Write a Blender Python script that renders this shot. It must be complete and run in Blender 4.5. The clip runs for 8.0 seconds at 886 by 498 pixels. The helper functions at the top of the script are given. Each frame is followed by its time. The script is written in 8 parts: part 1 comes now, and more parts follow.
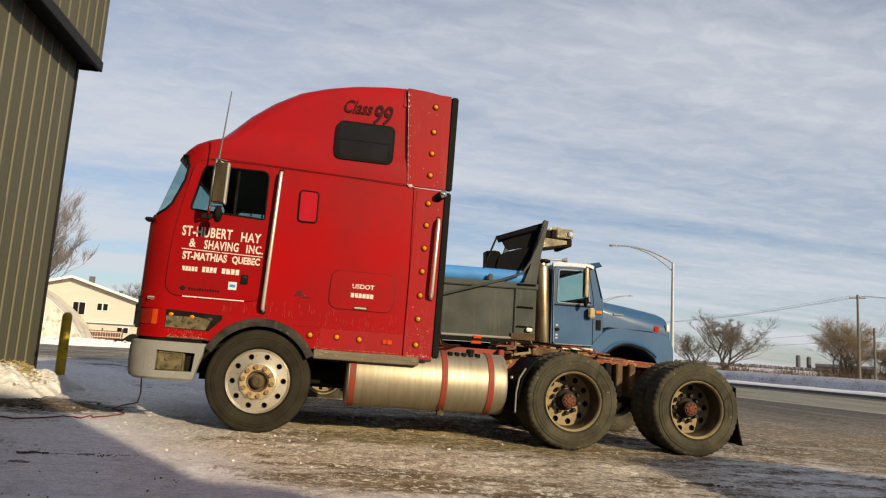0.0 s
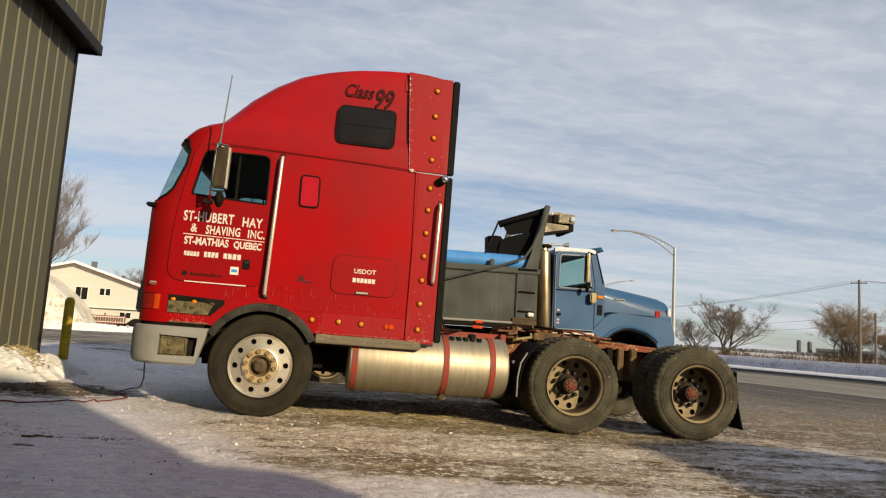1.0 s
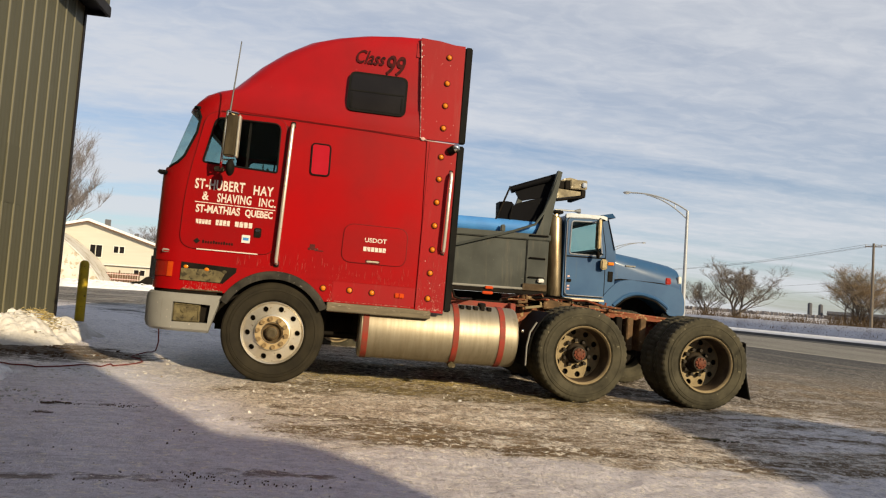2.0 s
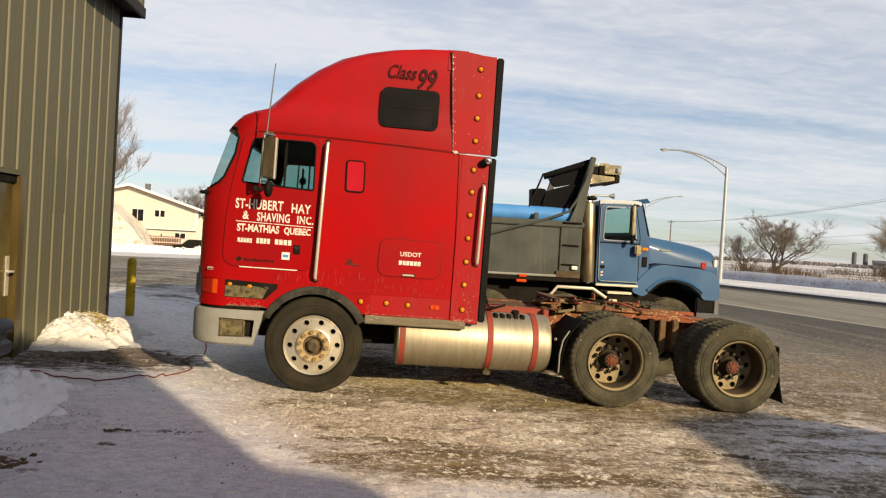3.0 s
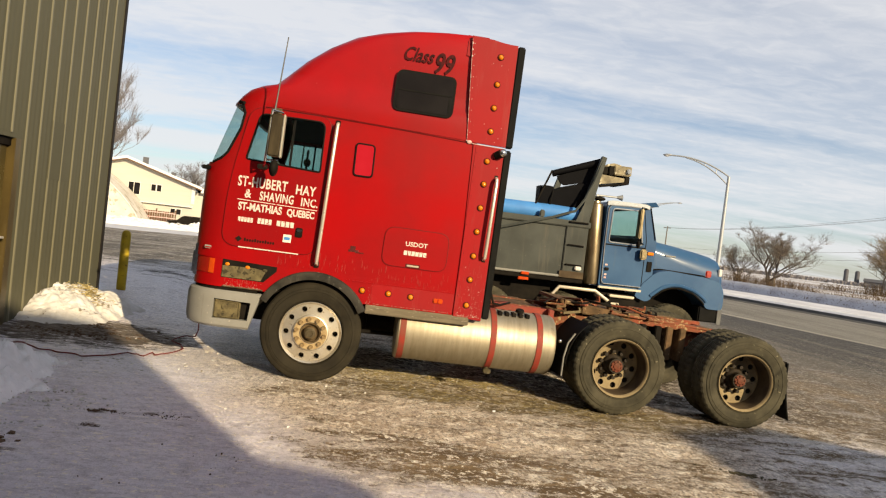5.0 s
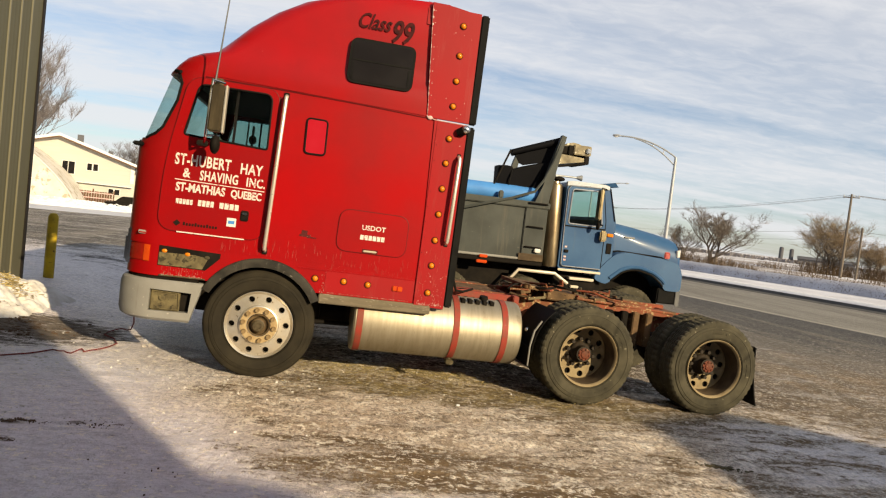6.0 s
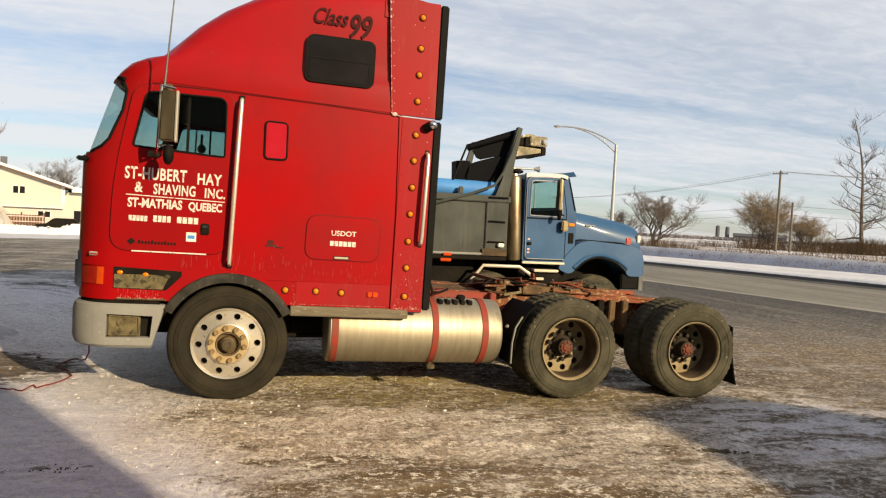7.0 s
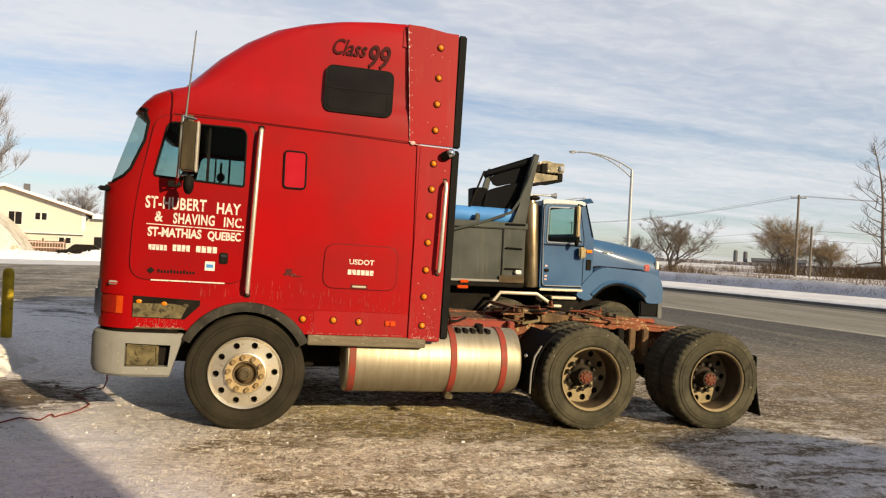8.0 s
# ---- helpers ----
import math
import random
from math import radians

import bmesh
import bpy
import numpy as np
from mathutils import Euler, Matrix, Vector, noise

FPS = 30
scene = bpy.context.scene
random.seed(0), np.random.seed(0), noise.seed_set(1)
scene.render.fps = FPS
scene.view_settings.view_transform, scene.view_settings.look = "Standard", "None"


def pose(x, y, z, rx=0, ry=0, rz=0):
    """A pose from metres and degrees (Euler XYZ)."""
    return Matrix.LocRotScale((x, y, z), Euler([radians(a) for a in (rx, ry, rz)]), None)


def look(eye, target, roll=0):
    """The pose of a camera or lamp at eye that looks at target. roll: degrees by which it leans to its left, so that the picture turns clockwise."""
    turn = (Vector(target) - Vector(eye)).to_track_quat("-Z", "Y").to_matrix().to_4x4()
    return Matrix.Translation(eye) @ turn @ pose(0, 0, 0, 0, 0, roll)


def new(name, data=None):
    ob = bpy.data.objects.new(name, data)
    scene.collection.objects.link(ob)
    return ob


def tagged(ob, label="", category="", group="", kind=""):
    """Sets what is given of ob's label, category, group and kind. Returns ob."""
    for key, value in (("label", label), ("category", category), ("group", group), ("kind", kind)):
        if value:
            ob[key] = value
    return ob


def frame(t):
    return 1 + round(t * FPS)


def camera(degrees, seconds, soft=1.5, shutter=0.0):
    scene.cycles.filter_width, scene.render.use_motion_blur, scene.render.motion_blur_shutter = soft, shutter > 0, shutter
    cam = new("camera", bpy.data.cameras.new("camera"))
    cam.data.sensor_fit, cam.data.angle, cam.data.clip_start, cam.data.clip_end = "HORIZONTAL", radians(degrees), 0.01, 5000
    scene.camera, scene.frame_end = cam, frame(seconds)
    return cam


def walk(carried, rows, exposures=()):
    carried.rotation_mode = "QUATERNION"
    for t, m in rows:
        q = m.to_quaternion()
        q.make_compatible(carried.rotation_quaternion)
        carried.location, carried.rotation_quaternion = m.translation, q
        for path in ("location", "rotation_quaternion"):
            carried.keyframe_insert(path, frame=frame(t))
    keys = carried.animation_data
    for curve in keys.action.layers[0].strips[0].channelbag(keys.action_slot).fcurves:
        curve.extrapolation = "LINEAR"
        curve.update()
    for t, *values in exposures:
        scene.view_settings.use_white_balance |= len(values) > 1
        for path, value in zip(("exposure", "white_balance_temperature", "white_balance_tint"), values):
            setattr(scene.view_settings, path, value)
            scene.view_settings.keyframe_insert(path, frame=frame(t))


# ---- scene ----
cam = camera(66.6, 8.0, soft=1.2)
PATH = [
    (0, (0.571, -6.507, 0.898), (0.893, -4.554, 1.18), 3.5),
    (0.5, (0.579, -6.486, 0.874), (0.908, -4.53, 1.129), 2.6),
    (1, (0.571, -6.501, 0.897), (0.892, -4.542, 1.135), 3.5),
    (1.5, (0.567, -6.498, 0.898), (0.873, -4.534, 1.119), 2.8),
    (1.7, (0.583, -6.496, 0.893), (0.898, -4.531, 1.091), 3.4),
    (2.8, (0.494, -6.613, 1.54), (0.716, -4.627, 1.449), 4.1),
    (3, (0.513, -6.647, 1.574), (0.721, -4.659, 1.545), 3.3),
    (3.5, (0.59, -6.685, 1.591), (0.783, -4.695, 1.579), 3.4),
    (4, (0.637, -6.671, 1.585), (0.756, -4.677, 1.5), 3.9),
    (4.5, (0.625, -6.603, 1.574), (0.662, -4.605, 1.486), 5.6),
    (5, (0.419, -6.403, 1.56), (0.645, -4.416, 1.509), 6.8),
    (5.2, (0.369, -6.338, 1.573), (0.708, -4.367, 1.532), 7.0),
    (6.5, (0.385, -5.77, 1.56), (0.792, -3.815, 1.447), 6.0),
    (7, (0.196, -5.698, 1.548), (0.726, -3.771, 1.467), 2.9),
    (7.5, (0.166, -5.661, 1.563), (0.686, -3.73, 1.506), 4.3),
    (8, (0.18, -5.662, 1.575), (0.663, -3.722, 1.566), 2.8),
]
walk(cam, [(t, look(eye, target, roll)) for t, eye, target, roll in PATH],
     exposures=[(0.0, 0.31, 6330, 10), (1.7, 0.31, 6330, 10), (2.8, 0.58, 6620, 10), (8.0, 0.58, 6620, 10)])


SUN_AZ, SUN_EL = (0.53, -0.848), 20.5          # the way to the sun on the ground, and its height in degrees

world = bpy.data.worlds.new("winter_sky")
scene.world = world
world.use_nodes = True


def build_sky(w):
    nt = w.node_tree
    nt.nodes.clear()
    out = nt.nodes.new("ShaderNodeOutputWorld")
    bg = nt.nodes.new("ShaderNodeBackground")
    sky = nt.nodes.new("ShaderNodeTexSky")
    sky.sky_type, sky.sun_disc = "NISHITA", False
    sky.sun_elevation = radians(SUN_EL)
    sky.sun_rotation = math.atan2(SUN_AZ[0], SUN_AZ[1])
    sky.air_density, sky.dust_density, sky.ozone_density = 1.0, 0.4, 4.0
    tc = nt.nodes.new("ShaderNodeTexCoord")
    sep = nt.nodes.new("ShaderNodeSeparateXYZ")
    nt.links.new(tc.outputs["Generated"], sep.inputs[0])
    # thin cloud sheets: the direction laid out on a plane overhead
    lift = nt.nodes.new("ShaderNodeMath")
    lift.operation = "ADD"
    lift.inputs[1].default_value = 0.10
    nt.links.new(sep.outputs["Z"], lift.inputs[0])
    clampz = nt.nodes.new("ShaderNodeMath")
    clampz.operation = "MAXIMUM"
    clampz.inputs[1].default_value = 0.06
    nt.links.new(lift.outputs[0], clampz.inputs[0])
    div = nt.nodes.new("ShaderNodeVectorMath")
    div.operation = "DIVIDE"
    comb = nt.nodes.new("ShaderNodeCombineXYZ")
    for i in range(3):
        nt.links.new(clampz.outputs[0], comb.inputs[i])
    nt.links.new(tc.outputs["Generated"], div.inputs[0])
    nt.links.new(comb.outputs[0], div.inputs[1])

    def cloud(scale, detail, sx, sy, rot, lo, hi, rough):
        mp = nt.nodes.new("ShaderNodeMapping")
        mp.inputs["Rotation"].default_value = (0, 0, radians(rot))
        mp.inputs["Scale"].default_value = (sx, sy, 0.0)
        nz = nt.nodes.new("ShaderNodeTexNoise")
        nz.inputs["Scale"].default_value, nz.inputs["Detail"].default_value = scale, detail
        nz.inputs["Roughness"].default_value, nz.inputs["Distortion"].default_value = rough, 0.6
        rp = nt.nodes.new("ShaderNodeMapRange")
        rp.interpolation_type = "SMOOTHSTEP"
        rp.inputs["From Min"].default_value, rp.inputs["From Max"].default_value = lo, hi
        nt.links.new(div.outputs[0], mp.inputs[0])
        nt.links.new(mp.outputs[0], nz.inputs[0])
        nt.links.new(nz.outputs[0], rp.inputs[0])
        return rp.outputs[0]

    a = cloud(0.62, 4, 0.26, 1.25, 8, 0.33, 0.68, 0.46)
    b = cloud(3.2, 7, 0.40, 1.2, 4, 0.34, 0.72, 0.60)
    mixab = nt.nodes.new("ShaderNodeMath")
    mixab.operation = "MULTIPLY_ADD"
    mixab.inputs[1].default_value = 0.22
    nt.links.new(b, mixab.inputs[0])
    nt.links.new(a, mixab.inputs[2])
    c = cloud(9.0, 6, 0.7, 1.2, 30, 0.36, 0.70, 0.62)
    mixc = nt.nodes.new("ShaderNodeMath")
    mixc.operation = "MULTIPLY_ADD"
    mixc.inputs[1].default_value = 0.21
    nt.links.new(c, mixc.inputs[0])
    nt.links.new(mixab.outputs[0], mixc.inputs[2])
    # the sheet thins overhead
    hz = nt.nodes.new("ShaderNodeMapRange")
    hz.interpolation_type = "SMOOTHSTEP"
    hz.inputs["From Min"].default_value, hz.inputs["From Max"].default_value = 0.0, 0.62
    hz.inputs["To Min"].default_value, hz.inputs["To Max"].default_value = 0.0, -0.21
    nt.links.new(sep.outputs["Z"], hz.inputs[0])
    mx = nt.nodes.new("ShaderNodeMath")
    mx.operation = "ADD"
    mx.use_clamp = True
    nt.links.new(mixc.outputs[0], mx.inputs[0])
    nt.links.new(hz.outputs[0], mx.inputs[1])
    sc = nt.nodes.new("ShaderNodeMath")
    sc.operation = "MULTIPLY_ADD"
    sc.inputs[1].default_value, sc.inputs[2].default_value = 0.68, 0.19
    nt.links.new(mx.outputs[0], sc.inputs[0])
    cm = nt.nodes.new("ShaderNodeMix")
    cm.data_type = "RGBA"
    cm.inputs["B"].default_value = CLOUD
    nt.links.new(sc.outputs[0], cm.inputs["Factor"])
    nt.links.new(sky.outputs[0], cm.inputs["A"])
    nt.links.new(cm.outputs["Result"], bg.inputs[0])
    bg.inputs[1].default_value = SKY_STRENGTH
    nt.links.new(bg.outputs[0], out.inputs[0])


SKY_STRENGTH = 0.08
CLOUD = (6.9, 7.0, 7.25, 1)
build_sky(world)

sun = new("sun", bpy.data.lights.new("sun", "SUN"))
sun.data.energy, sun.data.angle, sun.data.color = 5.0, radians(0.6), (1.0, 0.82, 0.53)
sun.matrix_world = look((0, 0, 0), (-SUN_AZ[0], -SUN_AZ[1], -math.tan(radians(SUN_EL))))

# ---- materials ----
def material(name, base, rough=0.6, metal=0.0, second=None, scale=4.0, amount=0.5, stretch=(1, 1, 1), detail=6.0,
             fleck=None, fleck_scale=60.0, fleck_at=0.68, bump=0.0, bump_scale=40.0, coat=0.0, rough_var=0.12, spec=0.2, streak=None, streak_at=0.58):
    """A surface of two tones mixed by a broad noise, with fine flecks and a fine relief."""
    m = bpy.data.materials.new(name)
    m.use_nodes = True
    nt = m.node_tree
    p = nt.nodes["Principled BSDF"]
    p.inputs["Roughness"].default_value, p.inputs["Metallic"].default_value = rough, metal
    p.inputs["Coat Weight"].default_value = coat
    p.inputs["Coat Roughness"].default_value = 0.12
    p.inputs["Specular IOR Level"].default_value = spec
    tc = nt.nodes.new("ShaderNodeTexCoord")
    mp = nt.nodes.new("ShaderNodeMapping")
    mp.inputs["Scale"].default_value = stretch
    nt.links.new(tc.outputs["Object"], mp.inputs[0])

    def noise_node(sc, det, rg=0.55):
        n = nt.nodes.new("ShaderNodeTexNoise")
        n.inputs["Scale"].default_value, n.inputs["Detail"].default_value = sc, det
        n.inputs["Roughness"].default_value = rg
        nt.links.new(mp.outputs[0], n.inputs[0])
        return n

    def ramp(src, lo, hi, top=1.0):
        r = nt.nodes.new("ShaderNodeMapRange")
        r.interpolation_type = "SMOOTHSTEP"
        r.inputs["From Min"].default_value, r.inputs["From Max"].default_value = lo, hi
        r.inputs["To Max"].default_value = top
        nt.links.new(src, r.inputs[0])
        return r.outputs[0]

    def mix(fac, a, b):
        x = nt.nodes.new("ShaderNodeMix")
        x.data_type = "RGBA"
        nt.links.new(fac, x.inputs["Factor"])
        for s, v in (("A", a), ("B", b)):
            if isinstance(v, tuple):
                x.inputs[s].default_value = (*v, 1)
            else:
                nt.links.new(v, x.inputs[s])
        return x.outputs["Result"]

    big = noise_node(scale, detail)
    second = second or tuple(c * 0.75 for c in base)
    col = mix(ramp(big.outputs[0], 0.5 - 0.22, 0.5 + 0.22, amount), base, second)
    if fleck:
        fl = noise_node(fleck_scale, 3.0, 0.6)
        col = mix(ramp(fl.outputs[0], fleck_at, fleck_at + 0.06, 0.85), col, fleck)
    if streak:
        ms = nt.nodes.new("ShaderNodeMapping")
        ms.inputs["Scale"].default_value = (9.0, 9.0, 0.9)
        nt.links.new(tc.outputs["Object"], ms.inputs[0])
        ns = nt.nodes.new("ShaderNodeTexNoise")
        ns.inputs["Scale"].default_value, ns.inputs["Detail"].default_value, ns.inputs["Roughness"].default_value = 1.0, 7.0, 0.68
        nt.links.new(ms.outputs[0], ns.inputs[0])
        col = mix(ramp(ns.outputs[0], streak_at, streak_at + 0.16, 0.6), col, streak)
    nt.links.new(col, p.inputs["Base Color"])
    if rough_var:
        rr = nt.nodes.new("ShaderNodeMapRange")
        rr.inputs["To Min"].default_value, rr.inputs["To Max"].default_value = max(0.03, rough - rough_var), min(1, rough + rough_var)
        nt.links.new(big.outputs[0], rr.inputs[0])
        nt.links.new(rr.outputs[0], p.inputs["Roughness"])
    if bump:
        bn = noise_node(bump_scale, 4.0, 0.6)
        b = nt.nodes.new("ShaderNodeBump")
        b.inputs["Strength"].default_value, b.inputs["Distance"].default_value = min(1, bump * 20), bump
        nt.links.new(bn.outputs[0], b.inputs["Height"])
        nt.links.new(b.outputs[0], p.inputs["Normal"])
    return m


def glass(name, tint, rough=0.02):
    """A pane: clear glass dimmed by a tint, glossier at a slant."""
    m = bpy.data.materials.new(name)
    m.use_nodes = True
    nt = m.node_tree
    nt.nodes.remove(nt.nodes["Principled BSDF"])
    out = nt.nodes["Material Output"]
    tr = nt.nodes.new("ShaderNodeBsdfTransparent")
    tr.inputs[0].default_value = (*tint, 1)
    gl = nt.nodes.new("ShaderNodeBsdfGlossy")
    gl.inputs["Roughness"].default_value = rough
    lw = nt.nodes.new("ShaderNodeLayerWeight")
    lw.inputs[0].default_value = 0.5
    pw = nt.nodes.new("ShaderNodeMath")
    pw.operation = "POWER"
    pw.inputs[1].default_value = 4.0
    ad = nt.nodes.new("ShaderNodeMath")
    ad.operation = "MULTIPLY_ADD"
    ad.inputs[1].default_value, ad.inputs[2].default_value = 0.5, 0.03
    mx = nt.nodes.new("ShaderNodeMixShader")
    nt.links.new(lw.outputs["Facing"], pw.inputs[0])
    nt.links.new(pw.outputs[0], ad.inputs[0])
    nt.links.new(ad.outputs[0], mx.inputs[0])
    nt.links.new(tr.outputs[0], mx.inputs[1])
    nt.links.new(gl.outputs[0], mx.inputs[2])
    nt.links.new(mx.outputs[0], out.inputs[0])
    return m


RED = material("red_paint", (0.315, 0.0022, 0.0032), 0.36, spec=0.16, second=(0.205, 0.003, 0.004), scale=0.9, amount=1.0, fleck=(0.36, 0.13, 0.10), fleck_scale=52, fleck_at=0.735, coat=0.14, rough_var=0.20, bump=0.008, bump_scale=1.7, streak=(0.20, 0.010, 0.009), streak_at=0.62)
RED_DEEP = material("deep_red_paint", (0.262, 0.0020, 0.0030), 0.34, spec=0.16, second=(0.190, 0.003, 0.004), scale=1.2, amount=1.0, fleck=(0.36, 0.13, 0.10), fleck_scale=52, fleck_at=0.735, coat=0.14, rough_var=0.18, bump=0.006, bump_scale=2.0, streak=(0.17, 0.010, 0.009), streak_at=0.60)
RED_FADED = material("faded_red_paint", (0.275, 0.006, 0.008), 0.5, spec=0.12, second=(0.225, 0.012, 0.013), scale=2.0, amount=0.9, fleck=(0.40, 0.22, 0.19), fleck_scale=44, fleck_at=0.735, coat=0.03, stretch=(1, 1, 0.4), streak=(0.24, 0.040, 0.036), streak_at=0.54, bump=0.003, bump_scale=4)
RED_REFLECTOR = material("red_panel", (0.33, 0.004, 0.012), 0.3, second=(0.36, 0.012, 0.025), scale=3, coat=0.1)
BLACK_TRIM = material("black_rubber", (0.006, 0.006, 0.006), 0.65, second=(0.015, 0.014, 0.012), scale=6, fleck=(0.042, 0.037, 0.030), fleck_scale=50, fleck_at=0.70, spec=0.05)
ARCH_RUBBER = material("dusty_arch_rubber", (0.012, 0.011, 0.009), 0.75, second=(0.042, 0.037, 0.029), scale=7, amount=0.95, fleck=(0.15, 0.135, 0.11), fleck_scale=34, fleck_at=0.65, streak=(0.085, 0.075, 0.060), streak_at=0.54)
SEAM = material("seam_dark", (0.105, 0.004, 0.004), 0.6, second=(0.060, 0.004, 0.004), scale=8)
OLD_BADGE = material("rubbed_badge", (0.10, 0.008, 0.007), 0.6, second=(0.035, 0.006, 0.005), scale=20, amount=1.0, fleck=(0.22, 0.10, 0.08), fleck_scale=60, fleck_at=0.62)
MIRROR_BACK = material("brown_mirror_back", (0.105, 0.082, 0.048), 0.35, 0.5, second=(0.040, 0.031, 0.019), scale=5, amount=0.9, stretch=(3, 3, 0.6))
SEALANT = material("white_sealant", (0.56, 0.46, 0.43), 0.6, second=(0.45, 0.20, 0.18), scale=14, amount=0.9)
CHROME = material("chrome", (0.675, 0.657, 0.621), 0.14, 1.0, second=(0.450, 0.423, 0.378), scale=9, amount=0.6)
ALU = material("brushed_aluminium", (0.36, 0.315, 0.235), 0.52, 0.8, second=(0.27, 0.23, 0.16), scale=3.0, amount=0.8, stretch=(9, 1, 1), fleck=(0.17, 0.135, 0.09), fleck_scale=20, fleck_at=0.66, rough_var=0.06, streak=(0.17, 0.135, 0.085), streak_at=0.58)
ALU_WHEEL = material("polished_wheel", (0.64, 0.60, 0.52), 0.34, 0.8, second=(0.50, 0.43, 0.32), scale=9, amount=0.8, fleck=(0.2, 0.14, 0.08), fleck_scale=40, fleck_at=0.66)
NUT = material("dirty_nut", (0.27, 0.195, 0.100), 0.6, 0.2, second=(0.15, 0.095, 0.042), scale=26, amount=0.9)
NUT_DARK = material("greasy_dark_nut", (0.034, 0.024, 0.015), 0.6, 0.0, second=(0.014, 0.011, 0.008), scale=20, amount=0.9, fleck=(0.16, 0.10, 0.05), fleck_scale=50, fleck_at=0.68)
STAINED_ALU = material("rust_stained_wheel", (0.44, 0.335, 0.185), 0.5, 0.3, second=(0.30, 0.20, 0.095), scale=14, amount=0.9, fleck=(0.14, 0.085, 0.04), fleck_scale=44, fleck_at=0.64)
HUB_GREASE = material("greasy_hub", (0.145, 0.098, 0.048), 0.5, 0.2, second=(0.055, 0.036, 0.018), scale=16, amount=0.9)
TYRE = material("dusty_tyre", (0.032, 0.029, 0.020), 0.85, second=(0.072, 0.064, 0.043), scale=5, amount=0.95, fleck=(0.22, 0.195, 0.135), fleck_scale=30, fleck_at=0.67, bump=0.0015, bump_scale=90, streak=(0.022, 0.020, 0.014), streak_at=0.56, spec=0.12)
STEER_TYRE = material("dark_road_tyre", (0.015, 0.0125, 0.0085), 0.8, second=(0.030, 0.025, 0.016), scale=5, amount=0.9, fleck=(0.14, 0.12, 0.08), fleck_scale=38, fleck_at=0.72, bump=0.0012, bump_scale=90, spec=0.12)
# dark brown that paints the rim dish's shade, and rust on the dump box
RIM_DARK = material("rim_shade_and_rust", (0.085, 0.060, 0.034), 0.85, 0.0, second=(0.045, 0.030, 0.018), scale=9, amount=0.9)
RIM_STEEL = material("muddy_rim", (0.27, 0.21, 0.118), 0.75, 0.0, second=(0.175, 0.130, 0.072), scale=7, amount=0.9, fleck=(0.075, 0.048, 0.028), fleck_scale=26, fleck_at=0.64, bump=0.001)
RUST_HUB = material("rusty_red_hub", (0.155, 0.040, 0.020), 0.7, 0.0, second=(0.065, 0.030, 0.018), scale=16, amount=0.9, fleck=(0.32, 0.19, 0.11), fleck_scale=44, fleck_at=0.64)
FRAME_BROWN = material("dirty_brown_steel", (0.150, 0.088, 0.042), 0.8, second=(0.060, 0.038, 0.020), scale=9, amount=0.95, fleck=(0.32, 0.23, 0.12), fleck_scale=30, fleck_at=0.62)
PALE_TUBE = material("pale_bright_tube", (0.52, 0.46, 0.36), 0.4, 0.3, second=(0.4, 0.34, 0.25), scale=8)
FRAME_RED = material("worn_red_frame", (0.235, 0.050, 0.024), 0.75, second=(0.120, 0.060, 0.028), scale=7, amount=1.0, fleck=(0.32, 0.22, 0.11), fleck_scale=26, fleck_at=0.56, streak=(0.075, 0.046, 0.024), streak_at=0.52)
STRAP_RED = material("red_strap", (0.25, 0.034, 0.022), 0.6, second=(0.16, 0.050, 0.032), scale=12, amount=0.9, fleck=(0.22, 0.14, 0.10), fleck_scale=40, fleck_at=0.68)
# greasy steel, also painted as shade in recesses, gaps and creases
UNDER = material("greasy_steel_and_shade", (0.007, 0.006, 0.005), 0.7, second=(0.016, 0.013, 0.010), scale=8, amount=0.8, spec=0.05)
BUMPER = material("grey_plastic", (0.235, 0.23, 0.212), 0.55, second=(0.185, 0.178, 0.16), scale=3.5, amount=0.8, fleck=(0.38, 0.35, 0.30), fleck_scale=40, fleck_at=0.68, streak=(0.13, 0.115, 0.09), streak_at=0.60)
MUD = material("caked_mud", (0.105, 0.085, 0.045), 0.9, second=(0.042, 0.034, 0.019), scale=12, amount=1.0, fleck=(0.22, 0.195, 0.13), fleck_scale=34, fleck_at=0.62, bump=0.006, bump_scale=26)
DRY_MUD = material("dried_olive_mud", (0.150, 0.122, 0.060), 0.9, second=(0.070, 0.056, 0.030), scale=16, amount=1.0, fleck=(0.030, 0.025, 0.015), fleck_scale=24, fleck_at=0.56, bump=0.008, bump_scale=26)
SPLASH = material("dried_salt", (0.40, 0.25, 0.21), 0.9, second=(0.24, 0.075, 0.06), scale=30, amount=1.0)
SALT_RUN = material("dried_salt_run", (0.33, 0.055, 0.045), 0.85, second=(0.28, 0.022, 0.02), scale=20, amount=1.0)
BOARD = material("weathered_sill", (0.165, 0.135, 0.090), 0.8, second=(0.090, 0.075, 0.053), scale=5, amount=0.9, stretch=(0.6, 1, 5), fleck=(0.375, 0.330, 0.255), fleck_scale=26, fleck_at=0.64)
AMBER = material("amber_lens", (0.60, 0.185, 0.007), 0.25, second=(0.42, 0.10, 0.005), scale=40, coat=0.25)
ORANGE_LENS = material("orange_lens", (0.50, 0.060, 0.006), 0.25, second=(0.36, 0.03, 0.006), scale=18, coat=0.3)
RED_LENS = material("red_lens", (0.27, 0.012, 0.006), 0.2, second=(0.18, 0.010, 0.005), scale=14, coat=0.4)
WHITE_LETTER = material("white_vinyl", (0.60, 0.56, 0.50), 0.5, second=(0.52, 0.36, 0.32), scale=30, amount=0.4, fleck=(0.27, 0.012, 0.012), fleck_scale=52, fleck_at=0.60)
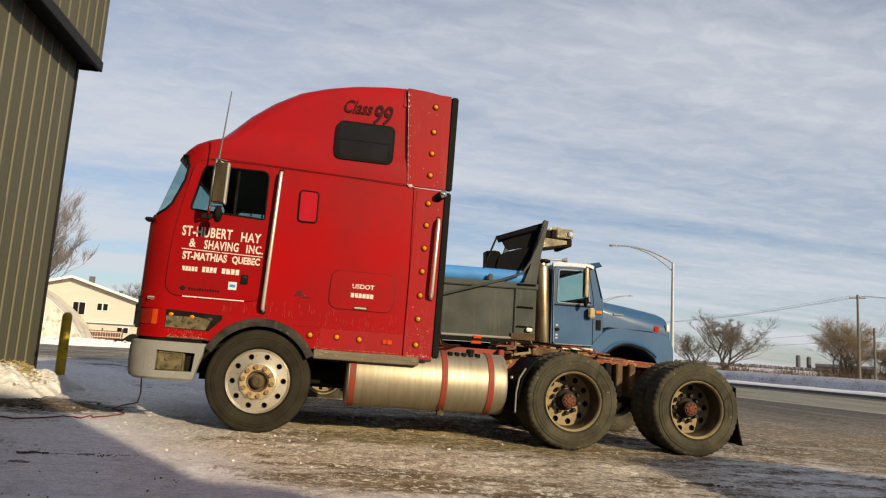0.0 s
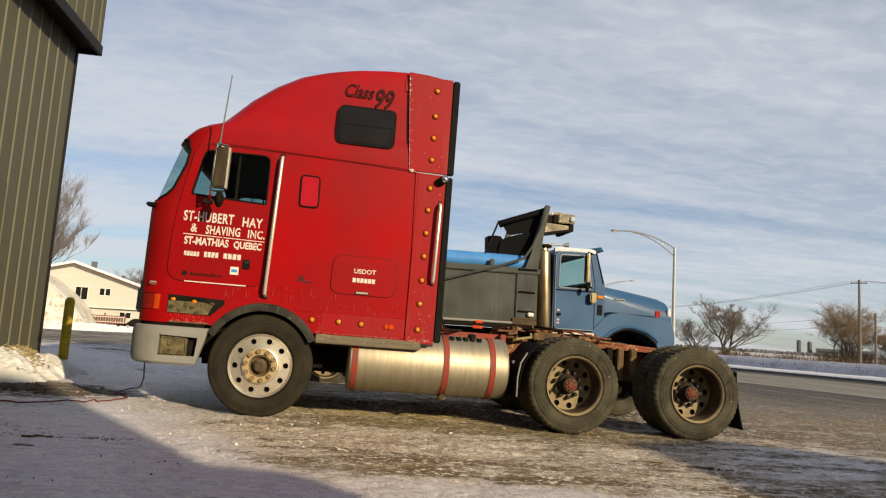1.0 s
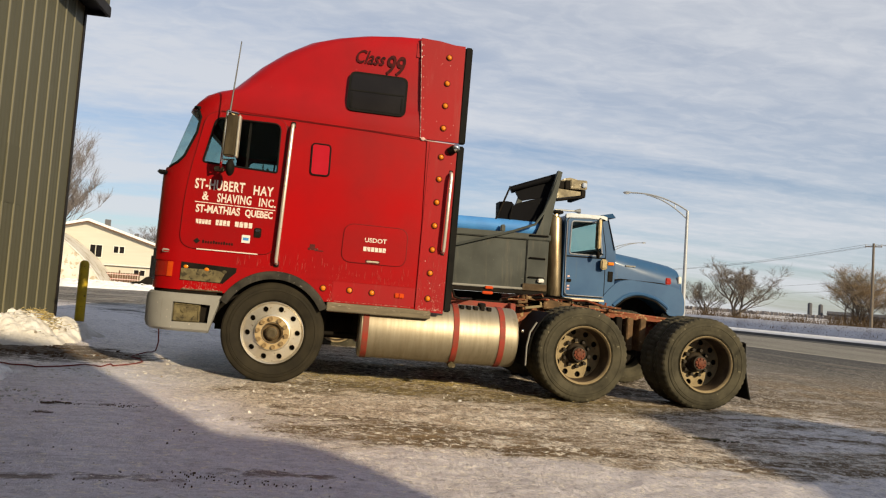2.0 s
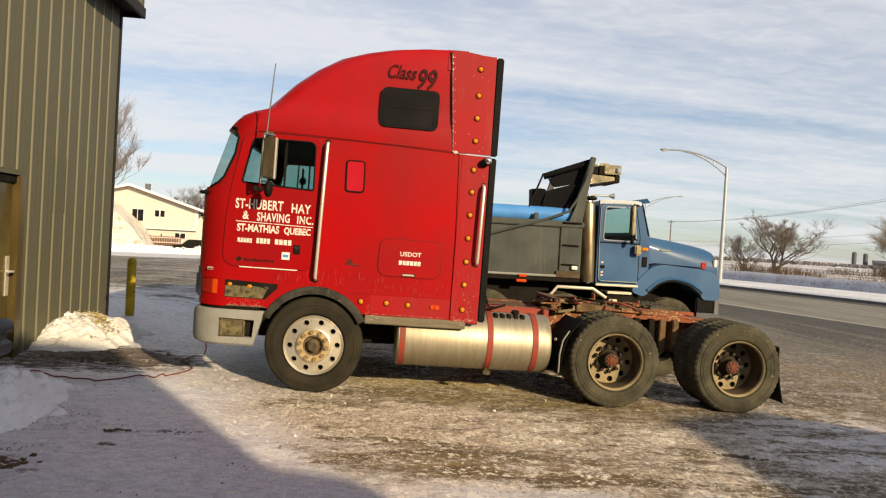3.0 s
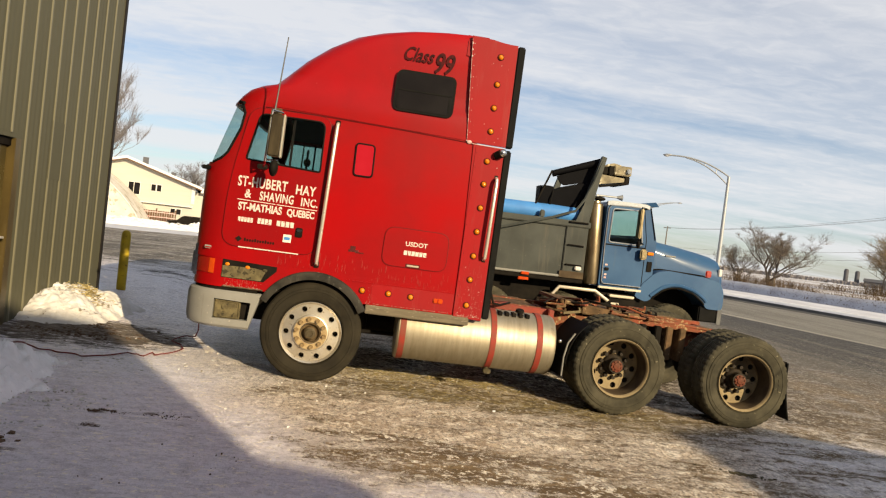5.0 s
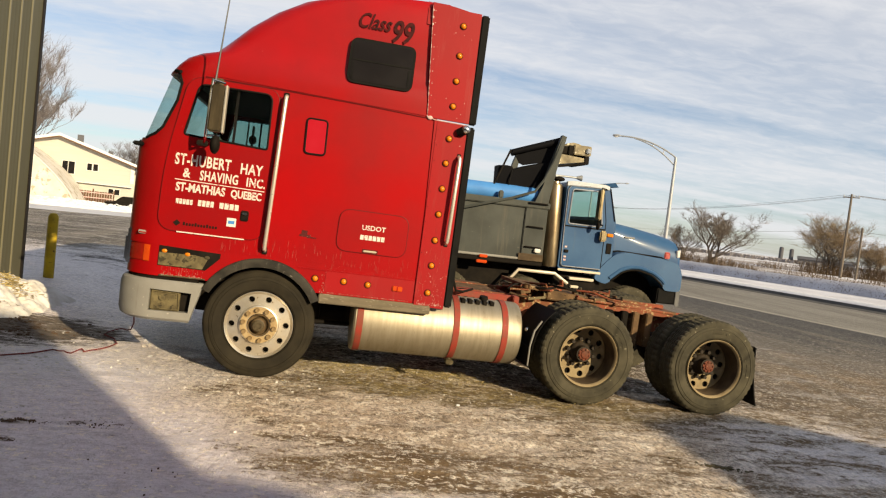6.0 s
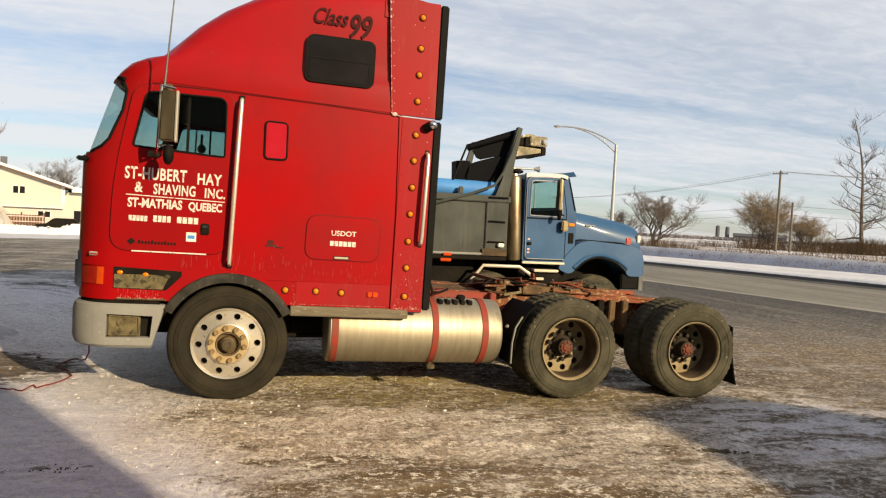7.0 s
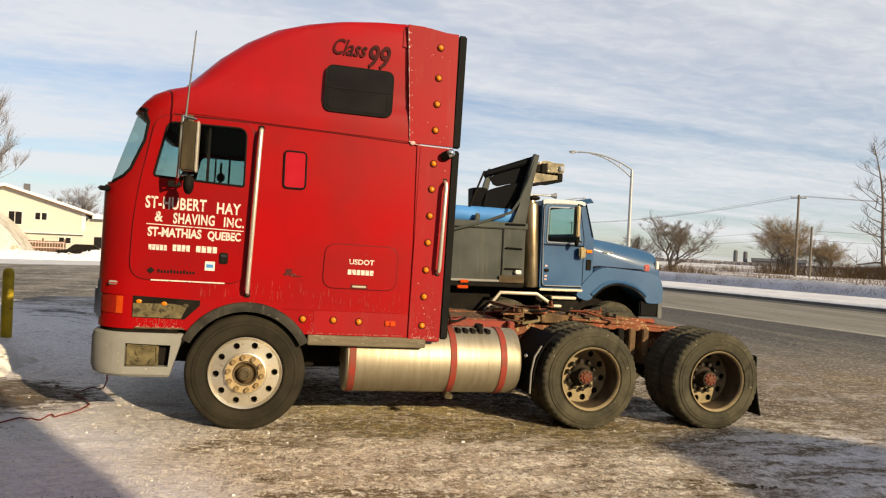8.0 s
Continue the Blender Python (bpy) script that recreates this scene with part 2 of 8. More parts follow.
DARK_LETTER = material("dark_paint_script", (0.016, 0.003, 0.003), 0.5, second=(0.075, 0.004, 0.004), scale=22, amount=0.8, spec=0.08)
DARK_GLASS = material("dark_glass", (0.010, 0.009, 0.010), 0.10, second=(0.020, 0.018, 0.018), scale=2.5, amount=0.6, coat=0.05, rough_var=0.03, spec=0.12)
CAB_GLASS = glass("cab_glass", (0.62, 0.74, 0.72))
CLEAR_GLASS = glass("clear_cab_glass", (0.80, 0.90, 0.88))
CABIN = material("dark_cabin_trim", (0.075, 0.073, 0.068), 0.8, second=(0.052, 0.050, 0.046), scale=5)
SEAT_FABRIC = material("grey_seat_fabric", (0.12, 0.12, 0.12), 0.9, second=(0.08, 0.08, 0.08), scale=14)
BRONZE = material("tarnished_steel", (0.27, 0.22, 0.13), 0.35, 0.8, second=(0.11, 0.085, 0.05), scale=7, amount=0.9)

BLUE = material("blue_paint", (0.017, 0.058, 0.140), 0.42, 0.0, spec=0.20, second=(0.034, 0.090, 0.185), scale=1.6, amount=0.9, coat=0.09, rough_var=0.16, fleck=(0.11, 0.16, 0.20), fleck_scale=40, fleck_at=0.75, streak=(0.060, 0.090, 0.125), streak_at=0.58, bump=0.004, bump_scale=2.5)
TARP_BLACK = material("black_tarp", (0.004, 0.004, 0.005), 0.6, second=(0.008, 0.008, 0.009), scale=5, spec=0.03, bump=0.006, bump_scale=9)
SHIELD_STEEL = material("greasy_shield_steel", (0.30, 0.25, 0.15), 0.5, 0.0, second=(0.10, 0.082, 0.05), scale=7, amount=0.95, fleck=(0.62, 0.56, 0.42), fleck_scale=12, fleck_at=0.62)
TARP_BLUE = material("blue_tarp", (0.06, 0.22, 0.52), 0.55, second=(0.05, 0.17, 0.42), scale=4, amount=0.8, bump=0.002, bump_scale=12)
GREY_BED = material("grey_dump_steel", (0.056, 0.061, 0.055), 0.62, 0.1, second=(0.036, 0.039, 0.035), scale=1.8, amount=0.95, fleck=(0.12, 0.11, 0.09), fleck_scale=30, fleck_at=0.68, streak=(0.085, 0.078, 0.062), streak_at=0.54)
STACK_STEEL = material("warm_stack_steel", (0.40, 0.32, 0.20), 0.36, 0.85, second=(0.17, 0.125, 0.075), scale=4, amount=1.0, stretch=(3, 3, 0.6), streak=(0.09, 0.065, 0.04), streak_at=0.52)

WALL_OLIVE = material("olive_sheet_metal", (0.091, 0.086, 0.056), 0.55, 0.0, second=(0.074, 0.070, 0.046), scale=1.2, amount=0.8, stretch=(1, 1, 0.3), fleck=(0.12, 0.11, 0.08), fleck_scale=55, fleck_at=0.74, streak=(0.063, 0.057, 0.037), streak_at=0.58, spec=0.12)
# lighter than the sheet: the ribs' bright highlight is put into this colour
RIB_OLIVE = material("olive_rib_highlight", (0.150, 0.138, 0.088), 0.40, 0.0, second=(0.110, 0.101, 0.063), scale=3, amount=0.9, stretch=(1, 1, 0.25), spec=0.3)
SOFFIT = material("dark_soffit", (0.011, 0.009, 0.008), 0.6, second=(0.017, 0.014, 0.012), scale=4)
DOOR_BRASS = material("brown_door_paint", (0.095, 0.066, 0.022), 0.34, 0.2, second=(0.045, 0.032, 0.013), scale=1.6, amount=0.95, fleck=(0.36, 0.306, 0.18), fleck_scale=30, fleck_at=0.70, coat=0.2, streak=(0.19, 0.14, 0.05), streak_at=0.60)
DOOR_LEAF = material("dull_door_paint", (0.150, 0.112, 0.036), 0.26, 0.35, second=(0.060, 0.046, 0.018), scale=1.3, amount=1.0, fleck=(0.30, 0.24, 0.11), fleck_scale=30, fleck_at=0.70, coat=0.25, streak=(0.26, 0.195, 0.060), streak_at=0.57)
GALV = material("galvanised_steel", (0.105, 0.107, 0.108), 0.5, 0.4, second=(0.062, 0.064, 0.066), scale=6, amount=0.8, fleck=(0.09, 0.06, 0.04), fleck_scale=25, fleck_at=0.70, streak=(0.08, 0.06, 0.045), streak_at=0.58)
YELLOW = material("chipped_yellow_paint", (0.50, 0.355, 0.018), 0.55, second=(0.30, 0.21, 0.02), scale=6, amount=0.9, fleck=(0.10, 0.065, 0.02), fleck_scale=16, fleck_at=0.62)
SNOW = material("snow", (0.74, 0.73, 0.74), 0.75, second=(0.60, 0.585, 0.58), scale=3.5, amount=0.8, fleck=(0.36, 0.31, 0.25), fleck_scale=26, fleck_at=0.68, bump=0.03, bump_scale=26, spec=0.2)
OLD_SNOW = material("old_dirty_snow", (0.66, 0.64, 0.62), 0.8, second=(0.49, 0.455, 0.41), scale=5.0, amount=0.9, fleck=(0.17, 0.135, 0.09), fleck_scale=10, fleck_at=0.63, bump=0.03, bump_scale=26)
# flecked dirty snow; the ridge face's blue-grey shade is put into its colour
SHADED_DIRTY_SNOW = material("verge_snow", (0.43, 0.435, 0.485), 0.8, second=(0.31, 0.31, 0.345), scale=0.7, amount=0.9, fleck=(0.17, 0.145, 0.125), fleck_scale=7, fleck_at=0.58, bump=0.03, bump_scale=4, spec=0.2)
STRAW = material("straw", (0.42, 0.33, 0.14), 0.9, second=(0.26, 0.2, 0.09), scale=20)
CORD_RED = material("red_cord", (0.17, 0.026, 0.022), 0.6, second=(0.06, 0.022, 0.020), scale=9)
DIRT = material("dark_dirt", (0.075, 0.046, 0.030), 0.95, second=(0.12, 0.078, 0.050), scale=14, amount=0.9)
ASPHALT_KERB = material("dark_kerb", (0.05, 0.048, 0.046), 0.9, second=(0.09, 0.085, 0.08), scale=1.5, amount=0.9)
HOUSE_WALL = material("cream_siding", (0.455, 0.43, 0.375), 0.7, second=(0.41, 0.385, 0.335), scale=1.2, amount=0.6, stretch=(0.3, 0.3, 4))
HOUSE_TRIM = material("white_trim", (0.62, 0.60, 0.56), 0.6)
ROOF_SNOW = material("roof_snow", (0.66, 0.65, 0.64), 0.8, second=(0.58, 0.57, 0.56), scale=1.0)
FENCE_WOOD = material("brown_fence_wood", (0.115, 0.064, 0.040), 0.8, second=(0.080, 0.044, 0.028), scale=5)
SHELTER = material("white_shelter_fabric", (0.60, 0.57, 0.52), 0.6, second=(0.50, 0.45, 0.37), scale=0.9, amount=0.9, bump=0.05, bump_scale=2.0, fleck=(0.34, 0.28, 0.19), fleck_scale=1.4, fleck_at=0.56)
BARK = material("grey_bark", (0.165, 0.132, 0.104), 0.9, second=(0.10, 0.082, 0.067), scale=3, amount=0.9)
TWIG = material("brown_twigs", (0.195, 0.155, 0.118), 0.9, second=(0.13, 0.104, 0.08), scale=2)
WILLOW = material("golden_willow_twigs", (0.36, 0.27, 0.165), 0.9, second=(0.25, 0.185, 0.112), scale=2)
PALE_TWIG = material("grey_lilac_twigs", (0.150, 0.132, 0.128), 0.9, second=(0.100, 0.088, 0.086), scale=1.5)
BAR_STEEL = material("weathered_bright_bar", (0.62, 0.58, 0.50), 0.30, 0.55, second=(0.48, 0.43, 0.35), scale=9, amount=0.7)
TRIM_SILVER = material("silver_cab_trim", (0.40, 0.42, 0.45), 0.30, 0.45, second=(0.24, 0.255, 0.275), scale=8, amount=0.9)
SCRUB = material("brown_scrub", (0.165, 0.108, 0.058), 0.95, second=(0.10, 0.068, 0.040), scale=1.0)
FAR_WOOD = material("hazy_far_woods", (0.22, 0.20, 0.195), 0.95, second=(0.16, 0.145, 0.14), scale=0.05)
POLE_WOOD = material("weathered_pole_wood", (0.15, 0.125, 0.10), 0.9, second=(0.10, 0.085, 0.07), scale=3)
LAMP_STEEL = material("grey_lamp_steel", (0.36, 0.37, 0.38), 0.5, 0.4)
FAR_DARK = material("far_concrete", (0.10, 0.10, 0.11), 0.9, second=(0.07, 0.07, 0.075), scale=0.5)
PLAIN_WALL = material("plain_render", (0.34, 0.31, 0.26), 0.85, second=(0.30, 0.27, 0.23), scale=0.8)


def ground_material():
    """Packed ice and grit on asphalt: streaks along the truck, bare patches, clean snow past the road's edge."""
    m = bpy.data.materials.new("icy_yard")
    m.use_nodes = True
    nt = m.node_tree
    p = nt.nodes["Principled BSDF"]
    tc = nt.nodes.new("ShaderNodeTexCoord")
    pos = tc.outputs["Object"]
    sep = nt.nodes.new("ShaderNodeSeparateXYZ")
    nt.links.new(pos, sep.inputs[0])

    def noise_node(sc, det, stretch=(1, 1, 1), rg=0.55, rot=0.0, dist=0.0):
        mp = nt.nodes.new("ShaderNodeMapping")
        mp.inputs["Scale"].default_value = stretch
        mp.inputs["Rotation"].default_value = (0, 0, radians(rot))
        nt.links.new(pos, mp.inputs[0])
        n = nt.nodes.new("ShaderNodeTexNoise")
        n.inputs["Scale"].default_value, n.inputs["Detail"].default_value = sc, det
        n.inputs["Roughness"].default_value, n.inputs["Distortion"].default_value = rg, dist
        nt.links.new(mp.outputs[0], n.inputs[0])
        return n.outputs[0]

    def ramp(src, lo, hi, a=0.0, b=1.0):
        r = nt.nodes.new("ShaderNodeMapRange")
        r.interpolation_type = "SMOOTHSTEP"
        for k, v in (("From Min", lo), ("From Max", hi), ("To Min", a), ("To Max", b)):
            r.inputs[k].default_value = v
        nt.links.new(src, r.inputs[0])
        return r.outputs[0]

    def calc(op, a, b):
        x = nt.nodes.new("ShaderNodeMath")
        x.operation = op
        for i, v in enumerate((a, b)):
            if isinstance(v, (int, float)):
                x.inputs[i].default_value = v
            else:
                nt.links.new(v, x.inputs[i])
        return x.outputs[0]

    def mix(fac, a, b):
        x = nt.nodes.new("ShaderNodeMix")
        x.data_type = "RGBA"
        nt.links.new(fac, x.inputs["Factor"])
        for s, v in (("A", a), ("B", b)):
            if isinstance(v, tuple):
                x.inputs[s].default_value = (*v, 1)
            else:
                nt.links.new(v, x.inputs[s])
        return x.outputs["Result"]

    X, Y = sep.outputs["X"], sep.outputs["Y"]
    streak = noise_node(0.9, 6, (0.28, 1.4, 1), 0.6, rot=-3, dist=0.4)
    patch = noise_node(3.2, 8, (0.55, 1.4, 1), 0.66, rot=2)
    fine = noise_node(13.0, 8, (0.6, 1.3, 1), 0.74)
    grit = noise_node(38.0, 5, (1.3, 0.62, 1), 0.72)
    crust = noise_node(22.0, 7, (1.3, 0.6, 1), 0.75)
    wob = calc("MULTIPLY", calc("SUBTRACT", noise_node(0.5, 5), 0.5), 5.0)
    half = calc("MULTIPLY", wob, 0.5)
    # trodden clean ice by the building, laid along the cast shade, and a paler strip this side of the wheel tracks
    clean = calc("MAXIMUM", ramp(calc("ADD", calc("ADD", X, calc("MULTIPLY", Y, 0.62)), half), -1.35, -0.15, 1.0, 0.0), calc("MULTIPLY", ramp(calc("ADD", X, half), -1.0, 0.3, 0.65, 0.0), ramp(calc("ADD", Y, wob), 6.5, 10.0, 1.0, 0.1)))
    yb = calc("ADD", calc("ADD", Y, calc("MULTIPLY", wob, 0.10)), calc("MULTIPLY", calc("SUBTRACT", noise_node(1.7, 7, (0.5, 1.5, 1), 0.7, rot=4, dist=0.5), 0.5), 1.9))

    def band(mid, half, soft, x0, x1, x2, x3):
        """A streak along the truck: full within half of its middle line, between x1 and x2."""
        d = calc("ABSOLUTE", calc("SUBTRACT", yb, mid), 0.0)
        xw = calc("ADD", X, calc("MULTIPLY", wob, 0.3))
        return calc("MULTIPLY", ramp(d, half, half + soft, 1.0, 0.0), calc("MULTIPLY", ramp(xw, x0, x1), ramp(xw, x2, x3, 1.0, 0.0)))
    mud = band(-0.02, 0.06, 0.42, 0.0, 0.8, 3.2, 4.8)
    tracks = band(-1.85, 0.10, 0.45, -0.6, 0.2, 1.8, 3.4)
    crest = band(-1.10, 0.10, 0.40, -1.2, -0.4, 3.0, 4.2)
    drift = calc("MULTIPLY", band(-0.95, 0.45, 0.45, 3.3, 4.4, 6.2, 7.5), ramp(patch, 0.36, 0.62, 0.25, 0.8))
    chaff = band(0.68, 0.16, 0.22, 0.1, 0.6, 1.8, 2.4)
    strip = ramp(calc("ADD", yb, calc("MULTIPLY", X, 0.02)), -2.50, -2.18, 1.0, 0.0)
    pale = calc("MAXIMUM", calc("MAXIMUM", clean, calc("MULTIPLY", strip, 0.72)), calc("MULTIPLY", drift, 0.75))
    near = ramp(calc("ADD", Y, wob), 2.0, 9.0, 0.05, -0.14)
    right = ramp(calc("ADD", X, wob), 2.8, 6.5, 0.0, -0.20)
    broad = calc("MULTIPLY", calc("SUBTRACT", streak, 0.47), 0.85)
    share = calc("ADD", calc("ADD", calc("ADD", broad, 0.47), near), calc("ADD", right, calc("MULTIPLY", pale, 0.40)))
    share = calc("ADD", share, calc("SUBTRACT", calc("MULTIPLY", crest, 0.16), calc("ADD", calc("MULTIPLY", mud, 0.22), calc("MULTIPLY", tracks, 0.24))))
    share = calc("ADD", share, calc("MULTIPLY", calc("SUBTRACT", patch, 0.5), 1.1))
    share = calc("ADD", share, calc("MULTIPLY", calc("SUBTRACT", fine, 0.5), 1.0))
    share = calc("ADD", share, calc("MULTIPLY", calc("SUBTRACT", grit, 0.5), 0.85))
    ice = ramp(share, 0.33, 0.60)
    bare = mix(ramp(patch, 0.36, 0.64), (0.150, 0.098, 0.048), (0.300, 0.210, 0.120))
    bare = mix(calc("MULTIPLY", mud, 0.85), bare, mix(ramp(fine, 0.4, 0.6), (0.100, 0.072, 0.028), (0.31, 0.235, 0.098)))
    # asphalt worn bare towards the road, with dark wheel lines along it
    along = noise_node(0.55, 6, (1.5, 0.22, 1), 0.6, rot=-8)
    far_bare = mix(ramp(along, 0.36, 0.62), (0.060, 0.053, 0.044), (0.170, 0.150, 0.122))
    bare = mix(ramp(calc("ADD", Y, wob), 1.5, 6.0), bare, far_bare)
    icecol = mix(ramp(noise_node(2.2, 6), 0.3, 0.7), (0.80, 0.690, 0.570), (0.53, 0.420, 0.305))
    far_ice = ramp(calc("ADD", calc("ADD", Y, calc("MULTIPLY", X, 0.35)), wob), 3.0, 8.0, 0.0, 0.75)
    icecol = mix(far_ice, icecol, mix(ramp(along, 0.40, 0.58), (0.115, 0.104, 0.090), (0.225, 0.205, 0.180)))
    icecol = mix(ramp(crust, 0.43, 0.52, 0.75, 0.0), icecol, (0.27, 0.205, 0.145))
    # the yard shade's blue-violet tint is painted into the clean ice
    icecol = mix(calc("MULTIPLY", pale, 0.92), icecol, mix(ramp(fine, 0.40, 0.57), (0.62, 0.585, 0.645), (0.79, 0.755, 0.83)))
    col = mix(ice, bare, icecol)
    # the road: paler dry lanes, a bright worn edge line, and a dark band on the yard's side
    lane = calc("ADD", X, calc("MULTIPLY", Y, 0.2))
    lw = calc("ADD", lane, calc("MULTIPLY", calc("SUBTRACT", noise_node(0.35, 4, (0.6, 0.6, 1)), 0.5), 1.2))
    ruts = noise_node(0.9, 7, (1.3, 0.16, 1), 0.62, rot=-11, dist=0.3)
    dark_band = calc("MULTIPLY", ramp(calc("ADD", lw, calc("MULTIPLY", calc("SUBTRACT", ruts, 0.5), 12.0)), 11.2, 14.6), ramp(lw, 16.75, 17.0, 1.0, 0.0))
    col = mix(calc("MULTIPLY", dark_band, 0.93), col, mix(ramp(fine, 0.4, 0.6), (0.036, 0.034, 0.033), (0.060, 0.056, 0.052)))
    col = mix(ramp(lw, 16.85, 17.05), col, mix(ramp(along, 0.35, 0.65), (0.155, 0.140, 0.115), (0.225, 0.208, 0.175)))
    edge_line = calc("MULTIPLY", ramp(lw, 16.8, 17.0), ramp(lw, 17.2, 17.5, 1.0, 0.0))
    col = mix(calc("MULTIPLY", edge_line, 0.6), col, (0.40, 0.36, 0.30))
    swept = calc("MULTIPLY", ramp(calc("ADD", X, calc("MULTIPLY", wob, 0.4)), 4.5, 8.0), ramp(lw, 12.0, 16.0, 1.0, 0.0))
    col = mix(calc("MULTIPLY", swept, ramp(ruts, 0.40, 0.60, 0.75, 0.15)), col, (0.145, 0.122, 0.095))
    # shade under the standing truck, painted into the ground as a dark brown band
    under_shade = calc("MULTIPLY", band(1.45, 0.75, 0.35, 0.5, 1.0, 5.6, 6.6), ramp(patch, 0.34, 0.56, 0.9, 0.45))
    col = mix(under_shade, col, (0.072, 0.056, 0.040))
    # straw dust shaken out beside the tank
    col = mix(calc("MULTIPLY", chaff, ramp(fine, 0.38, 0.56, 0.15, 0.85)), col, mix(ramp(grit, 0.40, 0.60), (0.34, 0.245, 0.090), (0.70, 0.575, 0.290)))
    # dark dirt dropped on the clean ice
    for sx, sy, rx, ry in ((-1.24, -1.79, 0.07, 0.040), (-1.30, -1.48, 0.06, 0.040), (-0.96, -1.43, 0.05, 0.022), (-0.72, -1.43, 0.05, 0.020), (-1.72, -2.20, 0.13, 0.10), (-1.50, -2.36, 0.07, 0.05), (-1.26, -3.12, 0.17, 0.055), (-0.80, -3.15, 0.18, 0.04), (-0.35, -3.12, 0.30, 0.05), (0.35, -2.98, 0.35, 0.05)):
        ex, ey = calc("DIVIDE", calc("SUBTRACT", X, sx), rx), calc("DIVIDE", calc("SUBTRACT", Y, sy), ry)
        spot = calc("ADD", calc("ADD", calc("MULTIPLY", ex, ex), calc("MULTIPLY", ey, ey)), calc("MULTIPLY", calc("SUBTRACT", fine, 0.5), 7.0))
        col = mix(ramp(spot, 0.0, 1.3, 0.85, 0.0), col, (0.105, 0.060, 0.046))
    dirty = calc("MULTIPLY", calc("SUBTRACT", 1.0, calc("MULTIPLY", pale, 0.8)), ramp(calc("ADD", Y, wob), 3.0, 9.0, 1.0, 0.35))
    col = mix(calc("MULTIPLY", ramp(grit, 0.56, 0.63, 0.0, 0.75), dirty), col, (0.085, 0.058, 0.033))
    col = mix(calc("MULTIPLY", ramp(noise_node(15.0, 7, (0.8, 1.0, 1), 0.76), 0.545, 0.585, 0.0, 0.9), calc("MULTIPLY", dirty, calc("SUBTRACT", 1.0, calc("MAXIMUM", calc("MULTIPLY", mud, 0.75), ramp(X, 3.0, 6.5, 0.0, 0.6))))), col, (0.95, 0.87, 0.75))
    col = mix(ramp(noise_node(9.0, 7, (0.7, 1.4, 1), 0.7), 0.68, 0.76, 0.0, 0.6), col, (0.095, 0.068, 0.044))
    flake = ramp(noise_node(27.0, 3, (0.75, 1.1, 1), 0.62, dist=0.3), 0.595, 0.62)
    speck = ramp(noise_node(33.0, 3, (0.8, 1.1, 1), 0.62, dist=0.3), 0.580, 0.605)
    close = ramp(calc("ADD", Y, calc("MULTIPLY", wob, 0.4)), 2.0, 6.0, 1.0, 0.0)
    col = mix(calc("MULTIPLY", calc("MULTIPLY", flake, close), calc("SUBTRACT", 0.70, calc("ADD", calc("MULTIPLY", mud, 0.45), calc("MULTIPLY", ramp(X, 2.5, 6.0), 0.35)))), col, (0.96, 0.885, 0.77))
    col = mix(calc("MULTIPLY", calc("MULTIPLY", speck, close), calc("SUBTRACT", 0.55, calc("ADD", calc("MULTIPLY", pale, 0.35), calc("MULTIPLY", ramp(X, 2.5, 6.0), 0.2)))), col, (0.070, 0.050, 0.031))
    # bare soil trodden open before the corner heap
    dx, dy = calc("MULTIPLY", calc("ADD", X, 2.45), 0.60), calc("SUBTRACT", Y, 1.15)
    soil = calc("ADD", calc("ADD", calc("MULTIPLY", dx, dx), calc("MULTIPLY", dy, dy)), calc("MULTIPLY", calc("SUBTRACT", patch, 0.5), 1.3))
    soil = calc("ADD", soil, calc("MULTIPLY", calc("SUBTRACT", fine, 0.5), 1.9))
    open_soil = ramp(soil, 0.22, 0.66, 0.92, 0.0)
    col = mix(open_soil, col, mix(ramp(fine, 0.4, 0.6), (0.050, 0.036, 0.022), (0.150, 0.112, 0.072)))
    # snow past the far edge of the road, and in front of the houses
    wob2 = calc("MULTIPLY", calc("SUBTRACT", noise_node(0.25, 4), 0.5), 2.0)
    edge = calc("ADD", calc("ADD", X, calc("MULTIPLY", Y, 0.2)), wob2)
    snowy = ramp(edge, 27.9, 28.5)
    back = calc("ADD", calc("SUBTRACT", Y, calc("MULTIPLY", X, 0.25)), calc("MULTIPLY", wob2, 1.2))
    snowy2 = calc("MULTIPLY", ramp(back, 31.0, 32.5), ramp(X, 4.0, 9.0, 1.0, 0.0))
    snowy = calc("MAXIMUM", snowy, snowy2)
    col = mix(snowy, col, mix(ramp(noise_node(0.3, 6), 0.35, 0.65), (0.66, 0.66, 0.69), (0.56, 0.55, 0.57)))
    stubble = calc("MULTIPLY", ramp(lane, 62.0, 75.0), ramp(noise_node(0.045, 6, (1.6, 0.35, 1), 0.6, rot=-14), 0.42, 0.56))
    col = mix(calc("MULTIPLY", stubble, 0.8), col, mix(ramp(patch, 0.4, 0.6), (0.215, 0.165, 0.125), (0.33, 0.28, 0.24)))
    nt.links.new(col, p.inputs["Base Color"])
    nt.links.new(calc("MAXIMUM", ramp(ice, 0.0, 1.0, 0.9, 0.42), open_soil), p.inputs["Roughness"])
    p.inputs["Specular IOR Level"].default_value = 0.35
    h = calc("ADD", calc("MULTIPLY", fine, 1.2), calc("ADD", calc("MULTIPLY", crust, 1.0), calc("ADD", calc("MULTIPLY", ice, 0.35), calc("MULTIPLY", grit, 0.35))))
    b = nt.nodes.new("ShaderNodeBump")
    b.inputs["Strength"].default_value, b.inputs["Distance"].default_value = 1.0, 0.027
    nt.links.new(h, b.inputs["Height"])
    nt.links.new(b.outputs[0], p.inputs["Normal"])
    return m


GROUND = ground_material()

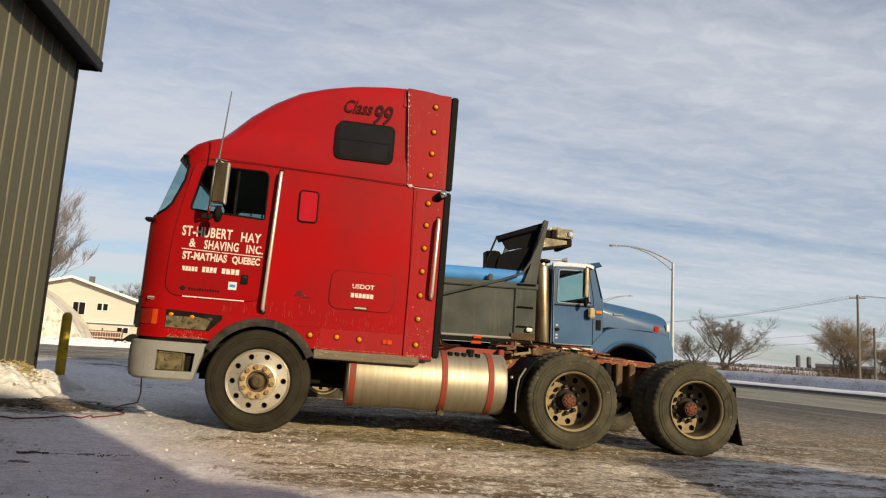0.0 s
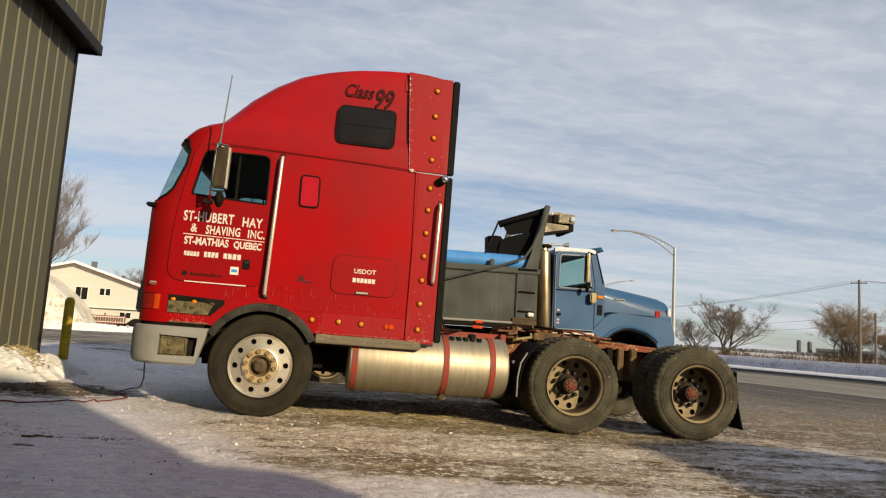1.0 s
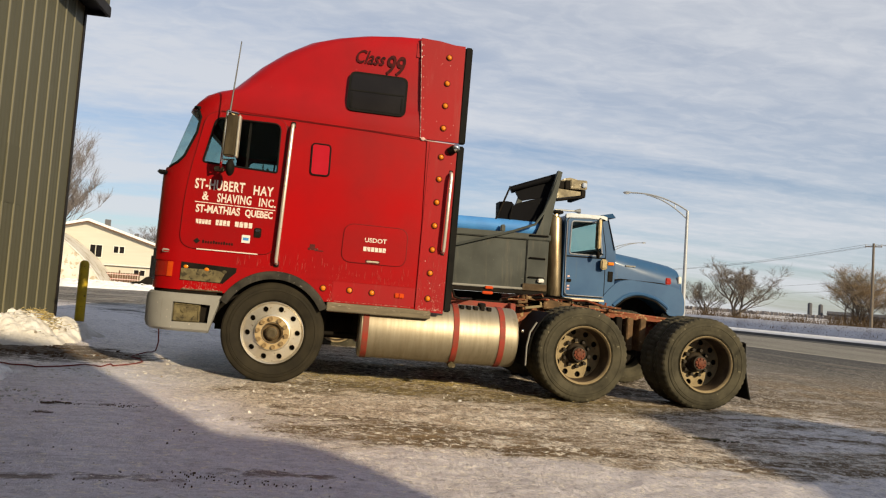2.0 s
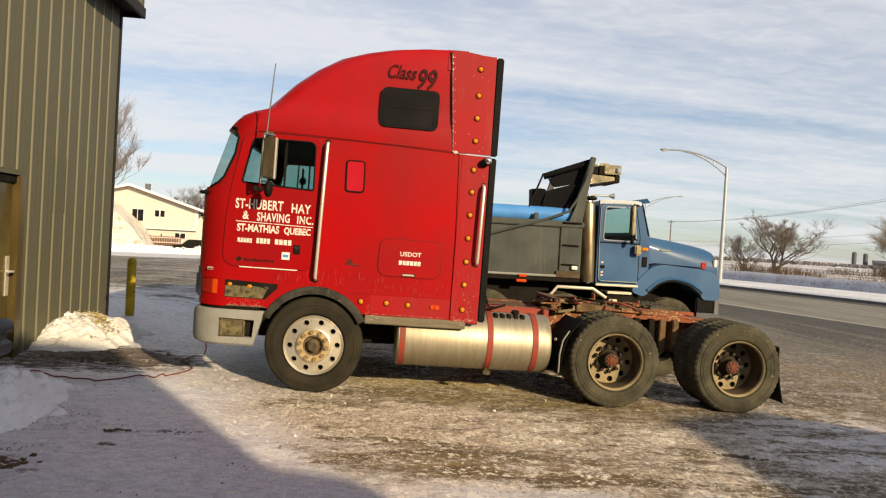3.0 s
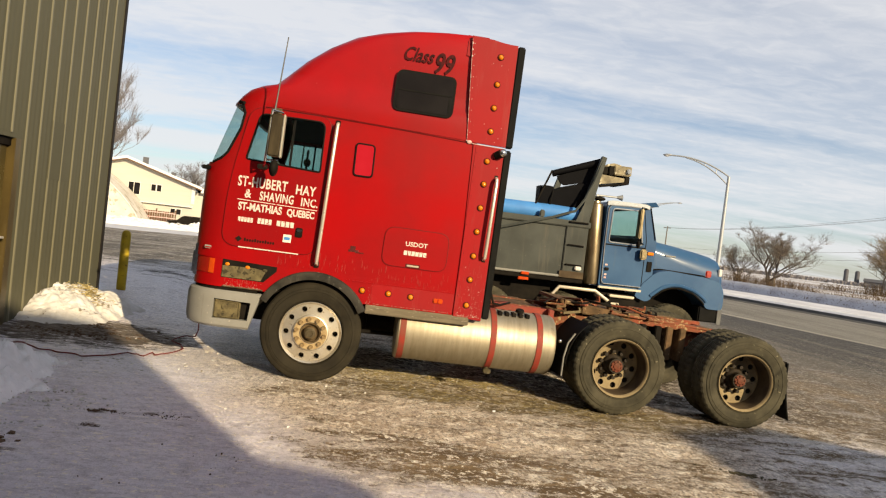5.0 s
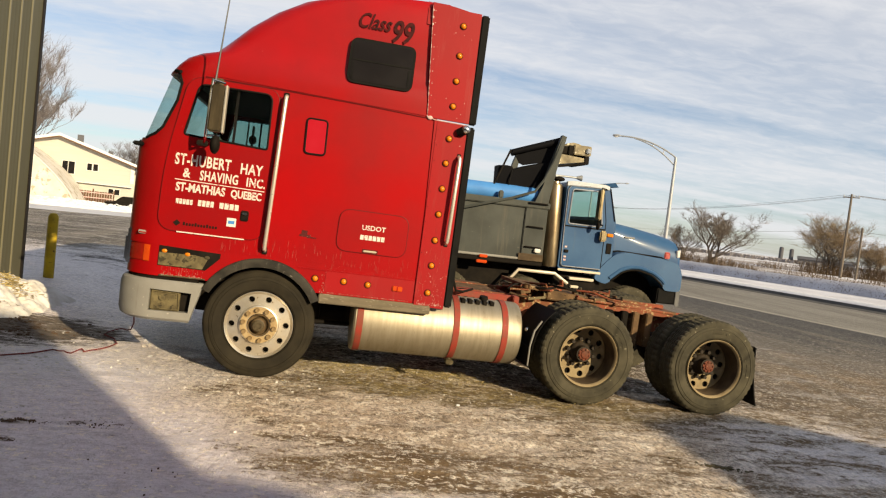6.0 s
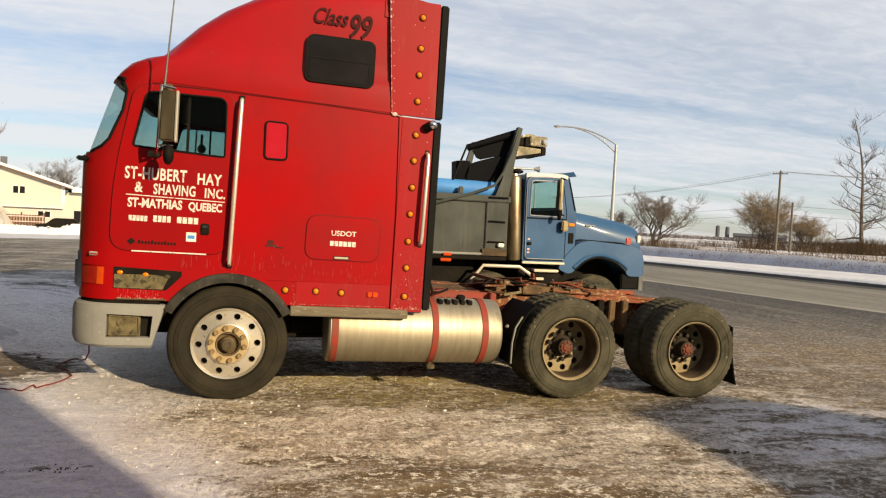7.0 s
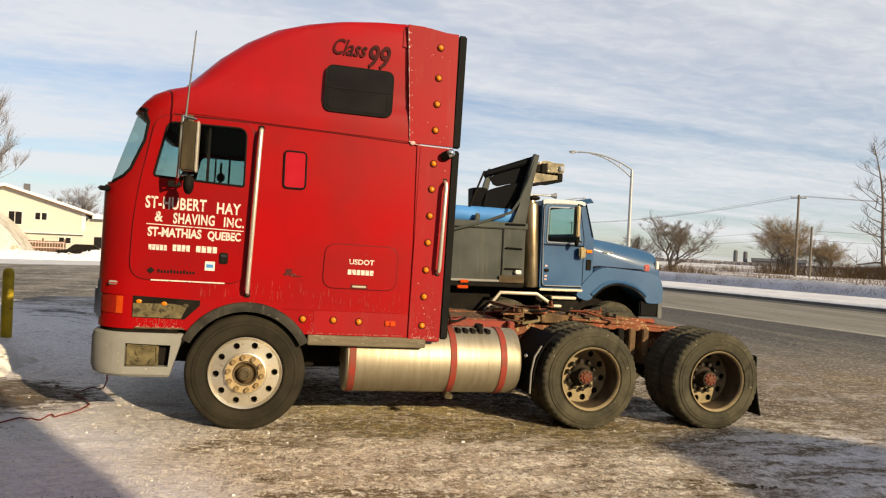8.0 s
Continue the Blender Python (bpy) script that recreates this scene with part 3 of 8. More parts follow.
# ---- mesh helpers ----
def finish(bm, mat, name, smooth=32.0):
    bmesh.ops.remove_doubles(bm, verts=bm.verts, dist=0.00005)
    bmesh.ops.recalc_face_normals(bm, faces=bm.faces)
    lim = radians(smooth)
    for f in bm.faces:
        f.smooth = True
    for e in bm.edges:
        if len(e.link_faces) != 2 or e.calc_face_angle(0) > lim:
            e.smooth = False
    me = bpy.data.meshes.new(name)
    bm.to_mesh(me)
    bm.free()
    me.materials.append(mat)
    return me


def thing(name, m=None, label="", category="", group="", kind=""):
    """An Empty at a thing's base that carries its parts."""
    ob = new(name)
    ob.empty_display_size = 0.2
    ob.matrix_basis = m or Matrix()
    return tagged(ob, label, category, group, kind)


def root_of(ob):
    m = ob.matrix_basis.copy()
    while ob.parent:
        m = ob.parent.matrix_basis @ ob.matrix_parent_inverse @ m
        ob = ob.parent
    return m


def part(name, bm, mat, parent, label="", in_world=False, smooth=32.0):
    """One bmesh as one mesh object under a thing or a part. in_world: its places are the world's, not the parent's."""
    ob = new(name, finish(bm, mat, name, smooth))
    ob.parent = parent
    if in_world:
        ob.matrix_parent_inverse = root_of(parent).inverted()
    return tagged(ob, label)


def shared(name, me, parent, m, label=""):
    """A part on mesh data that alike parts share."""
    ob = new(name, me)
    ob.parent = parent
    ob.matrix_basis = m
    return tagged(ob, label)


def solo(name, bm, mat, label="", category="", group="", kind="", smooth=32.0):
    return tagged(new(name, finish(bm, mat, name, smooth)), label, category, group, kind)


def box(bm, x0, x1, y0, y1, z0, z1, bevel=0.0, seg=2):
    vs = [bm.verts.new((x, y, z)) for x in (x0, x1) for y in (y0, y1) for z in (z0, z1)]
    fs = [bm.faces.new([vs[i] for i in q]) for q in ((0, 1, 3, 2), (4, 6, 7, 5), (0, 4, 5, 1), (2, 3, 7, 6), (0, 2, 6, 4), (1, 5, 7, 3))]
    if bevel:
        es = list({e for f in fs for e in f.edges})
        bmesh.ops.bevel(bm, geom=es, offset=bevel, segments=seg, affect="EDGES", clamp_overlap=True)
    return bm


def boxes(*rows, bevel=0.0):
    bm = bmesh.new()
    for r in rows:
        box(bm, *r, bevel=bevel)
    return bm


def rod(bm, p0, p1, r0, r1=None, n=14):
    p0, p1 = Vector(p0), Vector(p1)
    d = p1 - p0
    m = Matrix.Translation((p0 + p1) / 2) @ d.to_track_quat("Z", "Y").to_matrix().to_4x4()
    bmesh.ops.create_cone(bm, cap_ends=True, segments=n, radius1=r0, radius2=r0 if r1 is None else r1, depth=d.length, matrix=m)
    return bm


def ball(bm, c, r, sx=1, sy=1, sz=1, n=14):
    m = Matrix.Translation(c) @ Matrix.Diagonal((sx, sy, sz, 1))
    bmesh.ops.create_uvsphere(bm, u_segments=n, v_segments=max(6, n // 2), radius=r, matrix=m)
    return bm


def tube(bm, pts, r, n=8, closed=False, radii=None):
    """A tube swept along points, with capped ends."""
    pts = [Vector(p) for p in pts]
    k = len(pts)
    rings, side = [], None
    for i, p in enumerate(pts):
        a = pts[(i - 1) % k] if closed or i else p
        b = pts[(i + 1) % k] if closed or i < k - 1 else p
        d = (b - a).normalized()
        if side is None:
            side = d.cross(Vector((0.31, 0.22, 0.93)))
            if side.length < 0.1:
                side = d.cross(Vector((1, 0, 0)))
        side = (side - d * side.dot(d)).normalized()
        up = d.cross(side)
        rr = radii[i] if radii else r
        rings.append([bm.verts.new(p + rr * (math.cos(2 * math.pi * j / n) * side + math.sin(2 * math.pi * j / n) * up)) for j in range(n)])
    for i in range(k if closed else k - 1):
        A, B = rings[i], rings[(i + 1) % k]
        for j in range(n):
            bm.faces.new((A[j], A[(j + 1) % n], B[(j + 1) % n], B[j]))
    if not closed:
        bm.faces.new(rings[0][::-1])
        bm.faces.new(rings[-1])
    return bm


def loft(bm, rings, cap=True):
    """Skins closed rings of equal length, one upon another."""
    rows = [[bm.verts.new(p) for p in r] for r in rings]
    n = len(rows[0])
    for A, B in zip(rows, rows[1:]):
        for j in range(n):
            bm.faces.new((A[j], A[(j + 1) % n], B[(j + 1) % n], B[j]))
    if cap:
        bm.faces.new(rows[0][::-1])
        bm.faces.new(rows[-1])
    return bm


def lathe(bm, prof, n=48, axis="y", centre=(0, 0, 0), closed=True):
    """Turns a profile of (radius, along) round an axis through centre."""
    rows = []
    for r, a in prof:
        ring = []
        for j in range(n):
            c, s = r * math.cos(2 * math.pi * j / n), r * math.sin(2 * math.pi * j / n)
            p = {"y": (c, a, s), "x": (a, c, s), "z": (c, s, a)}[axis]
            ring.append(bm.verts.new(Vector(centre) + Vector(p)))
        rows.append(ring)
    if closed:
        rows.append(rows[0])
    for A, B in zip(rows, rows[1:]):
        for j in range(n):
            bm.faces.new((A[j], A[(j + 1) % n], B[(j + 1) % n], B[j]))
    if not closed:
        bm.faces.new(rows[0][::-1])
        bm.faces.new(rows[-1])
    return bm


def rounded(pts, r, n=5):
    """A polygon (x, z) with its corners rounded; r one radius or one for each corner."""
    out, k = [], len(pts)
    for i in range(k):
        p, a, b = Vector(pts[i]), Vector(pts[i - 1]), Vector(pts[(i + 1) % k])
        rr = r[i] if isinstance(r, (list, tuple)) else r
        da, db = (a - p), (b - p)
        t = min(rr, da.length * 0.49, db.length * 0.49)
        if t < 1e-4:
            out.append(p)
            continue
        A, B = p + da.normalized() * t, p + db.normalized() * t
        for j in range(n + 1):
            u = j / n
            out.append((1 - u) ** 2 * A + 2 * u * (1 - u) * p + u * u * B)
    return [(v.x, v.y) for v in out]


def prism(bm, outline, y0, y1, holes=(), plane="xz"):
    """A plate with that outline in x and z (or the other two axes), from y0 to y1, with holes through it."""
    def place(p, y):
        return {"xz": (p[0], y, p[1]), "yz": (y, p[0], p[1]), "xy": (p[0], p[1], y)}[plane]
    loops, geom = [], []
    for lp in (outline, *holes):
        vs = [bm.verts.new(place(p, y0)) for p in lp]
        es = [bm.edges.new((vs[i], vs[(i + 1) % len(vs)])) for i in range(len(vs))]
        loops.append(vs)
        geom += es
    if holes:
        faces = [g for g in bmesh.ops.triangle_fill(bm, edges=geom, use_beauty=True)["geom"] if isinstance(g, bmesh.types.BMFace)]
    else:
        faces = [bm.faces.new(loops[0])]
    ex = bmesh.ops.extrude_face_region(bm, geom=faces)["geom"]
    d = Vector(place((0, 0), y1)) - Vector(place((0, 0), y0))
    bmesh.ops.translate(bm, verts=[g for g in ex if isinstance(g, bmesh.types.BMVert)], vec=d)
    return bm


def carve(bm, cutters, how="DIFFERENCE"):
    """bm less (or cut down to) the cutters, as a new bmesh."""
    def temp(b):
        bmesh.ops.remove_doubles(b, verts=b.verts, dist=0.00005)
        bmesh.ops.recalc_face_normals(b, faces=b.faces)
        me = bpy.data.meshes.new("temp")
        b.to_mesh(me)
        b.free()
        return new("temp", me)
    a = temp(bm)
    cuts = [temp(c) for c in cutters]
    for c in cuts:
        md = a.modifiers.new("cut", "BOOLEAN")
        md.operation, md.solver, md.object = how, "EXACT", c
    dg = bpy.context.evaluated_depsgraph_get()
    dg.update()
    me = bpy.data.meshes.new_from_object(a.evaluated_get(dg))
    out = bmesh.new()
    out.from_mesh(me)
    for o in (a, *cuts):
        d = o.data
        bpy.data.objects.remove(o)
        bpy.data.meshes.remove(d)
    bpy.data.meshes.remove(me)
    return out


def letters(text, size, depth=0.001, shear=0.0, spacing=1.0, bold=0.0):
    """The text as a bmesh in x and z, facing -y, its left foot at the origin."""
    cu = bpy.data.curves.new("letters", "FONT")
    cu.body, cu.size, cu.extrude, cu.shear, cu.space_character, cu.offset = text, size, depth, shear, spacing, bold
    cu.resolution_u = 3
    ob = new("letters", cu)
    dg = bpy.context.evaluated_depsgraph_get()
    dg.update()
    me = bpy.data.meshes.new_from_object(ob.evaluated_get(dg))
    bm = bmesh.new()
    bm.from_mesh(me)
    bpy.data.objects.remove(ob)
    bpy.data.curves.remove(cu)
    bpy.data.meshes.remove(me)
    bmesh.ops.transform(bm, matrix=pose(0, 0, 0, 90, 0, 0), verts=bm.verts)
    return bm


def fit_letters(text, x0, x1, z0, z1, y, **kw):
    """Letters stretched to stand from x0 to x1 and z0 to z1, on the plane y."""
    bm = letters(text, 0.1, **kw)
    xs, zs = [v.co.x for v in bm.verts], [v.co.z for v in bm.verts]
    sx, sz = (x1 - x0) / (max(xs) - min(xs)), (z1 - z0) / (max(zs) - min(zs))
    mx, mz = min(xs), min(zs)
    for v in bm.verts:
        v.co = Vector((x0 + (v.co.x - mx) * sx, y + v.co.y, z0 + (v.co.z - mz) * sz))
    return bm


def smooth_step(v, a, b):
    u = min(1.0, max(0.0, (v - a) / (b - a)))
    return u * u * (3 - 2 * u)


def ground_z(x, y):
    """The yard's height: a slight fall along the truck, and out towards the road and the houses."""
    r = math.hypot(x, y)
    z = 0.005 - 0.0165 * min(9.0, max(-5.0, x)) - 0.01 * min(50.0, max(0.0, r - 14))
    z -= 0.5 * smooth_step(y, 20, 50) * smooth_step(-x, 2, 12)
    z += 0.12 * smooth_step(-x, 1.9, 3.1) * smooth_step(y, 0.5, 2.5) * (1 - smooth_step(y, 8, 14))
    return z

# ---- the ground and the large structure ----
def axis_steps(lo, hi, step, far):
    """Places along one axis: even between lo and hi, then ever wider out to far."""
    mid = list(np.arange(lo, hi + step / 2, step))
    out, d = [], step
    v = hi
    while v < far:
        d *= 1.14
        v += d
        out.append(v)
    low, d, v = [], step, lo
    while v > -far:
        d *= 1.14
        v -= d
        low.append(v)
    return low[::-1] + mid + out


def build_ground():
    xs, ys = axis_steps(-3.2, 6.4, 0.036, 3000.0), axis_steps(-4.0, 2.6, 0.036, 3000.0)
    nx, ny = len(xs), len(ys)
    verts = []
    for y in ys:
        for x in xs:
            z = ground_z(x, y)
            if -6 < x < 10 and -6 < y < 9:
                rut = noise.noise((x * 0.5, y * 2.6, 0.3)) * 0.012 + noise.noise((x * 1.6, y * 7.0, 4.1)) * 0.006
                lump = noise.noise((x * 8.0, y * 10.0, 1.7)) * 0.009 + noise.noise((x * 15.0, y * 15.0, 7.3)) * 0.009
                z += rut + lump * (0.45 + 0.55 * smooth_step(x, -1.2, 0.4)) + max(0.0, noise.noise((x * 3.5, y * 6.0, 11.0))) * 0.010
            verts.append((x, y, z))
    faces = [(j * nx + i, j * nx + i + 1, (j + 1) * nx + i + 1, (j + 1) * nx + i) for j in range(ny - 1) for i in range(nx - 1)]
    me = bpy.data.meshes.new("ground")
    me.from_pydata(verts, [], faces)
    me.polygons.foreach_set("use_smooth", [True] * len(faces))
    me.materials.append(GROUND)
    return tagged(new("ground", me), "packed ice, grit and asphalt yard running out to a snowy road", "ground", kind="structure")


build_ground()

WX = -3.20            # the sheet-metal wall's face
WEND = 3.40           # its far corner
EAVE = 4.58


def build_workshop():
    wall = thing("wall_workshop", pose(WX, 0, 0), "olive ribbed sheet-metal workshop wall with dark overhanging eave", "wall", kind="structure")
    door_y0, door_y1, head = 0.06, 0.98, 1.99
    sheet = bmesh.new()
    prism(sheet, [(-12, -0.4), (door_y0, -0.4), (door_y0, head), (door_y1, head), (door_y1, -0.4), (WEND, -0.4), (WEND, EAVE), (-12, EAVE)], WX - 0.16, WX, plane="yz")
    part("sheet", sheet, WALL_OLIVE, wall, in_world=True)
    ends = boxes((-12, WX - 0.002, WEND - 0.16, WEND - 0.001, -0.4, EAVE))
    part("end_wall", ends, WALL_OLIVE, wall, in_world=True)
    trim = boxes((WX - 0.05, WX + 0.016, WEND - 0.05, WEND + 0.016, -0.3, EAVE), bevel=0.004)
    part("corner_trim", trim, SOFFIT, wall, "dark corner trim", in_world=True)
    # one standing rib each 28 cm, with two low flutes between
    rib = bmesh.new()
    prism(rib, [(-0.020, 0.0), (-0.009, 0.011), (0.009, 0.011), (0.020, 0.0)], 0.0, 1.0, plane="xy")
    rib_me = finish(rib, RIB_OLIVE, "rib", 20)
    y = 3.06
    while y > -9.0:
        z0 = head + 0.05 if door_y0 - 0.06 < y < door_y1 + 0.06 else -0.25
        m = Matrix.Translation((0.0005, y, z0)) @ Matrix(((0, 1, 0, 0), (-1, 0, 0, 0), (0, 0, 1, 0), (0, 0, 0, 1))) @ Matrix.Diagonal((1, 1, EAVE - z0 - 0.01, 1))
        shared("rib", rib_me, wall, m)
        y -= 0.284
    low = bmesh.new()
    prism(low, [(-0.030, 0.0), (-0.014, 0.0014), (0.014, 0.0014), (0.030, 0.0)], 0.0, 1.0, plane="xy")
    low_me = finish(low, WALL_OLIVE, "flute", 20)
    y = 3.06 - 0.0947
    k = 0
    while y > -6.0:
        z0 = head + 0.05 if door_y0 - 0.06 < y < door_y1 + 0.06 else -0.25
        m = Matrix.Translation((0.0005, y, z0)) @ Matrix(((0, 1, 0, 0), (-1, 0, 0, 0), (0, 0, 1, 0), (0, 0, 0, 1))) @ Matrix.Diagonal((1, 1, EAVE - z0 - 0.01, 1))
        shared("flute", low_me, wall, m)
        y -= 0.0947 if k % 2 == 0 else 0.1893
        k += 1
    # a repaired strip of lighter sheet
    part("patch_sheet", boxes((WX, WX + 0.006, 1.62, 2.12, 1.62, 2.28), bevel=0.002), WALL_OLIVE, wall, "scuffed repair patch", in_world=True)
    # the overhanging fascia and its dark soffit
    fascia = thing("eave_fascia", pose(WX, WEND, EAVE), "olive ribbed metal fascia over a dark soffit", "fascia", kind="structure")
    part("fascia_sheet", boxes((WX + 0.24, WX + 0.28, -12, WEND + 0.06, EAVE + 0.004, EAVE + 1.7)), WALL_OLIVE, fascia, in_world=True)
    part("fascia_end", boxes((WX - 6, WX + 0.238, WEND + 0.02, WEND + 0.06, EAVE + 0.004, EAVE + 1.7)), WALL_OLIVE, fascia, in_world=True)
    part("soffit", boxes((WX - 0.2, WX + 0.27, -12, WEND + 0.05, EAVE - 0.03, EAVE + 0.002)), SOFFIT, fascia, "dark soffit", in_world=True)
    part("drip_edge", boxes((WX + 0.255, WX + 0.30, -12, WEND + 0.085, EAVE - 0.10, EAVE + 0.05), bevel=0.006), SOFFIT, fascia, "dark drip edge", in_world=True)
    part("drip_edge", boxes((WX - 6, WX + 0.254, WEND + 0.045, WEND + 0.085, EAVE - 0.10, EAVE + 0.05), bevel=0.006), SOFFIT, fascia, in_world=True)
    for k in range(34):
        yy = WEND - 0.12 - 0.284 * k
        part("fascia_rib", boxes((WX + 0.28, WX + 0.296, yy - 0.014, yy + 0.014, EAVE + 0.06, EAVE + 1.69), bevel=0.004), RIB_OLIVE, fascia, in_world=True)
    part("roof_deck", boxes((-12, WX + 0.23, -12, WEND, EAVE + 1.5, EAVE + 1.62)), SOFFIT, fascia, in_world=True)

    door = thing("door_1", pose(WX - 0.06, (door_y0 + door_y1) / 2, 0.0), "worn yellowish-brown steel service door in a dark frame", "door", kind="structure")
    leaf = bmesh.new()
    box(leaf, WX - 0.10, WX - 0.06, door_y0 + 0.045, door_y1 - 0.13, 0.0, head - 0.09, bevel=0.004)
    part("door_leaf", leaf, DOOR_LEAF, door, in_world=True)
    fr = boxes((WX - 0.14, WX + 0.012, door_y0 + 0.001, door_y0 + 0.04, 0, head - 0.001), (WX - 0.14, WX + 0.012, door_y1 - 0.115, door_y1 - 0.001, 0, head - 0.001), bevel=0.005)
    part("door_frame", fr, DOOR_BRASS, door, in_world=True)
    # black strip put in as the shade of the recess under the lintel
    part("head_shade", boxes((WX - 0.14, WX - 0.03, door_y0 + 0.001, door_y1 - 0.001, head - 0.085, head - 0.001), bevel=0.004), UNDER, door, "black strip for the recess shade over the door", in_world=True)
    h = boxes((WX - 0.062, WX - 0.045, 0.765, 0.83, 0.72, 1.14), bevel=0.004)
    rod(h, (WX - 0.05, 0.79, 0.98), (WX + 0.02, 0.79, 0.98), 0.012)
    rod(h, (WX + 0.015, 0.79, 0.98), (WX + 0.015, 0.70, 0.98), 0.011)
    part("door_handle", h, BAR_STEEL, door, "bright lever on a long plate", in_world=True)
    for yy, zz in ((0.38, 1.56), (0.56, 1.57), (0.38, 1.42), (0.56, 1.43), (0.40, 1.28), (0.57, 1.29)):
        part("bolt_head", rod(bmesh.new(), (WX - 0.062, yy, zz), (WX - 0.056, yy, zz), 0.009, n=10), RIB_OLIVE, door, in_world=True)
    part("threshold", boxes((WX - 0.16, WX + 0.02, door_y0, door_y1, -0.15, 0.02)), SOFFIT, door, in_world=True)
    inner = thing("wall_inside", pose(-6, 0, 0), "plain closing wall inside the workshop", "wall", kind="structure")
    part("panel", boxes((-5.1, -5.0, -12, WEND - 0.2, -0.3, EAVE)), PLAIN_WALL, inner, in_world=True)


build_workshop()


def build_neighbours():
    """The buildings behind the camera, whose shadows lie on the yard and on the workshop wall."""
    a = thing("wall_south", pose(0, -12, 0), "tall flat-roofed building closing the yard's sunny side", "building", kind="structure")
    part("block", boxes((-9.0, 6.08, -20, -12, -0.6, 6.05)), PLAIN_WALL, a, in_world=True)
    s = bmesh.new()
    prism(s, [(6.09, -0.6), (6.62, -0.6), (6.60, 4.05), (6.55, 4.24), (6.46, 4.30), (6.09, 4.36)], -19, -12.0)
    part("lean_to", s, PLAIN_WALL, a, in_world=True)
    b = thing("wall_southeast", pose(12, -12, 0), "gabled shed standing across the yard", "building", kind="structure")
    g = bmesh.new()
    prism(g, [(10.0, -0.6), (14.6, -0.6), (14.6, 3.9), (13.6, 4.5), (12.74, 5.02), (12.25, 5.29), (11.6, 5.22), (10.77, 5.09), (10.2, 4.72), (10.0, 4.4)], -20, -12)
    part("gabled_block", g, PLAIN_WALL, b, in_world=True)


build_neighbours()


def build_guardrail():
    g = thing("guardrail", pose(-2.45, -2.6, 0.0), "dull galvanised crash barrier standing in the snow by the wall", "guardrail")
    prof = [(0.0, 0.43), (0.03, 0.45), (0.05, 0.49), (0.045, 0.53), (0.0, 0.56), (0.0, 0.60), (0.045, 0.63), (0.05, 0.67), (0.03, 0.71), (0.0, 0.73)]
    ys = [-6.0, -4.5, -3.0, -2.0, -1.3, -0.96, -0.82]
    rings = []
    bm = bmesh.new()
    for y in ys:
        bend = -0.06 * smooth_step(y, -1.35, -0.82)
        x = -2.45 + 0.02 * math.sin(y * 2) - bend
        rings.append([(x + a, y, z) for a, z in prof] + [(x + a - 0.012, y, z) for a, z in prof[::-1]])
    loft(bm, rings)
    part("beam", bm, GALV, g, in_world=True)
    for y in (-1.05, -2.9, -4.8):
        part("post", boxes((-2.60, -2.48, y - 0.06, y + 0.06, -0.1, 0.72), bevel=0.008), POLE_WOOD, g, "snow-capped wooden post", in_world=True)
    cap = bmesh.new()
    ball(cap, (-2.54, -1.05, 0.73), 0.075, 1, 1, 0.45)
    part("snow_cap", cap, SNOW, g, "small cap of snow", in_world=True)


build_guardrail()


def mound(name, cx, cy, rx, ry, h, mat, label, seed, rough=0.25, category="snow heap", foot=-0.05, rot=0.0, peak=1.0, feather=False):
    """A heap with a lumpy top and an uneven foot."""
    bm = bmesh.new()
    rings, n, k = [], 170, 56
    ca, sa = math.cos(rot), math.sin(rot)
    for i in range(k):
        t = i / (k - 1)
        ring = []
        for j in range(n):
            a = 2 * math.pi * j / n
            w = 1 + 0.30 * noise.noise((math.cos(a) * 1.6 + seed, math.sin(a) * 1.6, seed)) + 0.14 * noise.noise((math.cos(a) * 5 + seed, math.sin(a) * 5, seed))
            u, v = rx * (1 - t) * w * math.cos(a), ry * (1 - t) * w * math.sin(a)
            x, y = cx + ca * u - sa * v, cy + sa * u + ca * v
            lump = 0.50 * noise.noise((x * 2.6 + seed, y * 2.6, seed)) + 0.50 * noise.noise((x * 6 + seed, y * 6, seed)) + 0.36 * noise.noise((x * 13, y * 13, seed)) + 0.20 * noise.noise((x * 26, y * 26, seed))
            lump += 0.5 * (0.35 - noise.voronoi((x * 8 + seed, y * 8, 0.4))[0][0]) + 0.5 * (0.35 - noise.voronoi((x * 20 + seed, y * 20, 1.4))[0][0])
            rise = t * t * (3 - 2 * t) if feather else 1 - (1 - t) ** (1.6 + peak)
            z = ground_z(x, y) + foot + (h - foot) * rise + rough * h * lump * min(1.0, 3 * t)
            if i == 0:
                z = ground_z(x, y) - 0.06
            ring.append((x, y, z))
        rings.append(ring)
    loft(bm, rings)
    return solo(name, bm, mat, label, category, smooth=60)


mound("snow_mound", -3.13, 2.08, 0.97, 0.90, 0.222, OLD_SNOW, "sunlit heap of old dirty snow with straw against the wall corner", 3.1, 0.30, rot=0.12)
mound("snow_mound", -2.60, -1.10, 0.92, 1.60, 0.33, SNOW, "shaded heap of cleared snow below the crash barrier", 7.7, 0.30, rot=0.1, feather=True)
mound("snow_mound", -2.75, -3.6, 1.15, 2.4, 0.40, SNOW, "shaded bank of cleared snow along the crash barrier", 12.3, 0.2, feather=True)


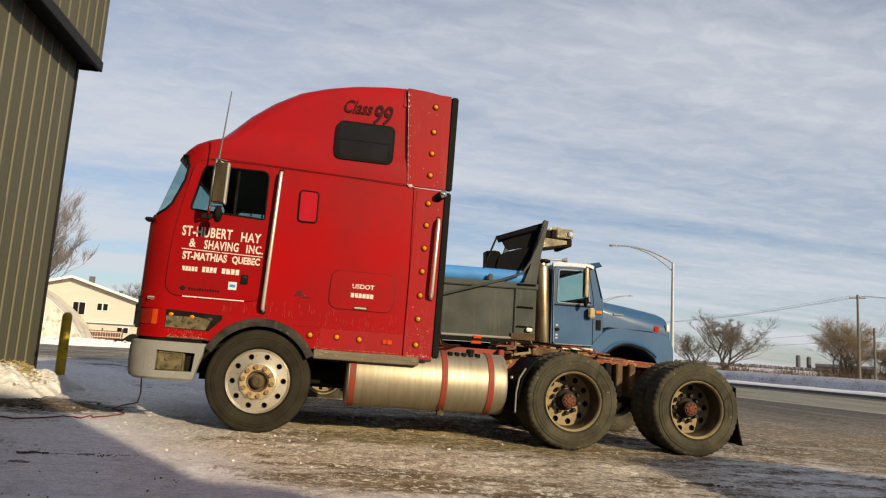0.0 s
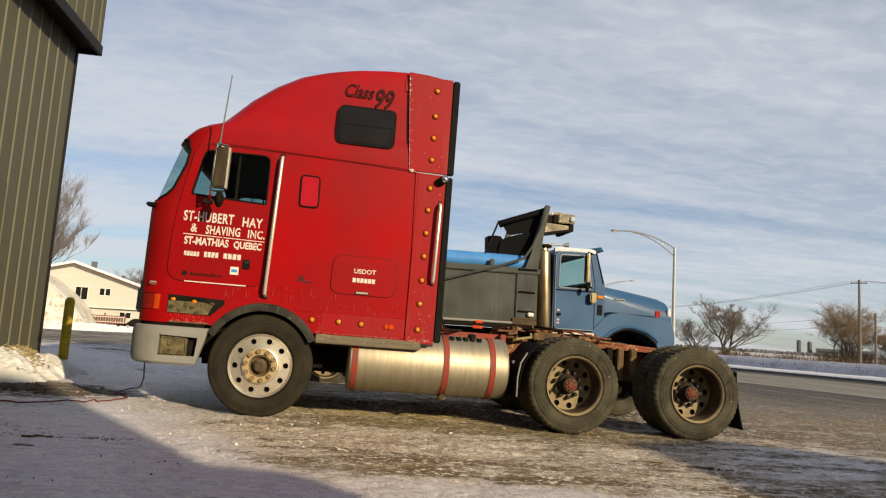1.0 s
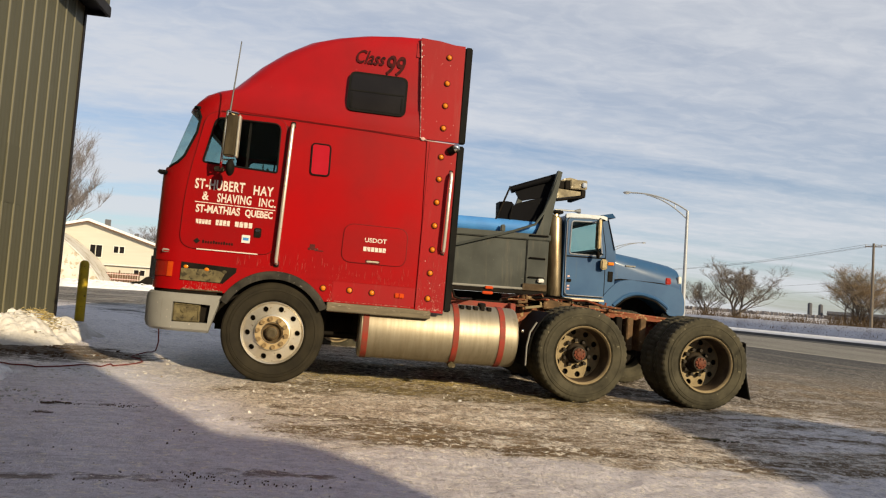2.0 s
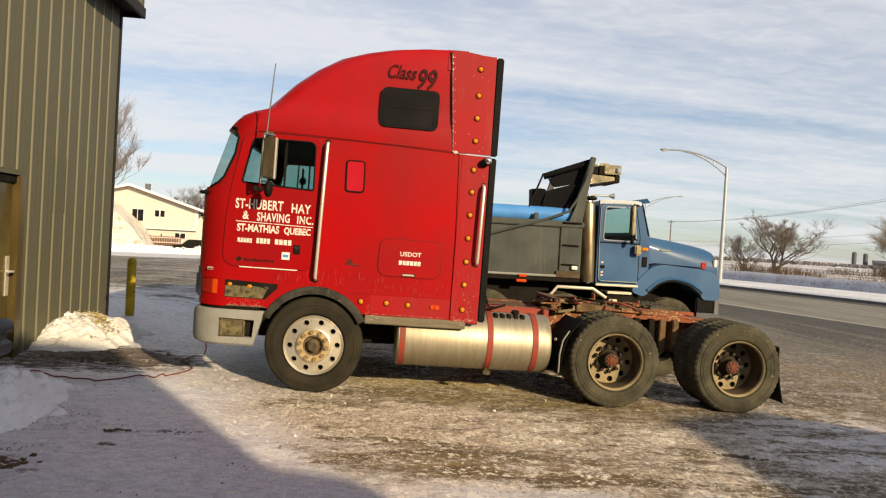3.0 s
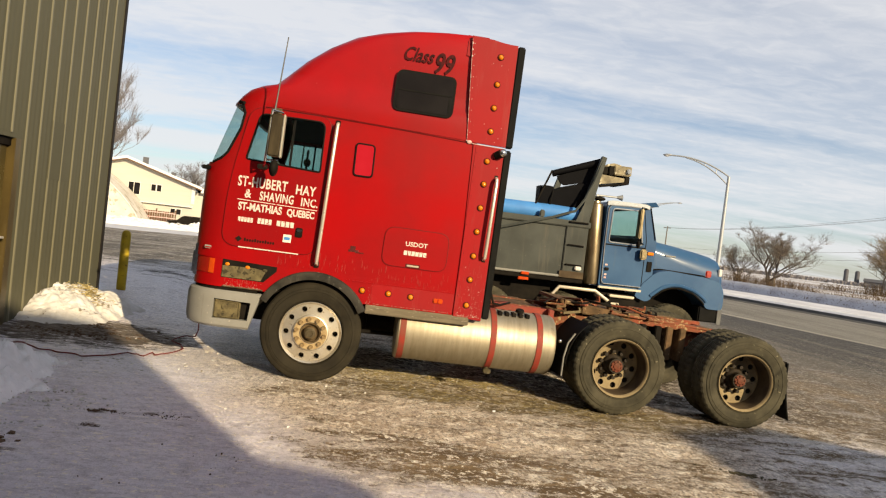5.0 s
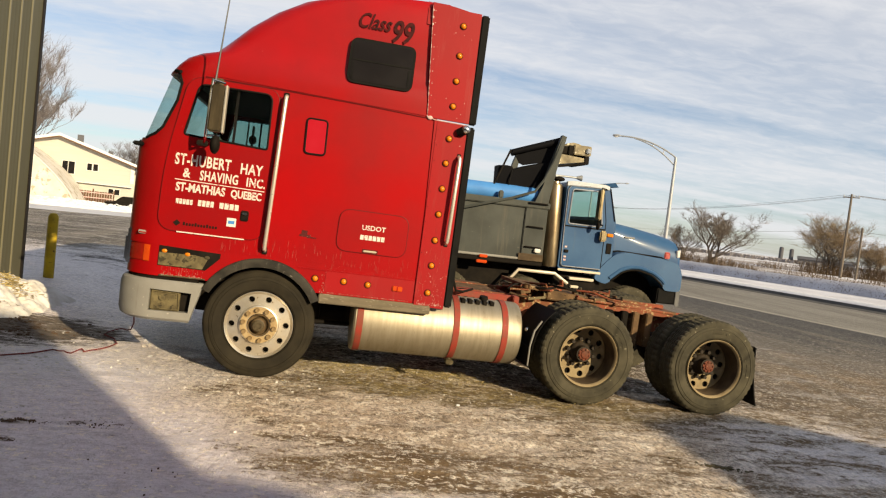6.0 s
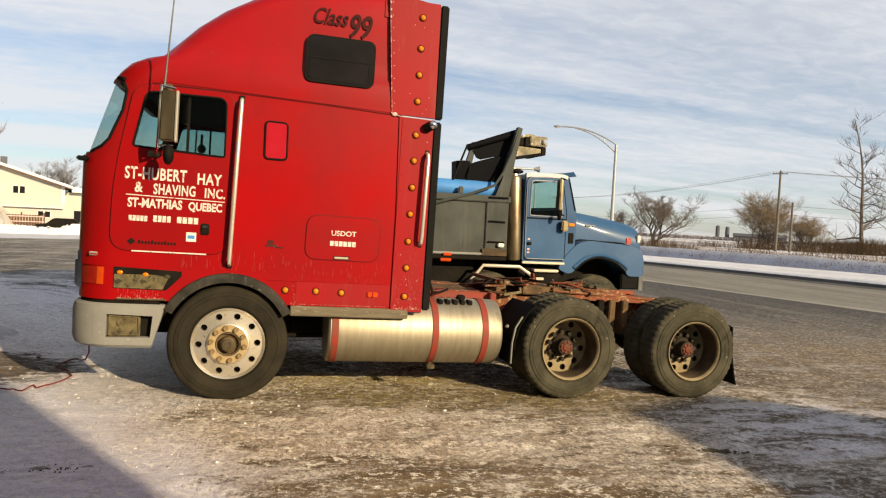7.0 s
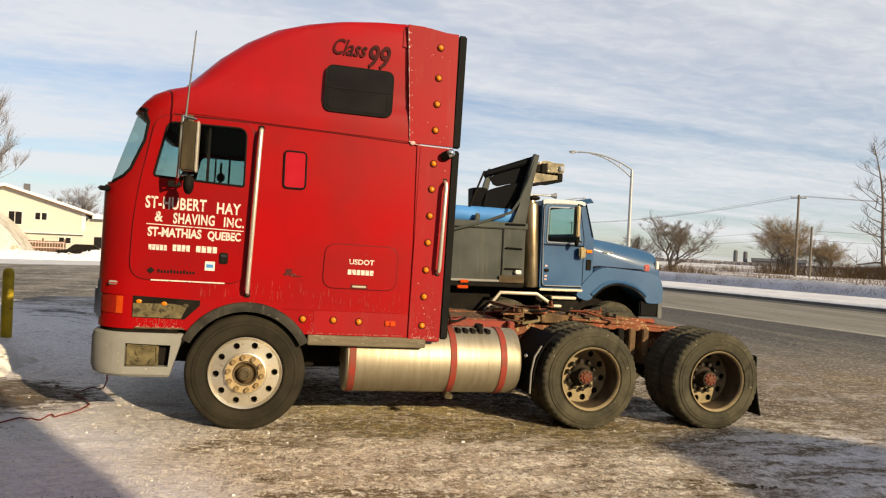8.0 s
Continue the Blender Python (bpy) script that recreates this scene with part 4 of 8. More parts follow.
def build_straw():
    rng = random.Random(4)
    bm = bmesh.new()
    for _ in range(160):
        x, y = rng.gauss(-2.80, 0.10), rng.gauss(2.02, 0.12)
        z = 0.237 - 0.9 * ((x + 2.97) ** 2 + (y - 2.10) ** 2) + ground_z(x, y) + 0.02
        a, l = rng.uniform(0, 6.3), rng.uniform(0.03, 0.09)
        p = Vector((x, y, z))
        tube(bm, [p, p + Vector((math.cos(a) * l, math.sin(a) * l, rng.uniform(-0.02, 0.03)))], 0.004, 3)
    solo("straw", bm, STRAW, "wisps of straw frozen into the snow heap", "straw", kind="stuff")
    bm = bmesh.new()
    for _ in range(900):
        x, y = rng.uniform(0.2, 2.4), rng.gauss(0.60, 0.17)
        if rng.random() < 0.25:
            x, y = rng.uniform(0.0, 3.2), rng.gauss(0.1, 0.25)
        z, a, l = ground_z(x, y) + 0.010, rng.gauss(0, 0.9), rng.uniform(0.008, 0.032)
        p = Vector((x, y, z))
        tube(bm, [p, p + Vector((math.cos(a) * l, math.sin(a) * l, rng.uniform(-0.002, 0.005)))], 0.0022, 3)
    solo("straw", bm, STRAW, "loose straw trodden into the mud beside the truck", "straw", kind="stuff")


build_straw()


def build_bollard():
    x, y, z = -3.03, 3.82, ground_z(-3.03, 3.82)
    b = thing("bollard", pose(x, y, z), "scraped yellow steel bollard with a domed cap", "bollard")
    bm = bmesh.new()
    lathe(bm, [(0.062, -0.1), (0.064, 0.03), (0.064, 0.80), (0.058, 0.83), (0.040, 0.855), (0.015, 0.865), (0.004, 0.866)], 24, "z", closed=False)
    part("post", bm, YELLOW, b)


build_bollard()


def build_cord():
    pts = [(-2.75, 0.16, 0.02), (-2.62, 0.20, 0.035), (-2.46, 0.10, 0.02), (-2.34, 0.10, 0.015), (-2.22, 0.06, 0.012), (-2.02, 0.0, 0.012), (-1.87, 0.12, 0.012), (-1.73, 0.34, 0.012), (-1.64, 0.32, 0.012),
           (-1.56, 0.27, 0.012), (-1.52, 0.42, 0.02), (-1.49, 0.36, 0.012), (-1.42, 0.47, 0.012), (-1.33, 0.79, 0.012), (-1.40, 0.98, 0.012), (-1.54, 1.13, 0.012), (-1.52, 1.28, 0.02), (-1.42, 1.30, 0.05), (-1.28, 1.05, 0.10), (-1.20, 0.80, 0.22), (-1.17, 0.62, 0.42), (-1.17, 0.5, 0.52)]
    fine = []
    for i in range(len(pts) - 1):
        for s in range(5):
            u = s / 5
            p = [pts[i][k] * (1 - u) + pts[i + 1][k] * u for k in range(3)]
            wig = 0.03 if p[2] < 0.09 else 0.004
            p[0] += wig * noise.noise((i + u, 2.0, 0.0))
            p[1] += wig * 2 * noise.noise((i + u, 5.0, 0.0))
            p[2] += ground_z(p[0], p[1])
            fine.append(p)
    bm = bmesh.new()
    tube(bm, fine, 0.0065, 6)
    solo("extension_cord", bm, CORD_RED, "red block-heater extension cord trailing over the ice", "cord")


build_cord()


def scatter_stuff():
    """Loose ice crumbs and frozen dirt on the yard."""
    rng = random.Random(11)
    ice, dirt = bmesh.new(), bmesh.new()

    def chunk(bm, x, y, s):
        z = ground_z(x, y)
        vs = []
        for sx in (-1, 1):
            for sy in (-1, 1):
                for sz in (0, 1):
                    vs.append(bm.verts.new((x + sx * s * rng.uniform(0.4, 1.2), y + sy * s * rng.uniform(0.3, 1.0), z - 0.006 + sz * (0.007 + s * rng.uniform(0.2, 0.6)))))
        for q in ((0, 1, 3, 2), (4, 6, 7, 5), (0, 4, 5, 1), (2, 3, 7, 6), (1, 5, 7, 3)):
            bm.faces.new([vs[i] for i in q])
    for _ in range(900):
        chunk(ice, rng.uniform(-3.0, 7.5), rng.uniform(-4.5, 1.2), rng.choice((0.0025, 0.003, 0.004, 0.006)) * rng.uniform(0.6, 1.2))
    for _ in range(300):
        chunk(ice, rng.uniform(-1.7, 0.6), rng.uniform(-1.6, 0.9), rng.choice((0.003, 0.004, 0.005, 0.009)) * rng.uniform(0.6, 1.2))
    for cx, cy, sx, sy, n in ((-1.24, -1.79, 0.05, 0.030, 12), (-1.30, -1.48, 0.05, 0.030, 14), (-0.98, -1.44, 0.14, 0.05, 3), (-0.72, -1.43, 0.10, 0.05, 3), (-1.74, -2.20, 0.12, 0.10, 22), (-1.50, -2.36, 0.07, 0.05, 10), (-1.24, -3.12, 0.13, 0.05, 12), (-0.6, -3.10, 0.4, 0.10, 8), (0.3, -3.1, 0.4, 0.10, 6), (-0.4, -2.6, 0.5, 0.3, 4)):
        knots = [(rng.gauss(cx, sx), rng.gauss(cy, sy * 0.7)) for _ in range(5)]
        for _ in range(n * 12):
            kx, ky = rng.choice(knots)
            chunk(dirt, rng.gauss(kx, sx * 0.4), rng.gauss(ky, sy * 0.35), rng.uniform(0.0015, 0.0055))
    for _ in range(700):
        chunk(dirt, rng.gauss(-2.60, 0.32), rng.gauss(1.12, 0.17), rng.choice((0.004, 0.006, 0.009, 0.016)))
    for _ in range(16):
        chunk(dirt, rng.gauss(-1.68, 0.12), rng.gauss(-2.24, 0.10), rng.uniform(0.012, 0.032))
    for _ in range(620):
        chunk(ice, rng.gauss(-1.72, 0.26), rng.gauss(-0.9, 0.85), rng.choice((0.003, 0.004, 0.005, 0.008, 0.014)))
    solo("ice_crumbs", ice, OLD_SNOW, "loose crumbs of ice scattered on the yard", "ice", kind="stuff")
    solo("frozen_dirt", dirt, DIRT, "dark lumps of frozen dirt on the packed snow", "dirt", kind="stuff")
    clod = bmesh.new()
    for _ in range(110):
        u = rng.gauss(0, 1)
        chunk(clod, 3.50 + 0.11 * u, -1.46 - 0.03 * u + rng.gauss(0, 0.025), rng.uniform(0.005, 0.020))
    solo("dirt_clod", clod, MUD, "clod of frozen mud and straw lying on the ice", "dirt clod", kind="stuff")
    for x, y, s in ((-0.95, 0.42, 0.024), (-1.15, 0.18, 0.012), (1.75, -0.35, 0.014)):
        c = bmesh.new()
        chunk(c, x, y, s)
        solo("ice_lump", c, SNOW, "small lump of white ice by the truck", "ice lump", group="ice lumps by the truck")


scatter_stuff()

# ---- the red cab-over truck: x runs to its rear, y to its far side, z up from its front axle's ground ----
TRUCK = thing("semi_truck", pose(0, 0, -0.03, 0, 1.017, 0), "faded red cab-over semi tractor with a high sleeper roof", "truck")
MID = 1.20            # the truck's middle line
LEVELS = [  # height, front, half width, corner along x, corner along y
    (1.09, -1.195, 1.20, 0.30, 0.26), (1.50, -1.195, 1.20, 0.30, 0.26), (1.90, -1.195, 1.20, 0.30, 0.26), (1.98, -1.170, 1.20, 0.30, 0.26), (2.20, -1.105, 1.20, 0.30, 0.26),
    (2.40, -1.045, 1.20, 0.30, 0.26), (2.55, -1.00, 1.20, 0.30, 0.26), (2.62, -0.95, 1.20, 0.30, 0.26), (2.69, -0.885, 1.195, 0.30, 0.26), (2.740, -0.79, 1.19, 0.30, 0.26), (2.775, -0.66, 1.175, 0.22, 0.26),
    (2.90, -0.535, 1.172, 0.26, 0.24), (3.04, -0.400, 1.172, 0.26, 0.24), (3.20, -0.200, 1.175, 0.28, 0.24), (3.330, 0.02, 1.18, 0.30, 0.24), (3.405, 0.23, 1.175, 0.32, 0.24), (3.457, 0.45, 1.17, 0.32, 0.24), (3.490, 0.70, 1.16, 0.3, 0.22), (3.515, 1.06, 1.13, 0.15, 0.2)]
REAR = 1.30


def plan_ring(z, front, half, rx, ry, rear, n=9):
    pts = [(rear, MID - half, z)]
    for j in range(n + 1):
        a = math.pi / 2 * j / n
        pts.append((front + rx * (1 - math.sin(a)), MID - half + ry * (1 - math.cos(a)), z))
    for j in range(n + 1):
        a = math.pi / 2 * (1 - j / n)
        pts.append((front + rx * (1 - math.sin(a)), MID + half - ry * (1 - math.cos(a)), z))
    pts.append((rear, MID + half, z))
    return pts


def cab_solid(inset=0.0, z0=None, z1=None, rear=None):
    bm = bmesh.new()
    rows = []
    for z, f, w, rx, ry in LEVELS:
        zz = z if z0 is None else max(z0, z)
        if z1 is not None and z > z1:
            continue
        rows.append(plan_ring(zz, f + inset, w - inset, rx, ry, (REAR if rear is None else rear)))
    if z0 is not None:
        rows = [r for i, r in enumerate(rows) if i == 0 or r[0][2] > rows[i - 1][0][2]]
    return loft(bm, rows)


DOOR_WIN = rounded([(-0.80, 2.03), (-0.715, 2.46), (-0.125, 2.465), (-0.12, 2.0)], [0.03, 0.06, 0.07, 0.02])
SHIELD = [(-1.5, 1.955), (-1.11, 1.965), (-1.03, 2.01), (-0.975, 2.07), (-0.885, 2.30), (-0.865, 2.45), (-0.90, 2.53), (-1.5, 2.53)]
ARCH_X, ARCH_Z, ARCH_R = -0.025, 0.50, 0.505


def level_at(z):
    """Front, half width and corner of the cab at a height."""
    lo = [l for l in LEVELS if l[0] <= z][-1]
    hi = [l for l in LEVELS if l[0] > z][0]
    u = (z - lo[0]) / (hi[0] - lo[0])
    return [lo[k] * (1 - u) + hi[k] * u for k in range(1, 5)]


def windshield_sheet():
    """Curved glass wrapped round the cab's front, out to the pillars."""
    rows = []
    edge = SHIELD[1:-1]
    for i in range(13):
        z = 1.958 + (2.528 - 1.958) * i / 12
        xl = edge[-1][0]
        for (x0, z0), (x1, z1) in zip(edge, edge[1:]):
            if z0 <= z <= z1:
                xl = x0 + (x1 - x0) * (z - z0) / (z1 - z0)
        f, w, rx, ry = level_at(z)
        f, w = f + 0.016, w - 0.016
        xl += 0.012
        side = []
        s0 = min(1.0, max(0.0, 1 - (xl - f) / rx))
        a0 = math.asin(s0)
        if xl > f + rx:
            side.append((xl, MID - w))
        else:
            side.append((f + rx * (1 - math.sin(a0)), MID - w + ry * (1 - math.cos(a0))))
        for j in range(1, 9):
            a = a0 + (math.pi / 2 - a0) * j / 8
            side.append((f + rx * (1 - math.sin(a)), MID - w + ry * (1 - math.cos(a))))
        rows.append([(x, y, z) for x, y in side] + [(x, 2 * MID - y, z) for x, y in side[::-1]])
    bm = bmesh.new()
    vs = [[bm.verts.new(p) for p in r] for r in rows]
    for A, B in zip(vs, vs[1:]):
        for j in range(len(A) - 1):
            bm.faces.new((A[j], A[j + 1], B[j + 1], B[j]))
    bmesh.ops.solidify(bm, geom=bm.faces[:], thickness=0.006)
    return bm


def build_cab():
    window = prism(bmesh.new(), DOOR_WIN, -0.3, 2.8)
    shield_cut = prism(bmesh.new(), SHIELD, -0.3, 2.8)
    shell = carve(cab_solid(), [cab_solid(0.05, 1.25, 3.40, 1.24), window, shield_cut])
    # the skirt below, with its wheel arches
    for y0, y1 in ((0.0, 0.05), (2.35, 2.40)):
        arch = [(ARCH_X + ARCH_R * math.cos(radians(a)), ARCH_Z + ARCH_R * math.sin(radians(a))) for a in range(145, 34, -5)]
        prism(shell, [(-0.60, 0.83), (-0.47, 0.83), *arch, (0.44, 0.83), (1.30, 0.83), (1.30, 1.0905), (-0.60, 1.0905)], y0, y1)
    loft(shell, [plan_ring(z, -1.18, 1.20, 0.30, 0.26, -0.601) for z in (0.83, 0.95, 1.0905)])
    cab = part("cab_shell", shell, RED, TRUCK)
    glass_bm = windshield_sheet()
    w = part("windshield", glass_bm, CAB_GLASS, TRUCK)
    w.visible_shadow = False
    # rubber round the windshield's side edges
    for side in (0, 1):
        pts = []
        for x, z in SHIELD[1:-1]:
            lv = [(l[1]) for l in LEVELS if l[0] <= z][-1]
            nxt = [l for l in LEVELS if l[0] > z][0]
            cur = [l for l in LEVELS if l[0] <= z][-1]
            u = (z - cur[0]) / (nxt[0] - cur[0])
            f = cur[1] * (1 - u) + nxt[1] * u
            s = min(1.0, max(0.0, (f + 0.30 - x) / 0.30))
            y = 0.26 * (1 - math.sqrt(1 - s * s)) - 0.004
            pts.append((x, y if side == 0 else 2.40 - y, z))
        rub = bmesh.new()
        tube(rub, pts, 0.013, 6)
        part("windshield_rubber", rub, BLACK_TRIM, TRUCK)
    return cab


CAB = build_cab()


def outline_tube(pts, y, r, closed=True, n=6):
    bm = bmesh.new()
    return tube(bm, [(x, y, z) for x, z in pts], r, n, closed)


def build_cab_details():
    # door: a panel a little proud of the shell, with its window
    edge = rounded([(-0.93, 1.22), (-0.925, 1.80), (-0.80, 2.515), (-0.065, 2.515), (-0.075, 1.22)], [0.14, 0.3, 0.12, 0.12, 0.12], 8)
    for y0, y1, yo in ((-0.008, 0.004, -0.008), (2.396, 2.408, 2.408)):
        d = prism(bmesh.new(), edge, y0, y1, [DOOR_WIN[::-1]])
        door = part("cab_door", d, RED_DEEP, TRUCK)
        part("door_seam", outline_tube(edge, yo + (0.003 if yo < 1 else -0.003), 0.004), SEAM, door)
        part("window_rubber", outline_tube(DOOR_WIN, yo, 0.009), BLACK_TRIM, door)
        pane = prism(bmesh.new(), DOOR_WIN, 0.02 if yo < 1 else 2.374, 0.026 if yo < 1 else 2.38)
        g = part("door_glass", pane, CAB_GLASS, door)
        g.visible_shadow = False
        bar = boxes((-0.415, -0.395, 0.012 if yo < 1 else 2.37, 0.03 if yo < 1 else 2.388, 2.01, 2.465))
        part("vent_window_bar", bar, BLACK_TRIM, door)
        if yo < 1:
            near_door = door
    # lettering and badges on the door
    y = -0.0095
    for text, x0, x1, z0, z1 in (("ST-HUBERT", -0.845, -0.395, 1.775, 1.872), ("HAY", -0.315, -0.132, 1.768, 1.858), ("&", -0.77, -0.71, 1.675, 1.755), ("SHAVING", -0.635, -0.325, 1.667, 1.752), ("INC.", -0.255, -0.10, 1.665, 1.745)):
        part("door_lettering", fit_letters(text, x0, x1, z0, z1, y, bold=0.0026, spacing=1.1), WHITE_LETTER, near_door, "worn white lettering")
    for text, x0, x1, z0, z1 in (("ST-MATHIAS", -0.815, -0.418, 1.557, 1.632), ("QUEBEC", -0.372, -0.118, 1.546, 1.626)):
        part("door_lettering", fit_letters(text, x0, x1, z0, z1, y, bold=0.0034), WHITE_LETTER, near_door, "worn white lettering")
    rule = bmesh.new()
    box(rule, -0.83, -0.10, y - 0.001, y + 0.001, 1.644, 1.651)
    bmesh.ops.rotate(rule, cent=(-0.46, 0, 1.648), matrix=Matrix.Rotation(radians(0.9), 3, "Y"), verts=rule.verts)
    part("painted_rule", rule, WHITE_LETTER, near_door)
    for x0, x1 in ((-0.805, -0.665), (-0.628, -0.495), (-0.455, -0.29)):
        n = 3 if x1 < -0.5 else 4
        n = 5 if x0 < -0.7 else n
        w = (x1 - x0) / n
        for k in range(n):
            hh = 0.05 if x0 > -0.7 else 0.042
            part("lettering_bar", boxes((x0 + k * w + w * 0.10, x0 + (k + 1) * w - w * 0.10, y - 0.001, y + 0.001, 1.452, 1.452 + hh)), WHITE_LETTER, near_door, "white bar of a painted figure")
    bd = bmesh.new()
    for k in range(12):
        box(bd, -0.725 + k * 0.0235, -0.709 + k * 0.0235, y - 0.003, y + 0.001, 1.276, 1.297 + 0.008 * (k % 4 == 0), bevel=0.002)
    prism(bd, [(-0.805, 1.292), (-0.775, 1.318), (-0.745, 1.292), (-0.775, 1.266)], y - 0.004, y + 0.001)
    part("maker_badge", bd, UNDER, near_door, "dark badge strip with a diamond mark")
    part("decal", boxes((-0.377, -0.302, y - 0.001, y + 0.001, 1.312, 1.385)), HOUSE_TRIM, near_door, "small white square decal")
    part("decal_print", boxes((-0.366, -0.314, y - 0.002, y - 0.0005, 1.335, 1.362)), TARP_BLUE, near_door)
    hd = boxes((-0.272, -0.205, -0.022, -0.006, 1.372, 1.462), bevel=0.012)
    part("door_latch", hd, UNDER, near_door, "dark recessed latch plate")
    lever = boxes((-0.262, -0.216, -0.034, -0.02, 1.425, 1.447), bevel=0.006)
    part("latch_lever", lever, CHROME, near_door)
    part("pinstripe", boxes((-0.77, -0.22, -0.011, -0.008, 1.212, 1.222)), WHITE_LETTER, near_door)
    # roof joint and the panel behind
    seam = bmesh.new()
    tube(seam, [(-0.68, -0.002, 2.528), (-0.1, -0.002, 2.522), (0.6, -0.002, 2.507), (1.27, -0.002, 2.482)], 0.005, 6)
    part("roof_joint", seam, SEAM, TRUCK)
    lip = boxes((-0.62, 1.28, -0.007, 0.006, 2.53, 2.55), bevel=0.003)
    bmesh.ops.rotate(lip, cent=(-0.1, 0, 2.53), matrix=Matrix.Rotation(radians(1.4), 3, "Y"), verts=lip.verts)
    part("roof_lip", lip, RED, TRUCK)
    vs = bmesh.new()
    tube(vs, [(-0.61, 0.005, 2.54), (-0.61, 0.012, 2.66), (-0.60, 0.05, 2.735), (-0.58, 0.3, 2.765)], 0.004, 6)
    part("cap_joint", vs, SEAM, TRUCK)
    # windows of the sleeper
    win = rounded([(0.462, 2.682), (0.470, 3.07), (1.038, 3.07), (1.038, 2.68)], 0.07)
    wf = prism(bmesh.new(), win, -0.012, 0.004)
    w1 = part("sleeper_window", wf, BLACK_TRIM, TRUCK, "black-framed dark sleeper window")
    glassy = rounded([(0.487, 2.705), (0.492, 3.047), (1.015, 3.047), (1.015, 2.703)], 0.05)
    part("dark_pane", prism(bmesh.new(), glassy, -0.016, -0.011), DARK_GLASS, w1)
    part("slider_rail", boxes((0.495, 1.01, -0.020, -0.014, 2.876, 2.888), (0.50, 0.512, -0.019, -0.014, 2.72, 2.86), (0.985, 1.0, -0.019, -0.014, 2.72, 2.86)), BLACK_TRIM, w1)
    far = prism(bmesh.new(), win, 2.396, 2.412)
    part("sleeper_window", far, BLACK_TRIM, TRUCK)
    # script on the high roof
    part("roof_script", fit_letters("Class", 0.515, 0.80, 3.165, 3.30, 0.014, shear=0.35, bold=0.0015), DARK_LETTER, TRUCK, "dark painted script")
    part("roof_script", fit_letters("99", 0.815, 1.0, 3.080, 3.285, 0.014, shear=0.25, bold=0.0022), DARK_LETTER, TRUCK, "dark painted script")
    # raised red panel with a dark rubber edge
    pan = rounded([(0.188, 2.022), (0.182, 2.322), (0.356, 2.320), (0.362, 2.022)], 0.035)
    rp = part("side_marker_panel", prism(bmesh.new(), pan, -0.010, 0.004), RED_REFLECTOR, TRUCK, "glossy red panel in a dark rubber edge")
    part("panel_rubber", outline_tube(pan, -0.006, 0.009), BLACK_TRIM, rp)
    # luggage hatch with its lettering
    hatch = rounded([(0.552, 1.225), (0.560, 1.592), (1.170, 1.588), (1.170, 1.222)], 0.10, 7)
    hp = part("luggage_hatch", prism(bmesh.new(), hatch, -0.006, 0.004), RED, TRUCK)
    part("hatch_seam", outline_tube(hatch, -0.003, 0.0045), SEAM, hp)
    part("hatch_lettering", fit_letters("USDOT", 0.762, 0.972, 1.428, 1.472, -0.0075, bold=0.002), WHITE_LETTER, hp, "white painted letters")
    for k in range(6):
        part("lettering_bar", boxes((0.755 + k * 0.037, 0.755 + k * 0.037 + 0.030, -0.0085, -0.0065, 1.342, 1.384)), WHITE_LETTER, hp, "white bar of a painted figure")
    part("hatch_handle", boxes((0.795, 0.915, -0.022, -0.005, 1.236, 1.252), bevel=0.005), PALE_TUBE, hp, "bright hatch latch")
    part("latch_recess", boxes((0.785, 0.925, -0.009, -0.005, 1.226, 1.262), bevel=0.003), SEAM, hp)
    # amber side lamps
    lens = lathe(bmesh.new(), [(0.0245, 0.004), (0.0245, -0.008), (0.020, -0.017), (0.011, -0.022), (0.002, -0.024)], 18, "y", closed=False)
    lens_me = finish(lens, AMBER, "side_lamp", 50)
    rim = lathe(bmesh.new(), [(0.030, 0.003), (0.032, -0.004), (0.028, -0.009), (0.0235, -0.006)], 18, "y")
    rim_me = finish(rim, OLD_BADGE, "lamp_ring", 50)
    spots = [(1.421, z) for z in (3.327, 3.066, 2.842, 2.618)] + [(1.425 - 0.0015 * i, z) for i, z in enumerate((2.331, 2.111, 1.882, 1.652, 1.417, 1.188, 0.940))] + [(0.412, 0.955), (0.661, 0.955), (0.874, 0.949)]
    for x, z in spots:
        yy = -0.012 if x > 1.3 else 0.0
        l = shared("side_lamp", lens_me, TRUCK, pose(x, yy, z), "round amber marker lamp")
        shared("lamp_ring", rim_me, l, pose(0, 0, 0))
    sq = part("square_side_lamp", boxes((1.095, 1.185, -0.018, 0.003, 0.922, 0.966), bevel=0.006), ORANGE_LENS, TRUCK, "rectangular orange side lamp")
    part("lamp_divider", boxes((1.136, 1.144, -0.021, -0.016, 0.925, 0.963)), RED, sq)
    # lower body: a faded skirt panel, its crease and small rub marks
    part("skirt_panel", boxes((0.50, 1.29, -0.003, 0.004, 0.845, 1.030), bevel=0.001), RED_FADED, TRUCK, "faded salt-stained lower body panel")
    part("body_crease", boxes((0.25, 1.29, -0.005, 0.004, 1.030, 1.040), bevel=0.002), RED, TRUCK)
    mk = bmesh.new()
    for a, b, c, d in ((0.235, 0.33, 1.305, 1.325), (0.25, 0.30, 1.325, 1.36), (0.30, 0.38, 1.298, 1.308)):
        box(mk, a, b, -0.004, 0.003, c, d, bevel=0.0015)
    part("old_badge", mk, OLD_BADGE, TRUCK, "dark remains of a badge")
